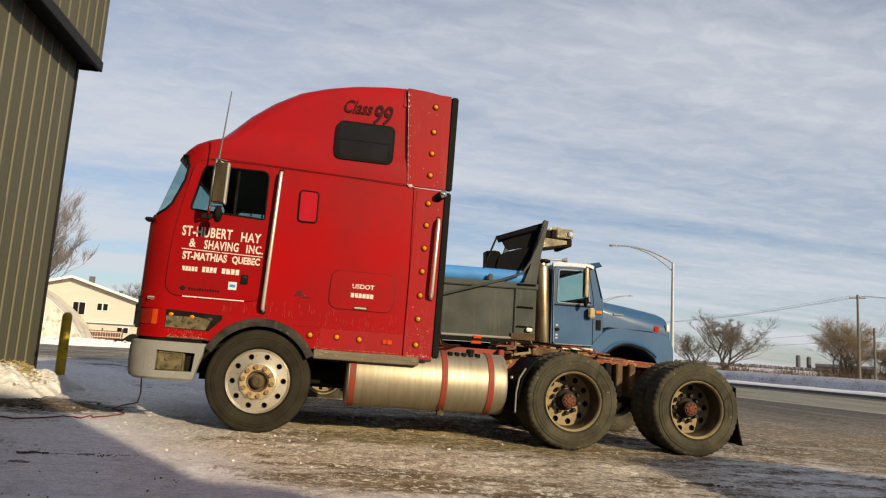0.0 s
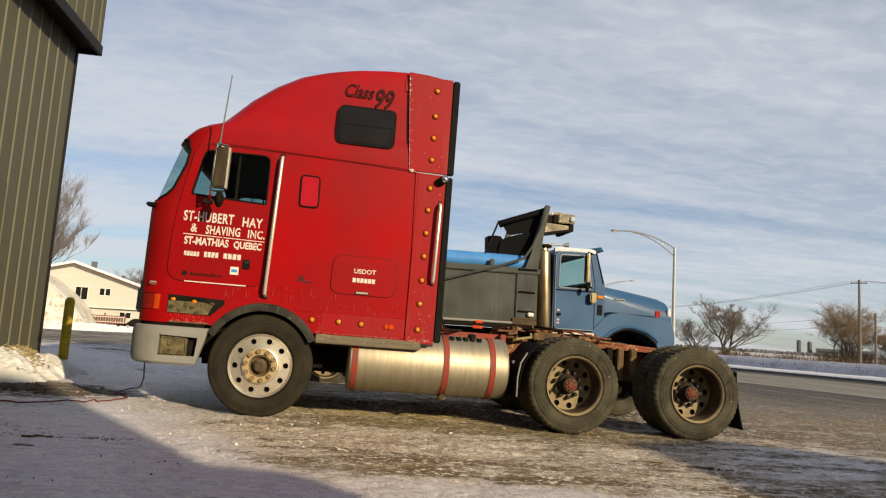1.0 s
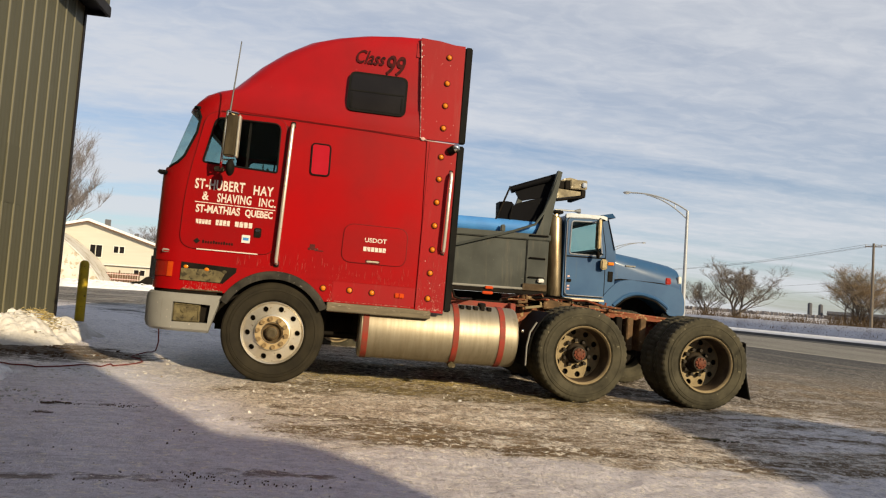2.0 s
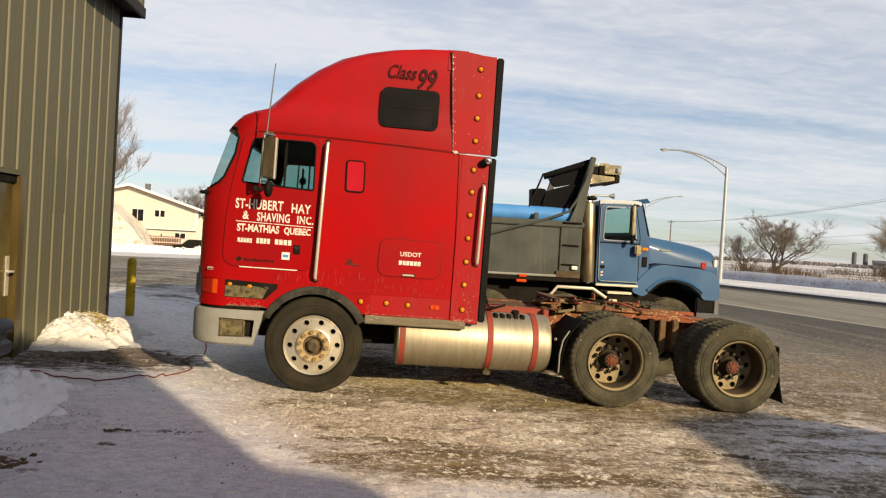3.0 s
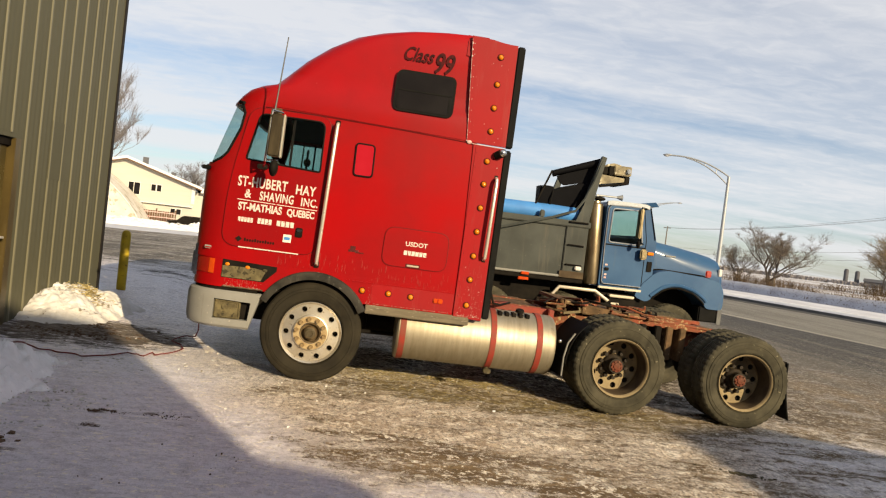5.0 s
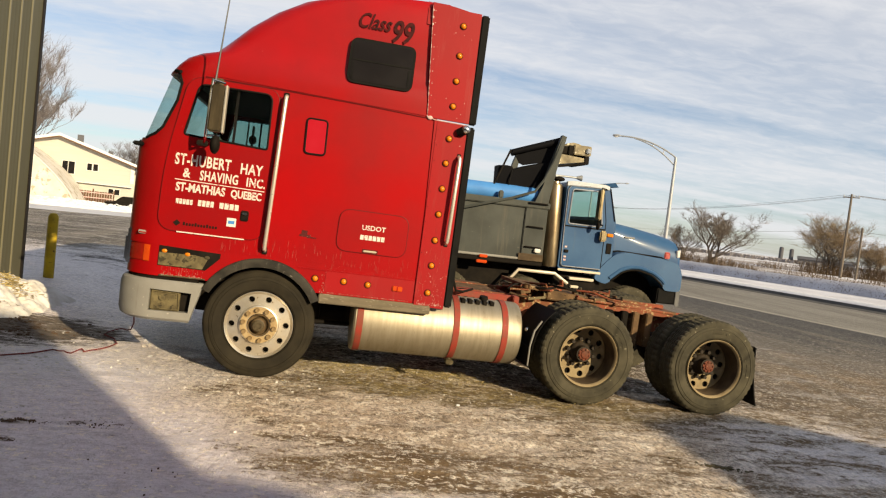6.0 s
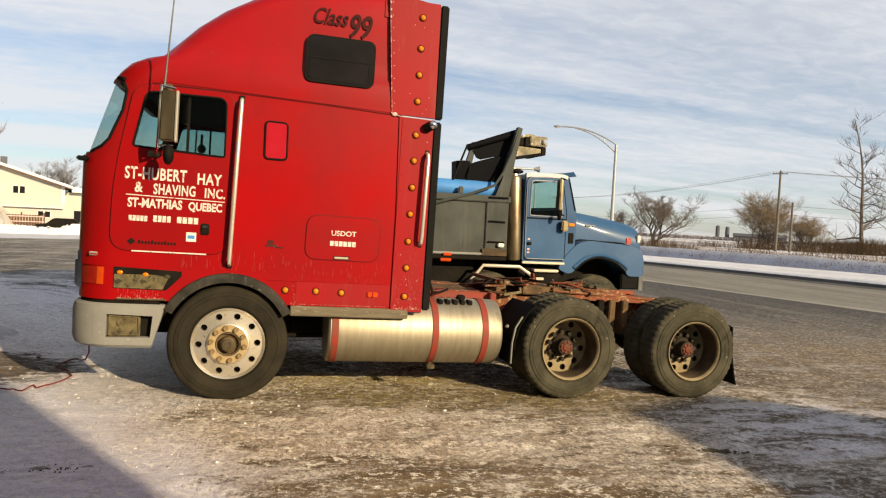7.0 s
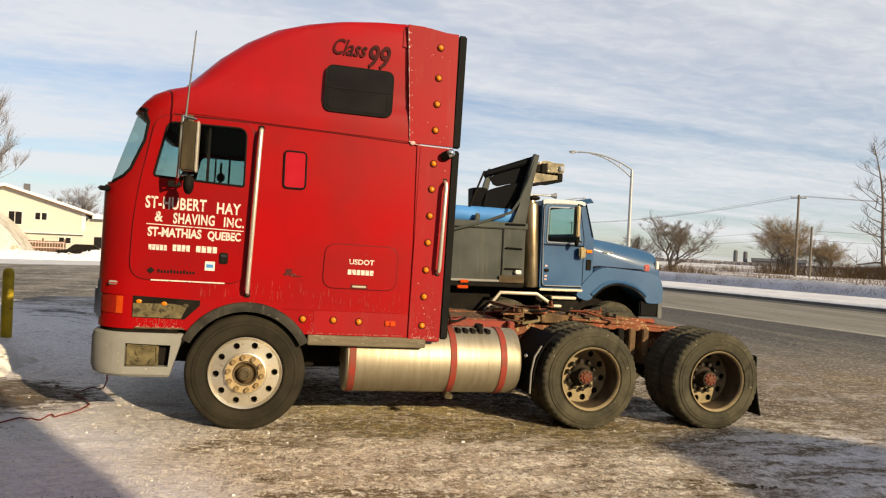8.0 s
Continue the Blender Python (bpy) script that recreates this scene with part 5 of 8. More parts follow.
    # chrome grab bars on standoffs
    for x0, z0, x1, z1, r in ((-0.040, 1.143, -0.012, 2.474, 0.017), (1.522, 1.395, 1.536, 2.185, 0.017)):
        g = bmesh.new()
        tube(g, [(x0, -0.005, z0), (x0, -0.06, z0 + 0.02), (x0, -0.072, z0 + 0.06), (x1, -0.072, z1 - 0.06), (x1, -0.06, z1 - 0.02), (x1, -0.005, z1)], r, 12)
        gb = part("grab_bar", g, BAR_STEEL, TRUCK, "long bright grab bar")
        for xf, zf in ((x0, z0), (x1, z1)):
            part("bar_foot", boxes((xf - 0.022, xf + 0.022, -0.014, 0.002, zf - 0.03, zf + 0.03), bevel=0.005), UNDER, gb)
    # dark gap beside the front grab bar
    part("door_gap", boxes((-0.066, -0.052, -0.004, 0.002, 1.20, 2.46)), SEAM, TRUCK)


build_cab_details()


def build_side_extenders():
    """Faired rear panels with rivets, white sealant and black rubber edges."""
    up = prism(bmesh.new(), [(1.205, 2.492), (1.130, 3.490), (1.325, 3.482), (1.47, 3.462), (1.575, 3.462), (1.585, 2.488)], -0.012, 0.02)
    u = part("upper_extender", up, RED_FADED, TRUCK, "faded red riveted side panel")
    lo = prism(bmesh.new(), [(1.275, 2.478), (1.300, 1.6), (1.300, 0.815), (1.575, 0.805), (1.577, 2.473)], -0.012, 0.02)
    l = part("lower_extender", lo, RED_FADED, TRUCK, "faded red riveted side panel")
    roof = bmesh.new()
    loft(roof, [[(1.10, MID - w, z), (1.57, MID - w2, z - 0.035), (1.57, MID + w2, z - 0.035), (1.10, MID + w, z)] for w, w2, z in ((1.19, 1.19, 3.30), (1.18, 1.185, 3.44), (1.13, 1.15, 3.512))])
    part("roof_extender", roof, RED_FADED, TRUCK)
    fs = boxes((1.12, 1.57, 2.385, 2.41, 2.50, 3.47), (1.28, 1.57, 2.385, 2.41, 0.81, 2.47))
    part("far_extender", fs, RED_FADED, TRUCK)
    back = boxes((1.24, 1.30, 0.03, 2.37, 1.10, 3.44))
    part("sleeper_back", back, RED_FADED, TRUCK)
    seal = bmesh.new()
    rs = random.Random(9)
    for k in range(46):
        z0, z1 = 3.46 - k * 0.0208, 3.46 - k * 0.0208 - rs.uniform(0.016, 0.0208)
        tube(seal, [(1.132 + (3.46 - z) * 0.0775, -0.0125, z) for z in (z0, z1)], 0.0012 + 0.0030 * rs.random() ** 3, 5)
    for zz in (3.36, 3.42, 3.30):
        ball(seal, (1.136 + (3.46 - zz) * 0.0775, -0.012, zz), 0.010, 0.8, 0.4, 1)
    tube(seal, [(1.20, -0.013, 2.50), (1.235, -0.015, 2.488), (1.275, -0.014, 2.478), (1.44, -0.014, 2.474), (1.58, -0.013, 2.470)], 0.0045, 6)
    ball(seal, (1.232, -0.012, 2.490), 0.018, 1.3, 0.4, 1)
    part("sealant_bead", seal, SEALANT, u, "white sealant along the joint")
    riv = ball(bmesh.new(), (0, 0, 0), 0.0042, 1, 0.5, 1, 8)
    riv_me = finish(riv, SEALANT, "rivet", 60)
    rng = random.Random(3)
    for k in range(9):
        z = 3.42 - k * 0.105
        shared("rivet", riv_me, u, pose(1.155 + (3.46 - z) * 0.078, -0.013, z))
    for x, z in ((1.36, 3.26), (1.44, 3.25), (1.50, 2.56), (1.47, 2.52), (1.52, 2.66), (1.35, 2.68)):
        shared("rivet", riv_me, u, pose(x, -0.013, z) @ Matrix.Diagonal((0.9, 1, 0.9, 1)))
    dull_me = finish(ball(bmesh.new(), (0, 0, 0), 0.0042, 1, 0.5, 1, 8), OLD_BADGE, "rivet", 60)
    for k in range(12):
        shared("rivet", dull_me, l, pose(1.318 + rng.uniform(-0.003, 0.003), -0.013, 2.40 - k * 0.138))
    for x, z in ((1.42, 1.09), (1.52, 1.08), (1.43, 1.04), (1.53, 2.28), (1.36, 1.30), (1.34, 0.86), (1.5, 0.835)):
        shared("rivet", riv_me, l, pose(x, -0.013, z) @ Matrix.Diagonal((1.05, 1, 1.2, 1)))
    part("panel_fold", boxes((1.300, 1.312, -0.017, -0.010, 0.83, 2.46), bevel=0.002), RED_FADED, l)
    part("rubber_edge", boxes((1.578, 1.652, -0.018, 0.03, 2.482, 3.458), bevel=0.012), BLACK_TRIM, TRUCK, "black rubber gap seal")
    part("rubber_edge", boxes((1.576, 1.648, -0.018, 0.03, 0.825, 2.462), bevel=0.012), BLACK_TRIM, TRUCK, "black rubber gap seal")
    part("rubber_edge", boxes((1.578, 1.65, 2.37, 2.418, 0.825, 3.458), bevel=0.012), BLACK_TRIM, TRUCK)
    k = bmesh.new()
    rod(k, (1.535, -0.012, 2.41), (1.535, -0.05, 2.415), 0.030)
    ball(k, (1.555, -0.072, 2.425), 0.040, 1, 0.9, 1)
    part("work_lamp", k, CHROME, TRUCK, "small round chrome lamp")
    part("lamp_cup", rod(bmesh.new(), (1.50, -0.02, 2.395), (1.548, -0.062, 2.420), 0.036, 0.042), UNDER, TRUCK)


build_side_extenders()


def build_front():
    # bumper: a wrapped shell with rounded corners and a step pocket
    rings = []
    for z, f, i in ((0.452, -1.17, 0.03), (0.475, -1.20, 0.008), (0.52, -1.213, 0.0), (0.74, -1.216, 0.0), (0.785, -1.205, 0.004), (0.800, -1.19, 0.02)):
        rear = -0.590 + (z - 0.474) * 0.27
        rings.append(plan_ring(z, f, 1.215 - i, 0.30, 0.26, rear))
    body = loft(bmesh.new(), rings)
    pocket = prism(bmesh.new(), [(-0.925, 0.535), (-0.925, 0.718), (-0.592, 0.708), (-0.605, 0.540)], -0.5, 0.10)
    inner = boxes((-0.94, -0.2, 0.06, 2.34, 0.3, 1.0))
    body = carve(body, [pocket, inner])
    b = part("bumper", body, BUMPER, TRUCK, "scuffed grey wrap-round bumper")
    part("step_pocket", boxes((-0.92, -0.685, 0.016, 0.065, 0.535, 0.715), bevel=0.008), DRY_MUD, b, "muddy step pocket")
    # black filler stands for the shade at the pocket's open end
    part("pocket_shade", boxes((-0.70, -0.60, 0.05, 0.075, 0.53, 0.715)), UNDER, b)
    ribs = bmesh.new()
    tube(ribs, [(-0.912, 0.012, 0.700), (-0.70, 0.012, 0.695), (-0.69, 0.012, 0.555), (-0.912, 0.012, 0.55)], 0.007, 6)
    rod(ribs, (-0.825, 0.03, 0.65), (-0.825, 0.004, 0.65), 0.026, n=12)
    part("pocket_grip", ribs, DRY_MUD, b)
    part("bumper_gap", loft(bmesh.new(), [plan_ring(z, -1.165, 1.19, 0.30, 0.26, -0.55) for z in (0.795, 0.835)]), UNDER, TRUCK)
    sill = bmesh.new()
    tube(sill, [(x, -0.004, 0.838) for x in (-0.87, -0.7, -0.5)], 0.006, 6)
    part("sill_bead", sill, MUD, TRUCK)
    # corner lamp: red lens with an orange end
    def lamp_slice(x0, x1, out):
        ring = [plan_ring(z, -1.185 - out, 1.204 + out, 0.30, 0.26, -0.60) for z in (0.945, 1.08)]
        return carve(loft(bmesh.new(), ring), [boxes((-3, x0, -1, 4, 0, 3)), boxes((x1, 3, -1, 4, 0, 3)), boxes((-4, 4, 0.42, 5, -1, 4))])
    cl = part("corner_lamp", lamp_slice(-1.5, -1.016, 0.0), RED_LENS, TRUCK, "wrapped red and amber corner lamp")
    part("amber_end", lamp_slice(-1.013, -0.963, 0.003), ORANGE_LENS, cl)
    part("front_badge", boxes((-1.075, -1.005, 0.022, 0.05, 1.165, 1.195), bevel=0.004), BUMPER, TRUCK, "small pale badge")
    part("badge_print", boxes((-1.068, -1.012, 0.019, 0.024, 1.172, 1.182)), RED_LENS, TRUCK)
    # air intake with mud and three lamps in it
    inl = [(-0.890, 0.920), (-0.890, 1.088), (-0.395, 1.070), (-0.395, 1.03), (-0.505, 0.915)]
    # flat black plate paints the recess's shade round the mud
    rim = prism(bmesh.new(), inl, -0.004, 0.002)
    it = part("intake", rim, UNDER, TRUCK, "intake caked with mud, its recess shade painted black")
    part("intake_mud", prism(bmesh.new(), [(-0.885, 0.925), (-0.885, 1.030), (-0.60, 1.035), (-0.49, 1.02), (-0.53, 0.922)], -0.009, -0.003), DRY_MUD, it)
    for x, z in ((-0.845, 1.045), (-0.66, 1.035), (-0.50, 1.025)):
        part("intake_lamp", ball(bmesh.new(), (x, -0.008, z), 0.022, 1, 0.4, 0.75), AMBER if x < -0.6 else MUD, it, "dirty amber lamp")
    # front grille and headlamps, on the shaded nose
    g = boxes((-1.20, -1.17, 0.45, 1.95, 0.90, 1.75), bevel=0.01)
    gr = part("grille", g, BLACK_TRIM, TRUCK, "black front grille")
    for k in range(8):
        part("grille_bar", boxes((-1.215, -1.195, 0.47, 1.93, 0.94 + k * 0.1, 0.965 + k * 0.1), bevel=0.004), CHROME, gr)
    for yy in (0.16, 1.96):
        part("headlamp", boxes((-1.205, -1.165, yy, yy + 0.28, 0.90, 1.14), bevel=0.02), CHROME, TRUCK, "rectangular headlamp in a chrome rim")
    ed = boxes((-1.178, -1.13, 0.125, 0.155, 0.90, 1.20), bevel=0.010)
    part("headlamp_rim", ed, CHROME, TRUCK)
    nose = bmesh.new()
    tube(nose, [(-1.185, 0.25, 1.93), (-1.19, 0.6, 1.935), (-1.195, 1.2, 1.94), (-1.19, 1.8, 1.935), (-1.185, 2.15, 1.93)], 0.018, 8)
    part("wiper_cowl", nose, BLACK_TRIM, TRUCK, "black cowl below the windshield")
    hook = boxes((-1.205, -1.12, 0.05, 0.16, 1.890, 1.925), bevel=0.01)
    part("cowl_end", hook, BLACK_TRIM, TRUCK)
    visor = bmesh.new()
    tube(visor, [(-0.885, 0.030, 2.54), (-0.935, 0.085, 2.552), (-0.975, 0.25, 2.558), (-0.985, 1.2, 2.562), (-0.975, 2.15, 2.558), (-0.935, 2.315, 2.552)], 0.014, 8)
    part("shield_head", visor, BLACK_TRIM, TRUCK, "black rubber over the windshield")


build_front()


def build_splashes():
    """Dried salt and mud thrown up along the lower body: small flat scabs, thicker towards the wheel."""
    rng = random.Random(77)
    bm = bmesh.new()
    for x0, x1, z0, reach, n, y in ((0.46, 1.28, 0.842, 0.26, 420, -0.0006), (-0.86, -0.52, 0.842, 0.10, 130, -0.0006), (1.30, 1.57, 0.83, 0.5, 130, -0.0126)):
        for _ in range(n):
            x = rng.uniform(x0, x1)
            u = rng.random() ** 3.4
            z = z0 + reach * u
            s = rng.uniform(0.0012, 0.0044) * (1.25 - u)
            k = rng.randint(5, 7)
            a0 = rng.uniform(0, 6.3)
            ring = [(x + s * rng.uniform(0.6, 1.3) * math.cos(a0 + 6.283 * j / k), z + s * rng.uniform(0.7, 1.9) * math.sin(a0 + 6.283 * j / k)) for j in range(k)]
            lo = [bm.verts.new((px, y, pz)) for px, pz in ring]
            hi = [bm.verts.new((x + (px - x) * 0.6, y - 0.0012, z + (pz - z) * 0.6)) for px, pz in ring]
            for j in range(k):
                bm.faces.new((lo[j], lo[(j + 1) % k], hi[(j + 1) % k], hi[j]))
            bm.faces.new(hi)
    tagged(part("salt_splash", bm, SPLASH, TRUCK), "dried salt splashes", kind="stuff")
    runs = bmesh.new()
    for x0, x1, z0, z1, n, y in ((0.46, 1.28, 0.86, 1.16, 150, -0.0008), (-0.40, 0.44, 1.09, 1.24, 50, -0.0008), (-0.86, -0.56, 0.85, 0.915, 24, -0.0008), (1.31, 1.56, 0.86, 1.5, 46, -0.0130)):
        for _ in range(n):
            x, z = rng.uniform(x0, x1), z0 + (z1 - z0) * rng.random() ** 1.5
            h, w = rng.uniform(0.012, 0.075), rng.uniform(0.0010, 0.0026)
            lean = rng.gauss(0, 0.0015)
            edge = [(x - w * 0.3, z + h), (x - w, z + h * 0.4), (x - w * 0.7 + lean, z), (x + w * 0.8 + lean, z + h * 0.04), (x + w, z + h * 0.5), (x + w * 0.3, z + h)]
            lo = [runs.verts.new((px, y, pz)) for px, pz in edge]
            hi = [runs.verts.new((x + (px - x) * 0.5, y - 0.0008, pz)) for px, pz in edge]
            for j in range(6):
                runs.faces.new((lo[j], lo[(j + 1) % 6], hi[(j + 1) % 6], hi[j]))
            runs.faces.new(hi)
    tagged(part("salt_stain", runs, SALT_RUN, TRUCK), "dried salt stain run down the paint", kind="stuff")


build_splashes()


def build_interior():
    c = boxes((-1.0, -0.62, 0.15, 2.25, 1.5, 2.0), bevel=0.05)
    part("dashboard", c, CABIN, TRUCK)
    for y in (0.25, 1.55):
        s = boxes((-0.35, 0.12, y, y + 0.55, 1.35, 1.62), bevel=0.05)
        box(s, 0.06, 0.22, y, y + 0.55, 1.55, 2.06, bevel=0.05)
        box(s, 0.10, 0.20, y + 0.14, y + 0.41, 2.04, 2.22, bevel=0.03)
        part("seat", s, SEAT_FABRIC, TRUCK, "grey cloth cab seat")
    w = bmesh.new()
    tube(w, [(-0.55 + 0.09 * math.cos(a), 0.52 + 0.21 * math.sin(a), 2.02 + 0.10 * math.cos(a + 2.9)) for a in [2 * math.pi * k / 24 for k in range(24)]], 0.014, 6, closed=True)
    rod(w, (-0.7, 0.52, 1.8), (-0.55, 0.52, 2.02), 0.025)
    part("steering_wheel", w, CABIN, TRUCK)
    part("curtain", boxes((0.30, 0.33, 0.06, 2.34, 1.3, 2.9)), CABIN, TRUCK, "dark sleeper curtain")
    part("headliner", boxes((-0.80, 1.2, 0.06, 2.34, 2.50, 2.52)), CABIN, TRUCK)


build_interior()


def build_mirror():
    x = -0.50
    h = boxes((x - 0.080, x + 0.030, -0.29, -0.21, 2.065, 2.44), bevel=0.012)
    m = part("mirror_head", h, MIRROR_BACK, TRUCK, "tall tarnished steel mirror")
    part("mirror_edge", boxes((x + 0.028, x + 0.046, -0.295, -0.215, 2.06, 2.445), bevel=0.006), BAR_STEEL, m)
    arm = bmesh.new()
    tube(arm, [(x - 0.06, 0.0, 2.50), (x - 0.075, -0.10, 2.49), (x - 0.08, -0.25, 2.475), (x - 0.08, -0.27, 2.40), (x - 0.085, -0.27, 2.10), (x - 0.09, -0.25, 2.02), (x - 0.12, -0.10, 1.985), (x - 0.14, 0.0, 1.98)], 0.011, 8)
    tube(arm, [(x - 0.08, -0.25, 2.475), (x + 0.02, -0.25, 2.46)], 0.009, 8)
    tube(arm, [(x - 0.09, -0.25, 2.03), (x + 0.02, -0.25, 2.04)], 0.009, 8)
    part("mirror_bracket", arm, CHROME, m, "bent chrome mirror bracket")
    rm = bmesh.new()
    ball(rm, (x - 0.01, -0.25, 1.965), 0.072, 0.55, 0.9, 1.05, 20)
    part("round_mirror", rm, UNDER, m, "round dark spot mirror")
    part("bracket_foot", boxes((x - 0.10, x - 0.03, -0.03, 0.0, 2.47, 2.53), bevel=0.008), BRONZE, m)
    part("bracket_foot", boxes((x - 0.19, x - 0.10, -0.03, 0.0, 1.955, 2.0), bevel=0.008), BRONZE, m)
    an = bmesh.new()
    tube(an, [(x - 0.062, -0.245, 2.46), (x - 0.056, -0.245, 2.56), (x - 0.026, -0.245, 3.13)], 0.004, 6, radii=[0.010, 0.007, 0.0045])
    part("antenna", an, GALV, TRUCK, "thin whip antenna")
    fm = boxes((x - 0.03, x - 0.005, 2.62, 2.70, 2.065, 2.44), bevel=0.008)
    ball(fm, (x - 0.015, 2.66, 2.27), 0.055, 0.9, 0.5, 1.0)
    part("far_mirror", fm, BRONZE, TRUCK)
    fa = bmesh.new()
    tube(fa, [(x - 0.06, 2.40, 2.50), (x - 0.08, 2.66, 2.475), (x - 0.085, 2.66, 2.02), (x - 0.14, 2.40, 1.98)], 0.011, 6)
    part("mirror_bracket", fa, CHROME, TRUCK)


build_mirror()


def tyre_mesh(name, r, width, rim, lugs, mat, n=144):
    """A tyre round y, its outer face at y = 0: bulged walls, shoulder, and a tread with grooves or lugs."""
    w = width
    prof = [(rim, 0.035), (rim + 0.012, 0.010), (rim + 0.018, 0.004), (rim + 0.022, 0.009), (rim + 0.026, 0.003), (rim + 0.05, 0.0), (rim + 0.085, -0.007), (r - 0.088, -0.007), (r - 0.084, -0.003), (r - 0.080, -0.007), (r - 0.060, -0.003), (r - 0.056, 0.004), (r - 0.045, 0.004), (r - 0.020, 0.012), (r - 0.006, 0.026), (r, 0.045)]
    g = 0.012
    for k in range(1, 5):
        c = 0.045 + (w - 0.09) * k / 5
        prof += [(r, c - 0.010), (r - g, c - 0.006), (r - g, c + 0.006), (r, c + 0.010)]
    prof += [(r, w - 0.045), (r - 0.006, w - 0.026), (r - 0.020, w - 0.012), (r - 0.075, w + 0.006), (rim + 0.05, w - 0.002), (rim, w - 0.035)]
    bm = bmesh.new()
    rows = []
    for i, (rr, a) in enumerate(prof):
        ring = []
        for j in range(n):
            q = rr
            if lugs and rr > r - 0.03 and (j % 3) == 2:
                q = rr - (0.008 if a < 0.10 or a > w - 0.10 else 0.005)
            t = 2 * math.pi * j / n
            ring.append(bm.verts.new((q * math.cos(t), a, q * math.sin(t))))
        rows.append(ring)
    rows.append(rows[0])
    for A, B in zip(rows, rows[1:]):
        for j in range(n):
            bm.faces.new((A[j], A[(j + 1) % n], B[(j + 1) % n], B[j]))
    # raised lettering blocks on the wall of the lugged tyre
    rng = random.Random(5)
    for a0 in (0.5, 2.0, 3.7, 5.2) if lugs else ():
        for k in range(9):
            t = a0 + k * 0.05
            if rng.random() < 0.85:
                rr = r - 0.125
                d = Matrix.Rotation(-t, 4, "Y")
                b0 = box(bmesh.new(), rr, rr + 0.020, -0.0072, 0.0, -0.006, 0.006)
                bmesh.ops.transform(b0, matrix=d, verts=b0.verts)
                tmp = bpy.data.meshes.new("tmp")
                b0.to_mesh(tmp)
                b0.free()
                bm.from_mesh(tmp)
                bpy.data.meshes.remove(tmp)
    return finish(bm, mat, name, 22)


def steer_meshes(r=0.474):
    disc = bmesh.new()
    lathe(disc, [(0.288, 0.008), (0.292, 0.0), (0.288, -0.004), (0.278, 0.004), (0.268, 0.016), (0.20, 0.010), (0.172, 0.006), (0.166, -0.012), (0.160, -0.016), (0.10, -0.016), (0.094, 0.004), (0.094, 0.06), (0.27, 0.06), (0.288, 0.08)], 64, "y")
    holes = []
    for k in range(10):
        a = 2 * math.pi * (k + 0.3) / 10
        holes.append(rod(bmesh.new(), (0.229 * math.cos(a), -0.05, 0.229 * math.sin(a)), (0.229 * math.cos(a), 0.12, 0.229 * math.sin(a)), 0.026, n=16))
    joined = bmesh.new()
    for h in holes:
        tmp = bpy.data.meshes.new("tmp")
        h.to_mesh(tmp)
        h.free()
        joined.from_mesh(tmp)
        bpy.data.meshes.remove(tmp)
    disc = carve(disc, [joined])
    nut = rod(bmesh.new(), (0, 0.0, 0), (0, -0.030, 0), 0.021, 0.018, n=8)
    cap = bmesh.new()
    lathe(cap, [(0.098, 0.05), (0.098, -0.012), (0.093, -0.020), (0.086, -0.018), (0.083, 0.014), (0.066, 0.016), (0.063, -0.030), (0.056, -0.042), (0.040, -0.046), (0.036, -0.038), (0.022, -0.038), (0.018, -0.048), (0.002, -0.050)], 28, "y", closed=False)
    back = rod(bmesh.new(), (0, 0.075, 0), (0, 0.18, 0), 0.285, n=32)
    return (finish(disc, ALU_WHEEL, "wheel", 35), finish(nut, NUT, "lug_nut", 40), finish(cap, HUB_GREASE, "hub", 40), tyre_mesh("tyre", r, 0.27, 0.287, False, STEER_TYRE), finish(back, UNDER, "brake_drum", 40))


def drive_meshes(r=0.474):
    disc = bmesh.new()
    lathe(disc, [(0.285, 0.012), (0.291, 0.0), (0.287, -0.004), (0.276, 0.004), (0.268, 0.02), (0.263, 0.05), (0.259, 0.215), (0.254, 0.230), (0.20, 0.234), (0.10, 0.236), (0.098, 0.246), (0.26, 0.25), (0.285, 0.255)], 64, "y")
    joined = bmesh.new()
    for k in range(10):
        a = 2 * math.pi * (k + 0.1) / 10
        h = rod(bmesh.new(), (0.217 * math.cos(a), 0.15, 0.217 * math.sin(a)), (0.217 * math.cos(a), 0.30, 0.217 * math.sin(a)), 0.030, n=14)
        tmp = bpy.data.meshes.new("tmp")
        h.to_mesh(tmp)
        h.free()
        joined.from_mesh(tmp)
        bpy.data.meshes.remove(tmp)
    disc = carve(disc, [joined])
    nut = rod(bmesh.new(), (0, 0.236, 0), (0, 0.186, 0), 0.023, 0.019, n=6)
    hub = bmesh.new()
    lathe(hub, [(0.108, 0.245), (0.106, 0.218), (0.094, 0.205), (0.080, 0.196), (0.072, 0.188), (0.069, 0.128), (0.074, 0.124), (0.074, 0.112), (0.02, 0.112)], 28, "y", closed=False)
    back = rod(bmesh.new(), (0, 0.265, 0), (0, 0.34, 0), 0.24, n=32)
    return (finish(disc, RIM_STEEL, "wheel", 35), finish(nut, NUT_DARK, "lug_nut", 40), finish(hub, NUT_DARK, "hub", 40), tyre_mesh("tyre", r, 0.255, 0.285, True, TYRE), finish(back, UNDER, "brake_drum", 40))


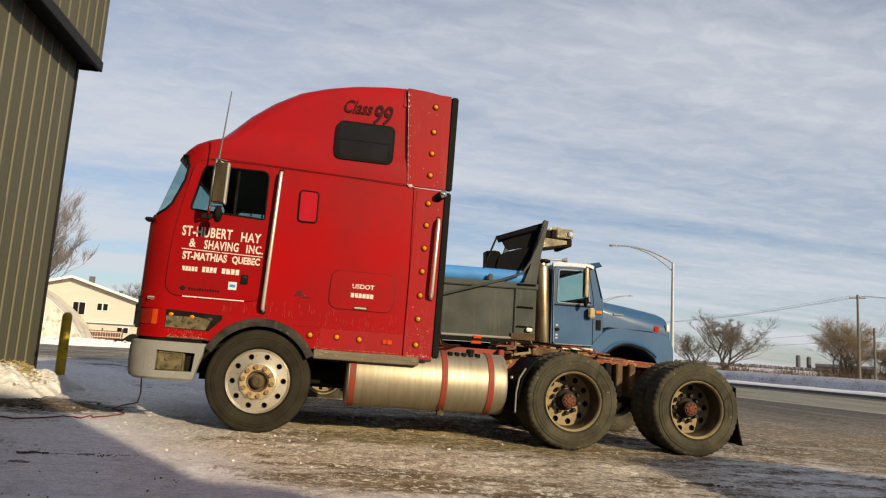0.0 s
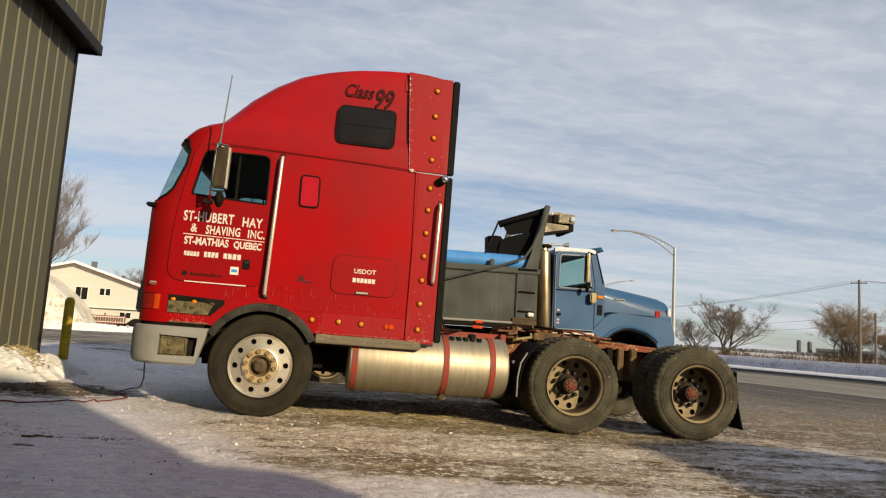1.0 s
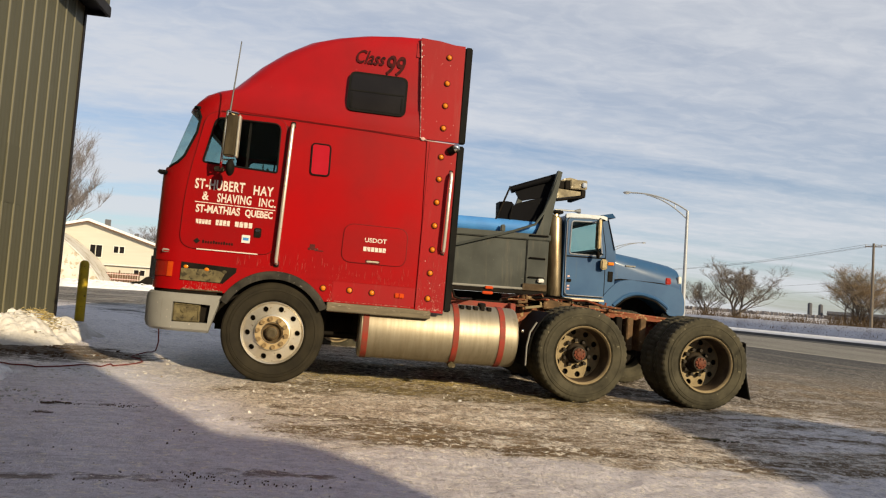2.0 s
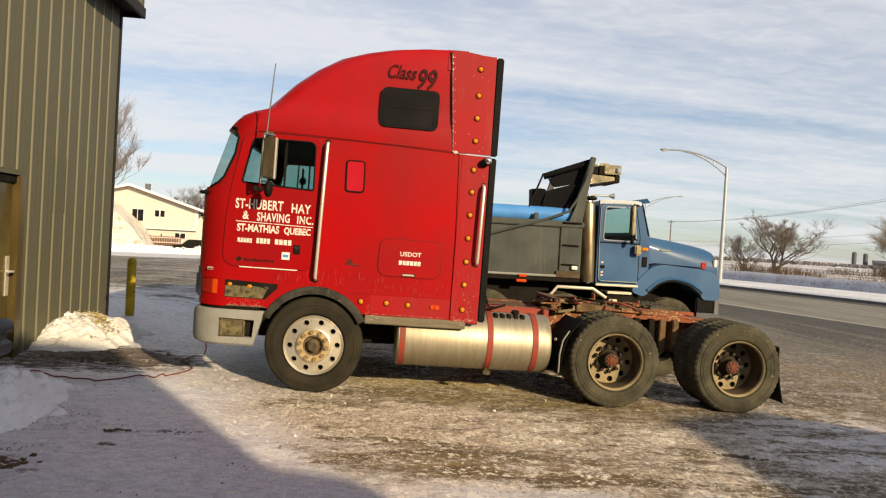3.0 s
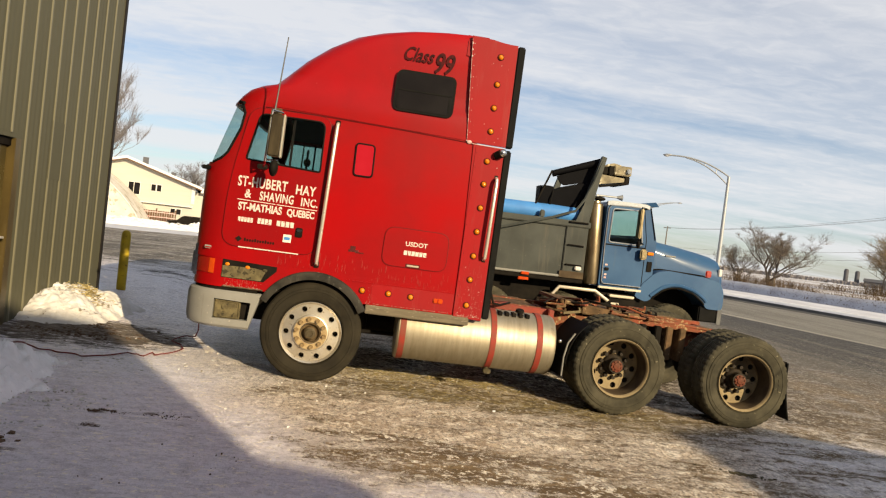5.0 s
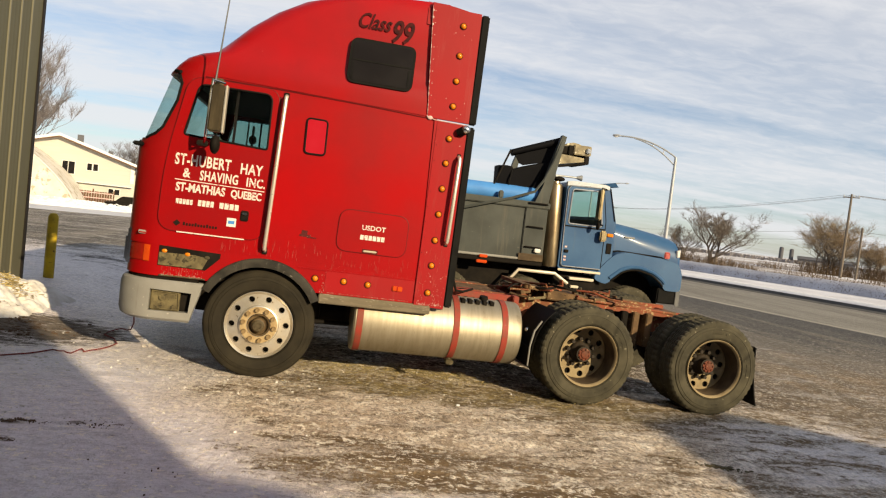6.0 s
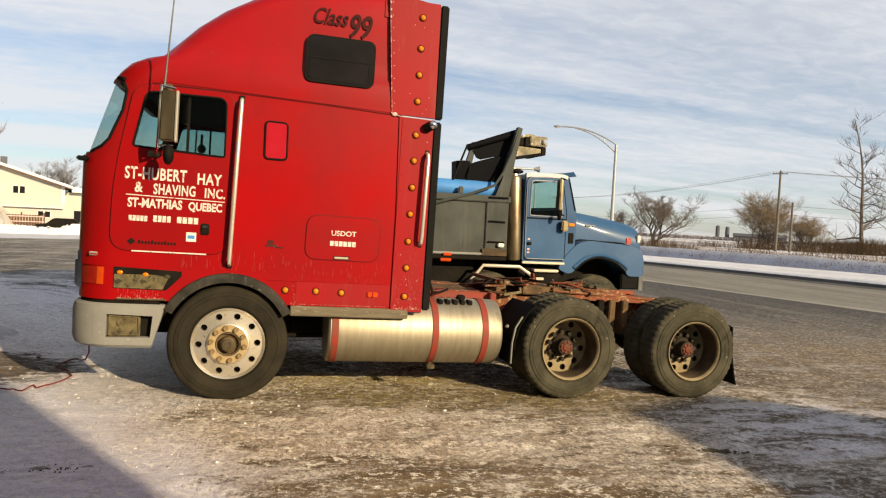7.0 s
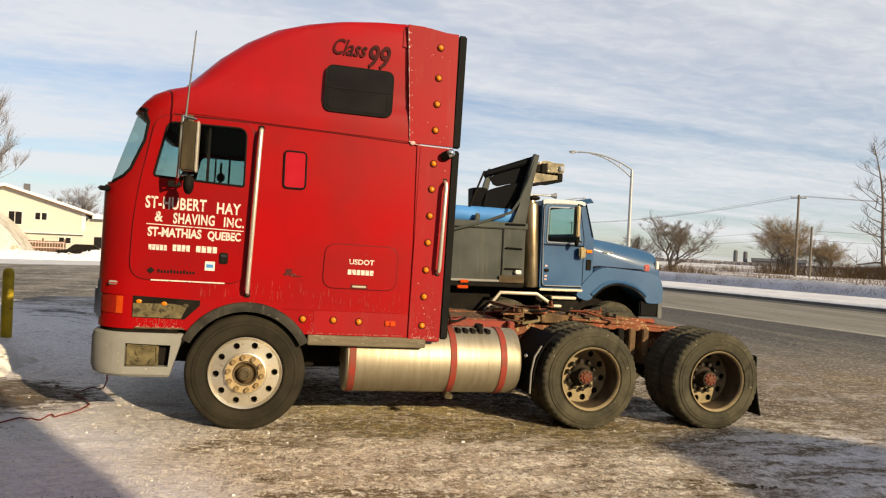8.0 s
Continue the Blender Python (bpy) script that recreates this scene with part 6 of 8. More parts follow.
def axle_cap_mesh():
    """The bolted end of a drive axle."""
    cap = lathe(bmesh.new(), [(0.060, 0.114), (0.060, 0.106), (0.052, 0.102), (0.040, 0.101), (0.034, 0.092), (0.016, 0.088), (0.002, 0.087)], 28, "y", closed=False)
    for k in range(8):
        a = 2 * math.pi * k / 8
        rod(cap, (0.048 * math.cos(a), 0.108, 0.048 * math.sin(a)), (0.048 * math.cos(a), 0.092, 0.048 * math.sin(a)), 0.008, n=6)
    return finish(cap, RUST_HUB, "axle_cap", 40)


def flange_meshes():
    """The stained flat under a steer wheel's nuts, and the pale hub end."""
    ring = lathe(bmesh.new(), [(0.102, -0.014), (0.102, -0.019), (0.156, -0.019), (0.158, -0.014)], 48, "y")
    end = lathe(bmesh.new(), [(0.050, -0.040), (0.050, -0.052), (0.042, -0.060), (0.028, -0.061), (0.024, -0.054), (0.002, -0.054)], 24, "y", closed=False)
    return finish(ring, STAINED_ALU, "wheel_flange", 40), finish(end, BRONZE, "hub_end", 40)


def barrel_mesh():
    """The inside of a deep rim, its shade put into a dark brown."""
    bm = lathe(bmesh.new(), [(0.2665, 0.022), (0.2610, 0.052), (0.2570, 0.214), (0.2600, 0.216), (0.2640, 0.052), (0.2690, 0.021)], 64, "y")
    return finish(bm, RIM_DARK, "rim_barrel", 35)


BARREL, AXLE_CAP = barrel_mesh(), axle_cap_mesh()
FLANGE, HUB_END = flange_meshes()
STEER, DRIVE = steer_meshes(), drive_meshes()


def mount_wheel(parent, meshes, x, y, z, spin, nut_r, flip=False, dual=False):
    m = pose(x, y, z, 0, spin, 180 if flip else 0)
    disc, nut, hub, tyre, drum = meshes
    w = shared("wheel", disc, parent, m, "muddy deep-dished steel wheel" if dual else "polished aluminium disc wheel with round holes")
    shared("tyre", tyre, w, Matrix())
    shared("hub", hub, w, Matrix(), "greasy dark axle hub" if dual else "greasy hub cap")
    shared("brake_drum", drum, w, Matrix())
    for k in range(10):
        a = 2 * math.pi * k / 10
        shared("lug_nut", nut, w, Matrix.Translation((nut_r * math.cos(a), -0.016 if not dual else 0.0, nut_r * math.sin(a))))
    if dual:
        shared("rim_barrel", BARREL, w, Matrix(), "inside of the deep rim, darkened for its shade")
        shared("axle_cap", AXLE_CAP, w, Matrix(), "chipped rusty red axle cap")
        shared("inner_tyre", tyre, w, Matrix.Translation((0, 0.31, 0)))
    elif meshes is STEER:
        shared("wheel_flange", FLANGE, w, Matrix(), "rust-stained flange")
        shared("hub_end", HUB_END, w, Matrix(), "worn pale hub end")
    return w


WZ = 0.514
mount_wheel(TRUCK, STEER, -0.015, 0.005, WZ - 0.016, 8, 0.132)
mount_wheel(TRUCK, STEER, -0.015, 2.395, WZ, 20, 0.132, flip=True)
for i, wx in enumerate((3.022, 4.342)):
    mount_wheel(TRUCK, DRIVE, wx, -0.045, WZ - 0.002, 12 + 25 * i, 0.133, dual=True)
    mount_wheel(TRUCK, DRIVE, wx, 2.445, WZ - 0.002, 40, 0.139, flip=True, dual=True)


def build_chassis():
    for y in (0.78, 1.56):
        r = boxes((-0.9, 4.62, y, y + 0.07, 0.70, 0.935), bevel=0.008)
        part("frame_rail", r, FRAME_RED, TRUCK, "worn red chassis rail")
    for x in (0.35, 1.75, 2.45, 3.65, 4.50):
        part("cross_member", boxes((x, x + 0.08, 0.80, 1.62, 0.72, 0.90), bevel=0.01), FRAME_RED, TRUCK)
    for x in (3.055, 4.375):
        ax = rod(bmesh.new(), (x, 0.2, 0.48), (x, 2.2, 0.48), 0.07)
        ball(ax, (x, 1.2, 0.48), 0.20, 1, 1.2, 1)
        part("axle", ax, UNDER, TRUCK)
    fa = rod(bmesh.new(), (-0.015, 0.25, 0.42), (-0.015, 2.15, 0.42), 0.055)
    part("axle", fa, UNDER, TRUCK)
    eng = boxes((-0.75, 0.95, 0.86, 1.54, 0.42, 1.08), bevel=0.06)
    rod(eng, (0.95, 1.2, 0.62), (2.8, 1.2, 0.52), 0.06)
    part("engine_and_driveline", eng, UNDER, TRUCK)
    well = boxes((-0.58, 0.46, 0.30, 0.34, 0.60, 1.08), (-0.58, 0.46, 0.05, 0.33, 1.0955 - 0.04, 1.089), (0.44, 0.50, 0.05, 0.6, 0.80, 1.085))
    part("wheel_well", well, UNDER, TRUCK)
    # arch rubber on both sides
    for y0 in (-0.035, 2.385):
        bm = bmesh.new()
        rings = []
        for a in range(152, 27, -4):
            t = radians(a)
            c, s = math.cos(t), math.sin(t)
            q = ARCH_R + 0.012
            ell = 1.0
            sec = [(q - 0.018, 0.0), (q - 0.018, 0.05), (q + 0.040, 0.05), (q + 0.058, 0.036), (q + 0.052, 0.010), (q + 0.020, -0.004)]
            rings.append([(ARCH_X + k * c * 0.97, y0 + d, ARCH_Z + k * s * ell) for k, d in sec])
        loft(bm, rings)
        part("arch_rubber", bm, ARCH_RUBBER, TRUCK, "dusty black wheel-arch rubber")
    part("sill_board", boxes((0.462, 1.458, -0.014, 0.06, 0.744, 0.828), bevel=0.006), BOARD, TRUCK, "weathered sill strip")
    part("sill_stay", boxes((0.47, 1.30, 0.06, 2.34, 0.76, 0.83)), UNDER, TRUCK)
    # fuel tank with its straps, cap and bracket
    for cy, near in ((0.325, True), (2.075, False)):
        t = bmesh.new()
        R = 0.300
        lathe(t, [(0.002, 0.788), (R - 0.05, 0.788), (R - 0.015, 0.794), (R, 0.81), (R, 2.345), (R - 0.012, 2.365), (R - 0.05, 2.378), (0.002, 2.380)], 56, "x", (0, cy, 0.605), closed=False)
        tank = part("fuel_tank", t, ALU, TRUCK, "brushed aluminium fuel tank under the cab")
        for sx in (0.850, 1.735, 2.200):
            s = lathe(bmesh.new(), [(R - 0.002, sx - 0.028), (R + 0.007, sx - 0.028), (R + 0.007, sx + 0.028), (R - 0.002, sx + 0.028)], 56, "x", (0, cy, 0.605))
            part("tank_strap", s, STRAP_RED, tank, "red steel strap")
        if near:
            cap = rod(bmesh.new(), (2.02, cy - 0.03, 0.605 + R - 0.02), (2.02, cy - 0.04, 0.605 + R + 0.028), 0.045, 0.04)
            part("filler_cap", cap, UNDER, tank, "dark filler cap")
            tread = bmesh.new()
            for k in range(5):
                box(tread, 1.78 + k * 0.07, 1.82 + k * 0.07, cy - 0.16, cy + 0.1, 0.605 + R - 0.045, 0.605 + R - 0.004, bevel=0.004)
            part("tank_step", tread, UNDER, tank, "grooved step on the tank")
            rod_end = rod(bmesh.new(), (1.735, 0.20, 0.32), (1.735, 0.16, 0.285), 0.02)
            box(rod_end, 1.70, 1.77, 0.12, 0.22, 0.28, 0.32, bevel=0.006)
            part("strap_bolt", rod_end, MUD, tank)
    # red step rail and hoses behind the cab
    part("deck_plate", boxes((1.66, 2.36, 0.52, 1.9, 0.89, 0.925), bevel=0.008), FRAME_BROWN, TRUCK)
    deck = boxes((1.66, 2.40, 0.44, 0.50, 0.875, 0.955), (2.34, 2.40, 0.36, 0.5, 0.84, 0.96), bevel=0.008)
    part("deck_step", deck, STRAP_RED, TRUCK, "worn red deck behind the cab")
    # quarter guards before the drive wheels, and the rear flap
    q = bmesh.new()
    rings = []
    for t in range(7):
        a = radians(180 - t * 8)
        q0, q1 = 0.555, 0.562
        rings.append([(3.02 + q0 * math.cos(a), -0.03, 0.49 + q0 * math.sin(a)), (3.02 + q1 * math.cos(a), -0.03, 0.49 + q1 * math.sin(a)), (3.02 + q1 * math.cos(a), 0.56, 0.49 + q1 * math.sin(a)), (3.02 + q0 * math.cos(a), 0.56, 0.49 + q0 * math.sin(a))])
    loft(q, rings)
    box(q, 2.435, 2.447, -0.01, 0.56, 0.36, 0.54)
    part("quarter_guard", q, BLACK_TRIM, TRUCK, "bent black rubber wheel guard")
    part("guard_edge", tube(bmesh.new(), [(2.44, -0.02, 0.37), (2.435, -0.035, 0.56), (2.46, -0.035, 0.70), (2.52, -0.035, 0.80)], 0.009, 6), BUMPER, TRUCK)
    part("guard_bolt", ball(bmesh.new(), (2.40, 0.02, 0.70), 0.018), CHROME, TRUCK)
    fl = bmesh.new()
    rings = []
    for t in range(7):
        z = 0.76 - t * 0.097
        x = 4.775 + 0.022 * t * t / 9
        rings.append([(x, -0.02, z), (x + 0.012, -0.02, z), (x + 0.012, 0.54, z), (x, 0.54, z)])
    loft(fl, rings)
    part("mud_flap", fl, BLACK_TRIM, TRUCK, "black rubber mud flap behind the last axle")
    bar = rod(bmesh.new(), (4.77, 0.0, 0.75), (4.60, 0.85, 0.80), 0.02)
    part("flap_hanger", bar, UNDER, TRUCK)
    # fifth wheel, ramps and the clutter on the rear frame
    fw = rounded([(2.55, 0.72), (2.55, 1.68), (3.15, 1.68), (3.55, 1.45), (3.25, 1.22), (3.25, 1.18), (3.55, 0.95), (3.15, 0.72)], 0.06)
    plate = prism(bmesh.new(), fw, 0.985, 1.02, plane="xy")
    bmesh.ops.rotate(plate, cent=(3.0, 1.2, 1.0), matrix=Matrix.Rotation(radians(5), 3, "Y"), verts=plate.verts)
    f = part("fifth_wheel", plate, FRAME_BROWN, TRUCK, "greasy brown fifth-wheel plate")
    for y in (0.70, 1.64):
        part("plate_bracket", boxes((2.8, 3.1, y, y + 0.06, 0.93, 1.0), bevel=0.01), FRAME_BROWN, f)
    for y in (0.66, 1.52):
        rp = prism(bmesh.new(), [(3.15, 0.94), (3.20, 0.965), (3.55, 0.965), (4.36, 0.905), (4.36, 0.885), (3.2, 0.90)], y, y + 0.22)
        part("loading_ramp", rp, FRAME_RED, TRUCK, "red loading ramp rail with dirt")
        part("ramp_dirt", boxes((3.60, 4.30, y + 0.06, y + 0.2, 0.915, 0.945), bevel=0.004), FRAME_BROWN, TRUCK)
    for x in (3.055, 4.375):
        sp = bmesh.new()
        for k in range(4):
            box(sp, x - 0.42 + 0.04 * k, x + 0.42 - 0.04 * k, 0.60, 0.70, 0.55 + 0.035 * k, 0.58 + 0.035 * k)
        part("leaf_spring", sp, UNDER, TRUCK)
    for x in (3.45, 3.62, 3.75, 3.9):
        part("suspension_hanger", boxes((x, x + 0.07, 0.60, 0.80, 0.55, 0.91), bevel=0.008), FRAME_BROWN if x > 3.7 else UNDER, TRUCK)
    # bent brackets, chains and caked dirt among the rails
    rb = random.Random(31)
    for k in range(26):
        x, y = rb.uniform(2.50, 3.75), rb.uniform(0.60, 1.7)
        l, w, h, a = rb.uniform(0.05, 0.20), rb.uniform(0.015, 0.05), rb.uniform(0.01, 0.05), rb.uniform(-0.5, 0.5)
        bm = boxes((-l, l, -w, w, 0, h), (l - 0.02, l, -w, w, h - 0.004, h + rb.uniform(0.02, 0.06)), bevel=0.003)
        bmesh.ops.rotate(bm, cent=(0, 0, 0), matrix=Matrix.Rotation(a, 3, "Z") @ Matrix.Rotation(rb.uniform(-0.25, 0.25), 3, "Y"), verts=bm.verts)
        bmesh.ops.translate(bm, vec=(x, y, 0.925 + rb.uniform(0, 0.06)), verts=bm.verts)
        part("bracket", bm, (FRAME_BROWN, UNDER, FRAME_BROWN, FRAME_RED, BRONZE)[k % 5], TRUCK)
    for y0, y1 in ((0.62, 0.70), (0.90, 0.84)):
        part("ramp_rail", rod(bmesh.new(), (3.10, y0, 0.985), (4.25, y1, 0.93), 0.014, 0.014, 8), FRAME_RED, TRUCK, "thin worn red rail")
    part("red_crossbar", boxes((3.52, 3.56, 0.6, 1.7, 0.955, 0.985), bevel=0.006), FRAME_RED, TRUCK)
    rng = random.Random(8)
    for k in range(7):
        h = bmesh.new()
        x0, x1 = 2.35 + rng.random() * 0.2, 3.0 + rng.random() * 0.7
        pts = [(x0 + (x1 - x0) * i / 7, 0.62 + 0.6 * rng.random(), 0.97 + 0.09 * rng.random() * math.sin(math.pi * i / 7) + 0.03) for i in range(8)]
        tube(h, pts, 0.011, 6)
        part("air_hose", h, UNDER if k % 3 else FRAME_RED, TRUCK)
    for k in range(4):
        h = bmesh.new()
        tube(h, [(1.66, 0.10 + 0.1 * k, 1.08 + 0.05 * k), (1.70, 0.12 + 0.1 * k, 0.98), (1.80, 0.25 + 0.1 * k, 0.96), (1.95, 0.5, 0.97)], 0.012, 6)
        part("air_hose", h, STRAP_RED if k % 2 else UNDER, TRUCK)
    air = rod(bmesh.new(), (0.50, 0.62, 0.58), (0.74, 0.62, 0.58), 0.10)
    part("air_reservoir", air, UNDER, TRUCK)
    st = rod(bmesh.new(), (0.42, 0.45, 0.50), (0.80, 0.50, 0.50), 0.022)
    part("steering_link", st, UNDER, TRUCK)


build_chassis()

# ---- the blue dump truck parked behind, its nose towards the road ----
DUMP = thing("dump_truck", pose(4.6, 5.35, -0.13), "blue dump truck with a grey steel box parked behind", "truck")
DY0, DY1, DM = 4.20, 6.50, 5.35


def dpart(name, bm, mat, parent=None, label="", smooth=32.0):
    return part(name, bm, mat, parent or DUMP, label, in_world=True, smooth=smooth)


def build_dump_cab():
    # hood: narrow at the nose, lofted along x
    rings = []
    for x, w, top, base, r in ((5.02, 0.86, 1.86, 1.12, 0.16), (5.25, 0.86, 1.825, 1.12, 0.22), (5.7, 0.87, 1.775, 1.10, 0.30), (6.08, 0.90, 1.715, 1.05, 0.34), (6.30, 0.93, 1.670, 0.90, 0.34), (6.40, 0.94, 1.62, 0.86, 0.30), (6.44, 0.92, 1.52, 0.86, 0.24)):
        ring = [(x, DM - w, base)]
        for j in range(7):
            a = math.pi / 2 * j / 6
            ring.append((x, DM - w + r * (1 - math.cos(a)), top - r + r * math.sin(a)))
        for j in range(7):
            a = math.pi / 2 * (1 - j / 6)
            ring.append((x, DM + w - r * (1 - math.cos(a)), top - r + r * math.sin(a)))
        ring.append((x, DM + w, base))
        rings.append(ring)
    hood = dpart("hood", loft(bmesh.new(), rings), BLUE, None, "sloping blue hood")
    dpart("hood_badge", boxes((5.42, 5.60, DM - 0.883, DM - 0.855, 1.590, 1.612), bevel=0.004), BUMPER, hood)
    dpart("hood_vent", boxes((5.0, 5.085, DY0 + 0.005, DY0 + 0.03, 1.30, 1.47), bevel=0.006), UNDER, hood)
    dpart("side_marker", boxes((4.985, 5.09, DY0 - 0.005, DY0 + 0.03, 1.575, 1.625), bevel=0.006), AMBER, hood, "amber side lamp")
    # fenders over the front wheels
    for s in (-1, 1):
        y_out, y_in = DM + s * 1.146, DM + s * 0.68
        outer = [(4.84, 0.88), (4.90, 1.01), (5.01, 1.15), (5.17, 1.31), (5.38, 1.360), (6.05, 1.315), (6.30, 1.26), (6.385, 1.10), (6.39, 0.80)]
        inner = [(6.10, 0.80), (6.04, 0.90), (5.87, 1.025), (5.62, 1.095), (5.45, 1.085), (5.32, 1.035), (5.18, 0.915), (5.06, 0.80)]
        bm = prism(bmesh.new(), rounded(outer + inner, 0.08, 4), y_out, y_in)
        bmesh.ops.bevel(bm, geom=[e for e in bm.edges if all(abs(v.co.y - y_out) < 1e-4 for v in e.verts) and max(v.co.z for v in e.verts) > 0.9], offset=0.085, segments=4, affect="EDGES", clamp_overlap=True)
        f = dpart("fender", bm, BLUE, None, "rounded blue front fender")
        lip = bmesh.new()
        tube(lip, [(x, y_out + s * 0.002, z) for x, z in rounded([(6.09, 0.82), (6.03, 0.905), (5.86, 1.025), (5.62, 1.09), (5.45, 1.08), (5.32, 1.03), (5.18, 0.91), (5.07, 0.81)], 0.05, 3)[4:-4]], 0.016, 6)
        dpart("fender_lip", lip, UNDER, f, "dark arch lip")
        fl = bmesh.new()
        tube(fl, [(x, y_out - s * 0.004, z + 0.035) for x, z in rounded([(6.13, 0.82), (6.06, 0.92), (5.88, 1.035), (5.62, 1.10), (5.44, 1.092), (5.30, 1.04), (5.15, 0.915), (5.03, 0.80)], 0.05, 3)[4:-4]], 0.030, 8)
        dpart("fender_flare", fl, BLUE, f)
        # black tube paints the band of shading between hood and fender
        dpart("crease_shade", tube(bmesh.new(), [(5.02, DM + s * 0.90, 1.20), (5.16, DM + s * 0.905, 1.335), (5.32, DM + s * 0.91, 1.362), (6.08, DM + s * 0.94, 1.335), (6.30, DM + s * 0.965, 1.26)], 0.012, 6), UNDER, f)
        dpart("turn_lamp", boxes((6.02, 6.12, y_out - 0.02 if s < 0 else y_out - 0.01, y_out + 0.01 if s < 0 else y_out + 0.02, 1.325, 1.435), bevel=0.012), RED_LENS, f, "red-orange turn lamp")
        dpart("headlamp", boxes((6.42, 6.455, DM + s * 0.80 - 0.12, DM + s * 0.80 + 0.12, 1.02, 1.20), bevel=0.02), CHROME, f)
    dpart("hood_end_lamp", boxes((6.36, 6.42, DM - 0.955, DM - 0.90, 1.36, 1.48), bevel=0.01), HOUSE_TRIM, hood)
    dpart("grille", boxes((6.425, 6.46, DM - 0.5, DM + 0.5, 0.9, 1.42), bevel=0.02), UNDER)
    dpart("bumper", boxes((6.00, 6.40, DY0 + 0.03, DY0 + 0.30, 0.58, 0.835), (6.00, 6.40, DY1 - 0.30, DY1 - 0.03, 0.58, 0.835), (6.33, 6.40, DY0 + 0.31, DY1 - 0.31, 0.56, 0.835), bevel=0.02), BLACK_TRIM, None, "dark steel bumper")
    dpart("bumper_edge", boxes((6.315, 6.392, DY0 + 0.012, DY0 + 0.028, 0.56, 0.82), bevel=0.005), GALV, None, "grey bumper end plate")
    dpart("inner_arch", boxes((4.95, 6.25, DM - 0.66, DM + 0.66, 0.45, 1.10)), UNDER)
    # cab
    side = [(4.22, 0.99), (4.22, 2.30), (4.27, 2.38), (4.86, 2.40), (4.96, 2.36), (5.12, 1.80), (5.12, 1.10), (4.95, 0.99)]
    win = rounded([(4.305, 1.715), (4.32, 2.265), (4.805, 2.275), (4.875, 1.715)], 0.05)
    shell = prism(bmesh.new(), rounded(side, 0.05), DY0 + 0.02, DY1 - 0.02)
    inner = prism(bmesh.new(), [(4.27, 1.1), (4.27, 2.33), (4.90, 2.35), (5.06, 1.80), (5.06, 1.1)], DY0 + 0.06, DY1 - 0.06)
    cutw = prism(bmesh.new(), win, DY0 - 0.3, DY1 + 0.3)
    cutf = boxes((4.90, 5.6, DY0 + 0.12, DY1 - 0.12, 1.88, 2.32))
    cutb = boxes((4.0, 4.40, DM - 0.5, DM + 0.5, 1.85, 2.25))
    cab = dpart("cab", carve(shell, [inner, cutw, cutf, cutb]), BLUE, None, "blue steel cab")
    for y in (DY0 + 0.035, DY1 - 0.04):
        g = dpart("side_glass", prism(bmesh.new(), win, y, y + 0.005), CLEAR_GLASS, cab)
        g.visible_shadow = False
    ws = bmesh.new()
    loft(ws, [[(4.955, DY0 + 0.1, 2.33), (4.965, DY0 + 0.1, 2.33), (4.965, DY1 - 0.1, 2.33), (4.955, DY1 - 0.1, 2.33)], [(5.09, DY0 + 0.1, 1.86), (5.10, DY0 + 0.1, 1.86), (5.10, DY1 - 0.1, 1.86), (5.09, DY1 - 0.1, 1.86)]])
    w = dpart("windshield", ws, CLEAR_GLASS, cab)
    w.visible_shadow = False
    edge = rounded([(4.255, 1.02), (4.255, 2.29), (4.30, 2.33), (4.84, 2.34), (4.94, 1.80), (4.94, 1.02)], 0.04)
    door = dpart("door", prism(bmesh.new(), edge, DY0 + 0.008, DY0 + 0.022, [win[::-1]]), BLUE, cab)
    dpart("door_seam", tube(bmesh.new(), [(x, DY0 + 0.010, z) for x, z in edge], 0.007, 6, True), UNDER, door)
    dpart("window_frame", tube(bmesh.new(), [(x, DY0 + 0.006, z) for x, z in win], 0.012, 6, True), TRIM_SILVER, door, "silver window frame")
    dpart("door_edge_trim", tube(bmesh.new(), [(4.93, DY0 + 0.004, 1.035), (4.30, DY0 + 0.004, 1.035), (4.262, DY0 + 0.004, 1.07), (4.245, DY0 + 0.004, 1.7), (4.245, DY0 + 0.004, 2.26), (4.29, DY0 + 0.004, 2.315), (4.82, DY0 + 0.004, 2.33)], 0.008, 6), TRIM_SILVER, door, "silver door edge trim")
    dpart("belt_trim", boxes((4.26, 4.93, DY0 - 0.002, DY0 + 0.012, 1.668, 1.688)), BLACK_TRIM, door)
    dpart("door_handle", boxes((4.29, 4.36, DY0 - 0.016, DY0 + 0.01, 1.25, 1.30), bevel=0.008), UNDER, door)
    for z in (1.12, 1.17, 1.33):
        dpart("door_decal", boxes((4.295, 4.335, DY0 + 0.003, DY0 + 0.009, z, z + 0.028)), SEALANT, door)
    dpart("sill_trim", boxes((4.22, 4.95, DY0 - 0.005, DY0 + 0.03, 0.955, 0.99), bevel=0.006), PALE_TUBE, cab, "bright sill strip")
    dpart("roof_visor", loft(bmesh.new(), [[(4.84, DY0 + 0.08, 2.41), (5.04, DY0 + 0.05, 2.45), (5.10, DY0 + 0.05, 2.38), (4.94, DY0 + 0.08, 2.37)], [(4.84, DY1 - 0.08, 2.41), (5.04, DY1 - 0.05, 2.45), (5.10, DY1 - 0.05, 2.38), (4.94, DY1 - 0.08, 2.37)]]), BLUE, cab, "blue sun visor over the windshield")
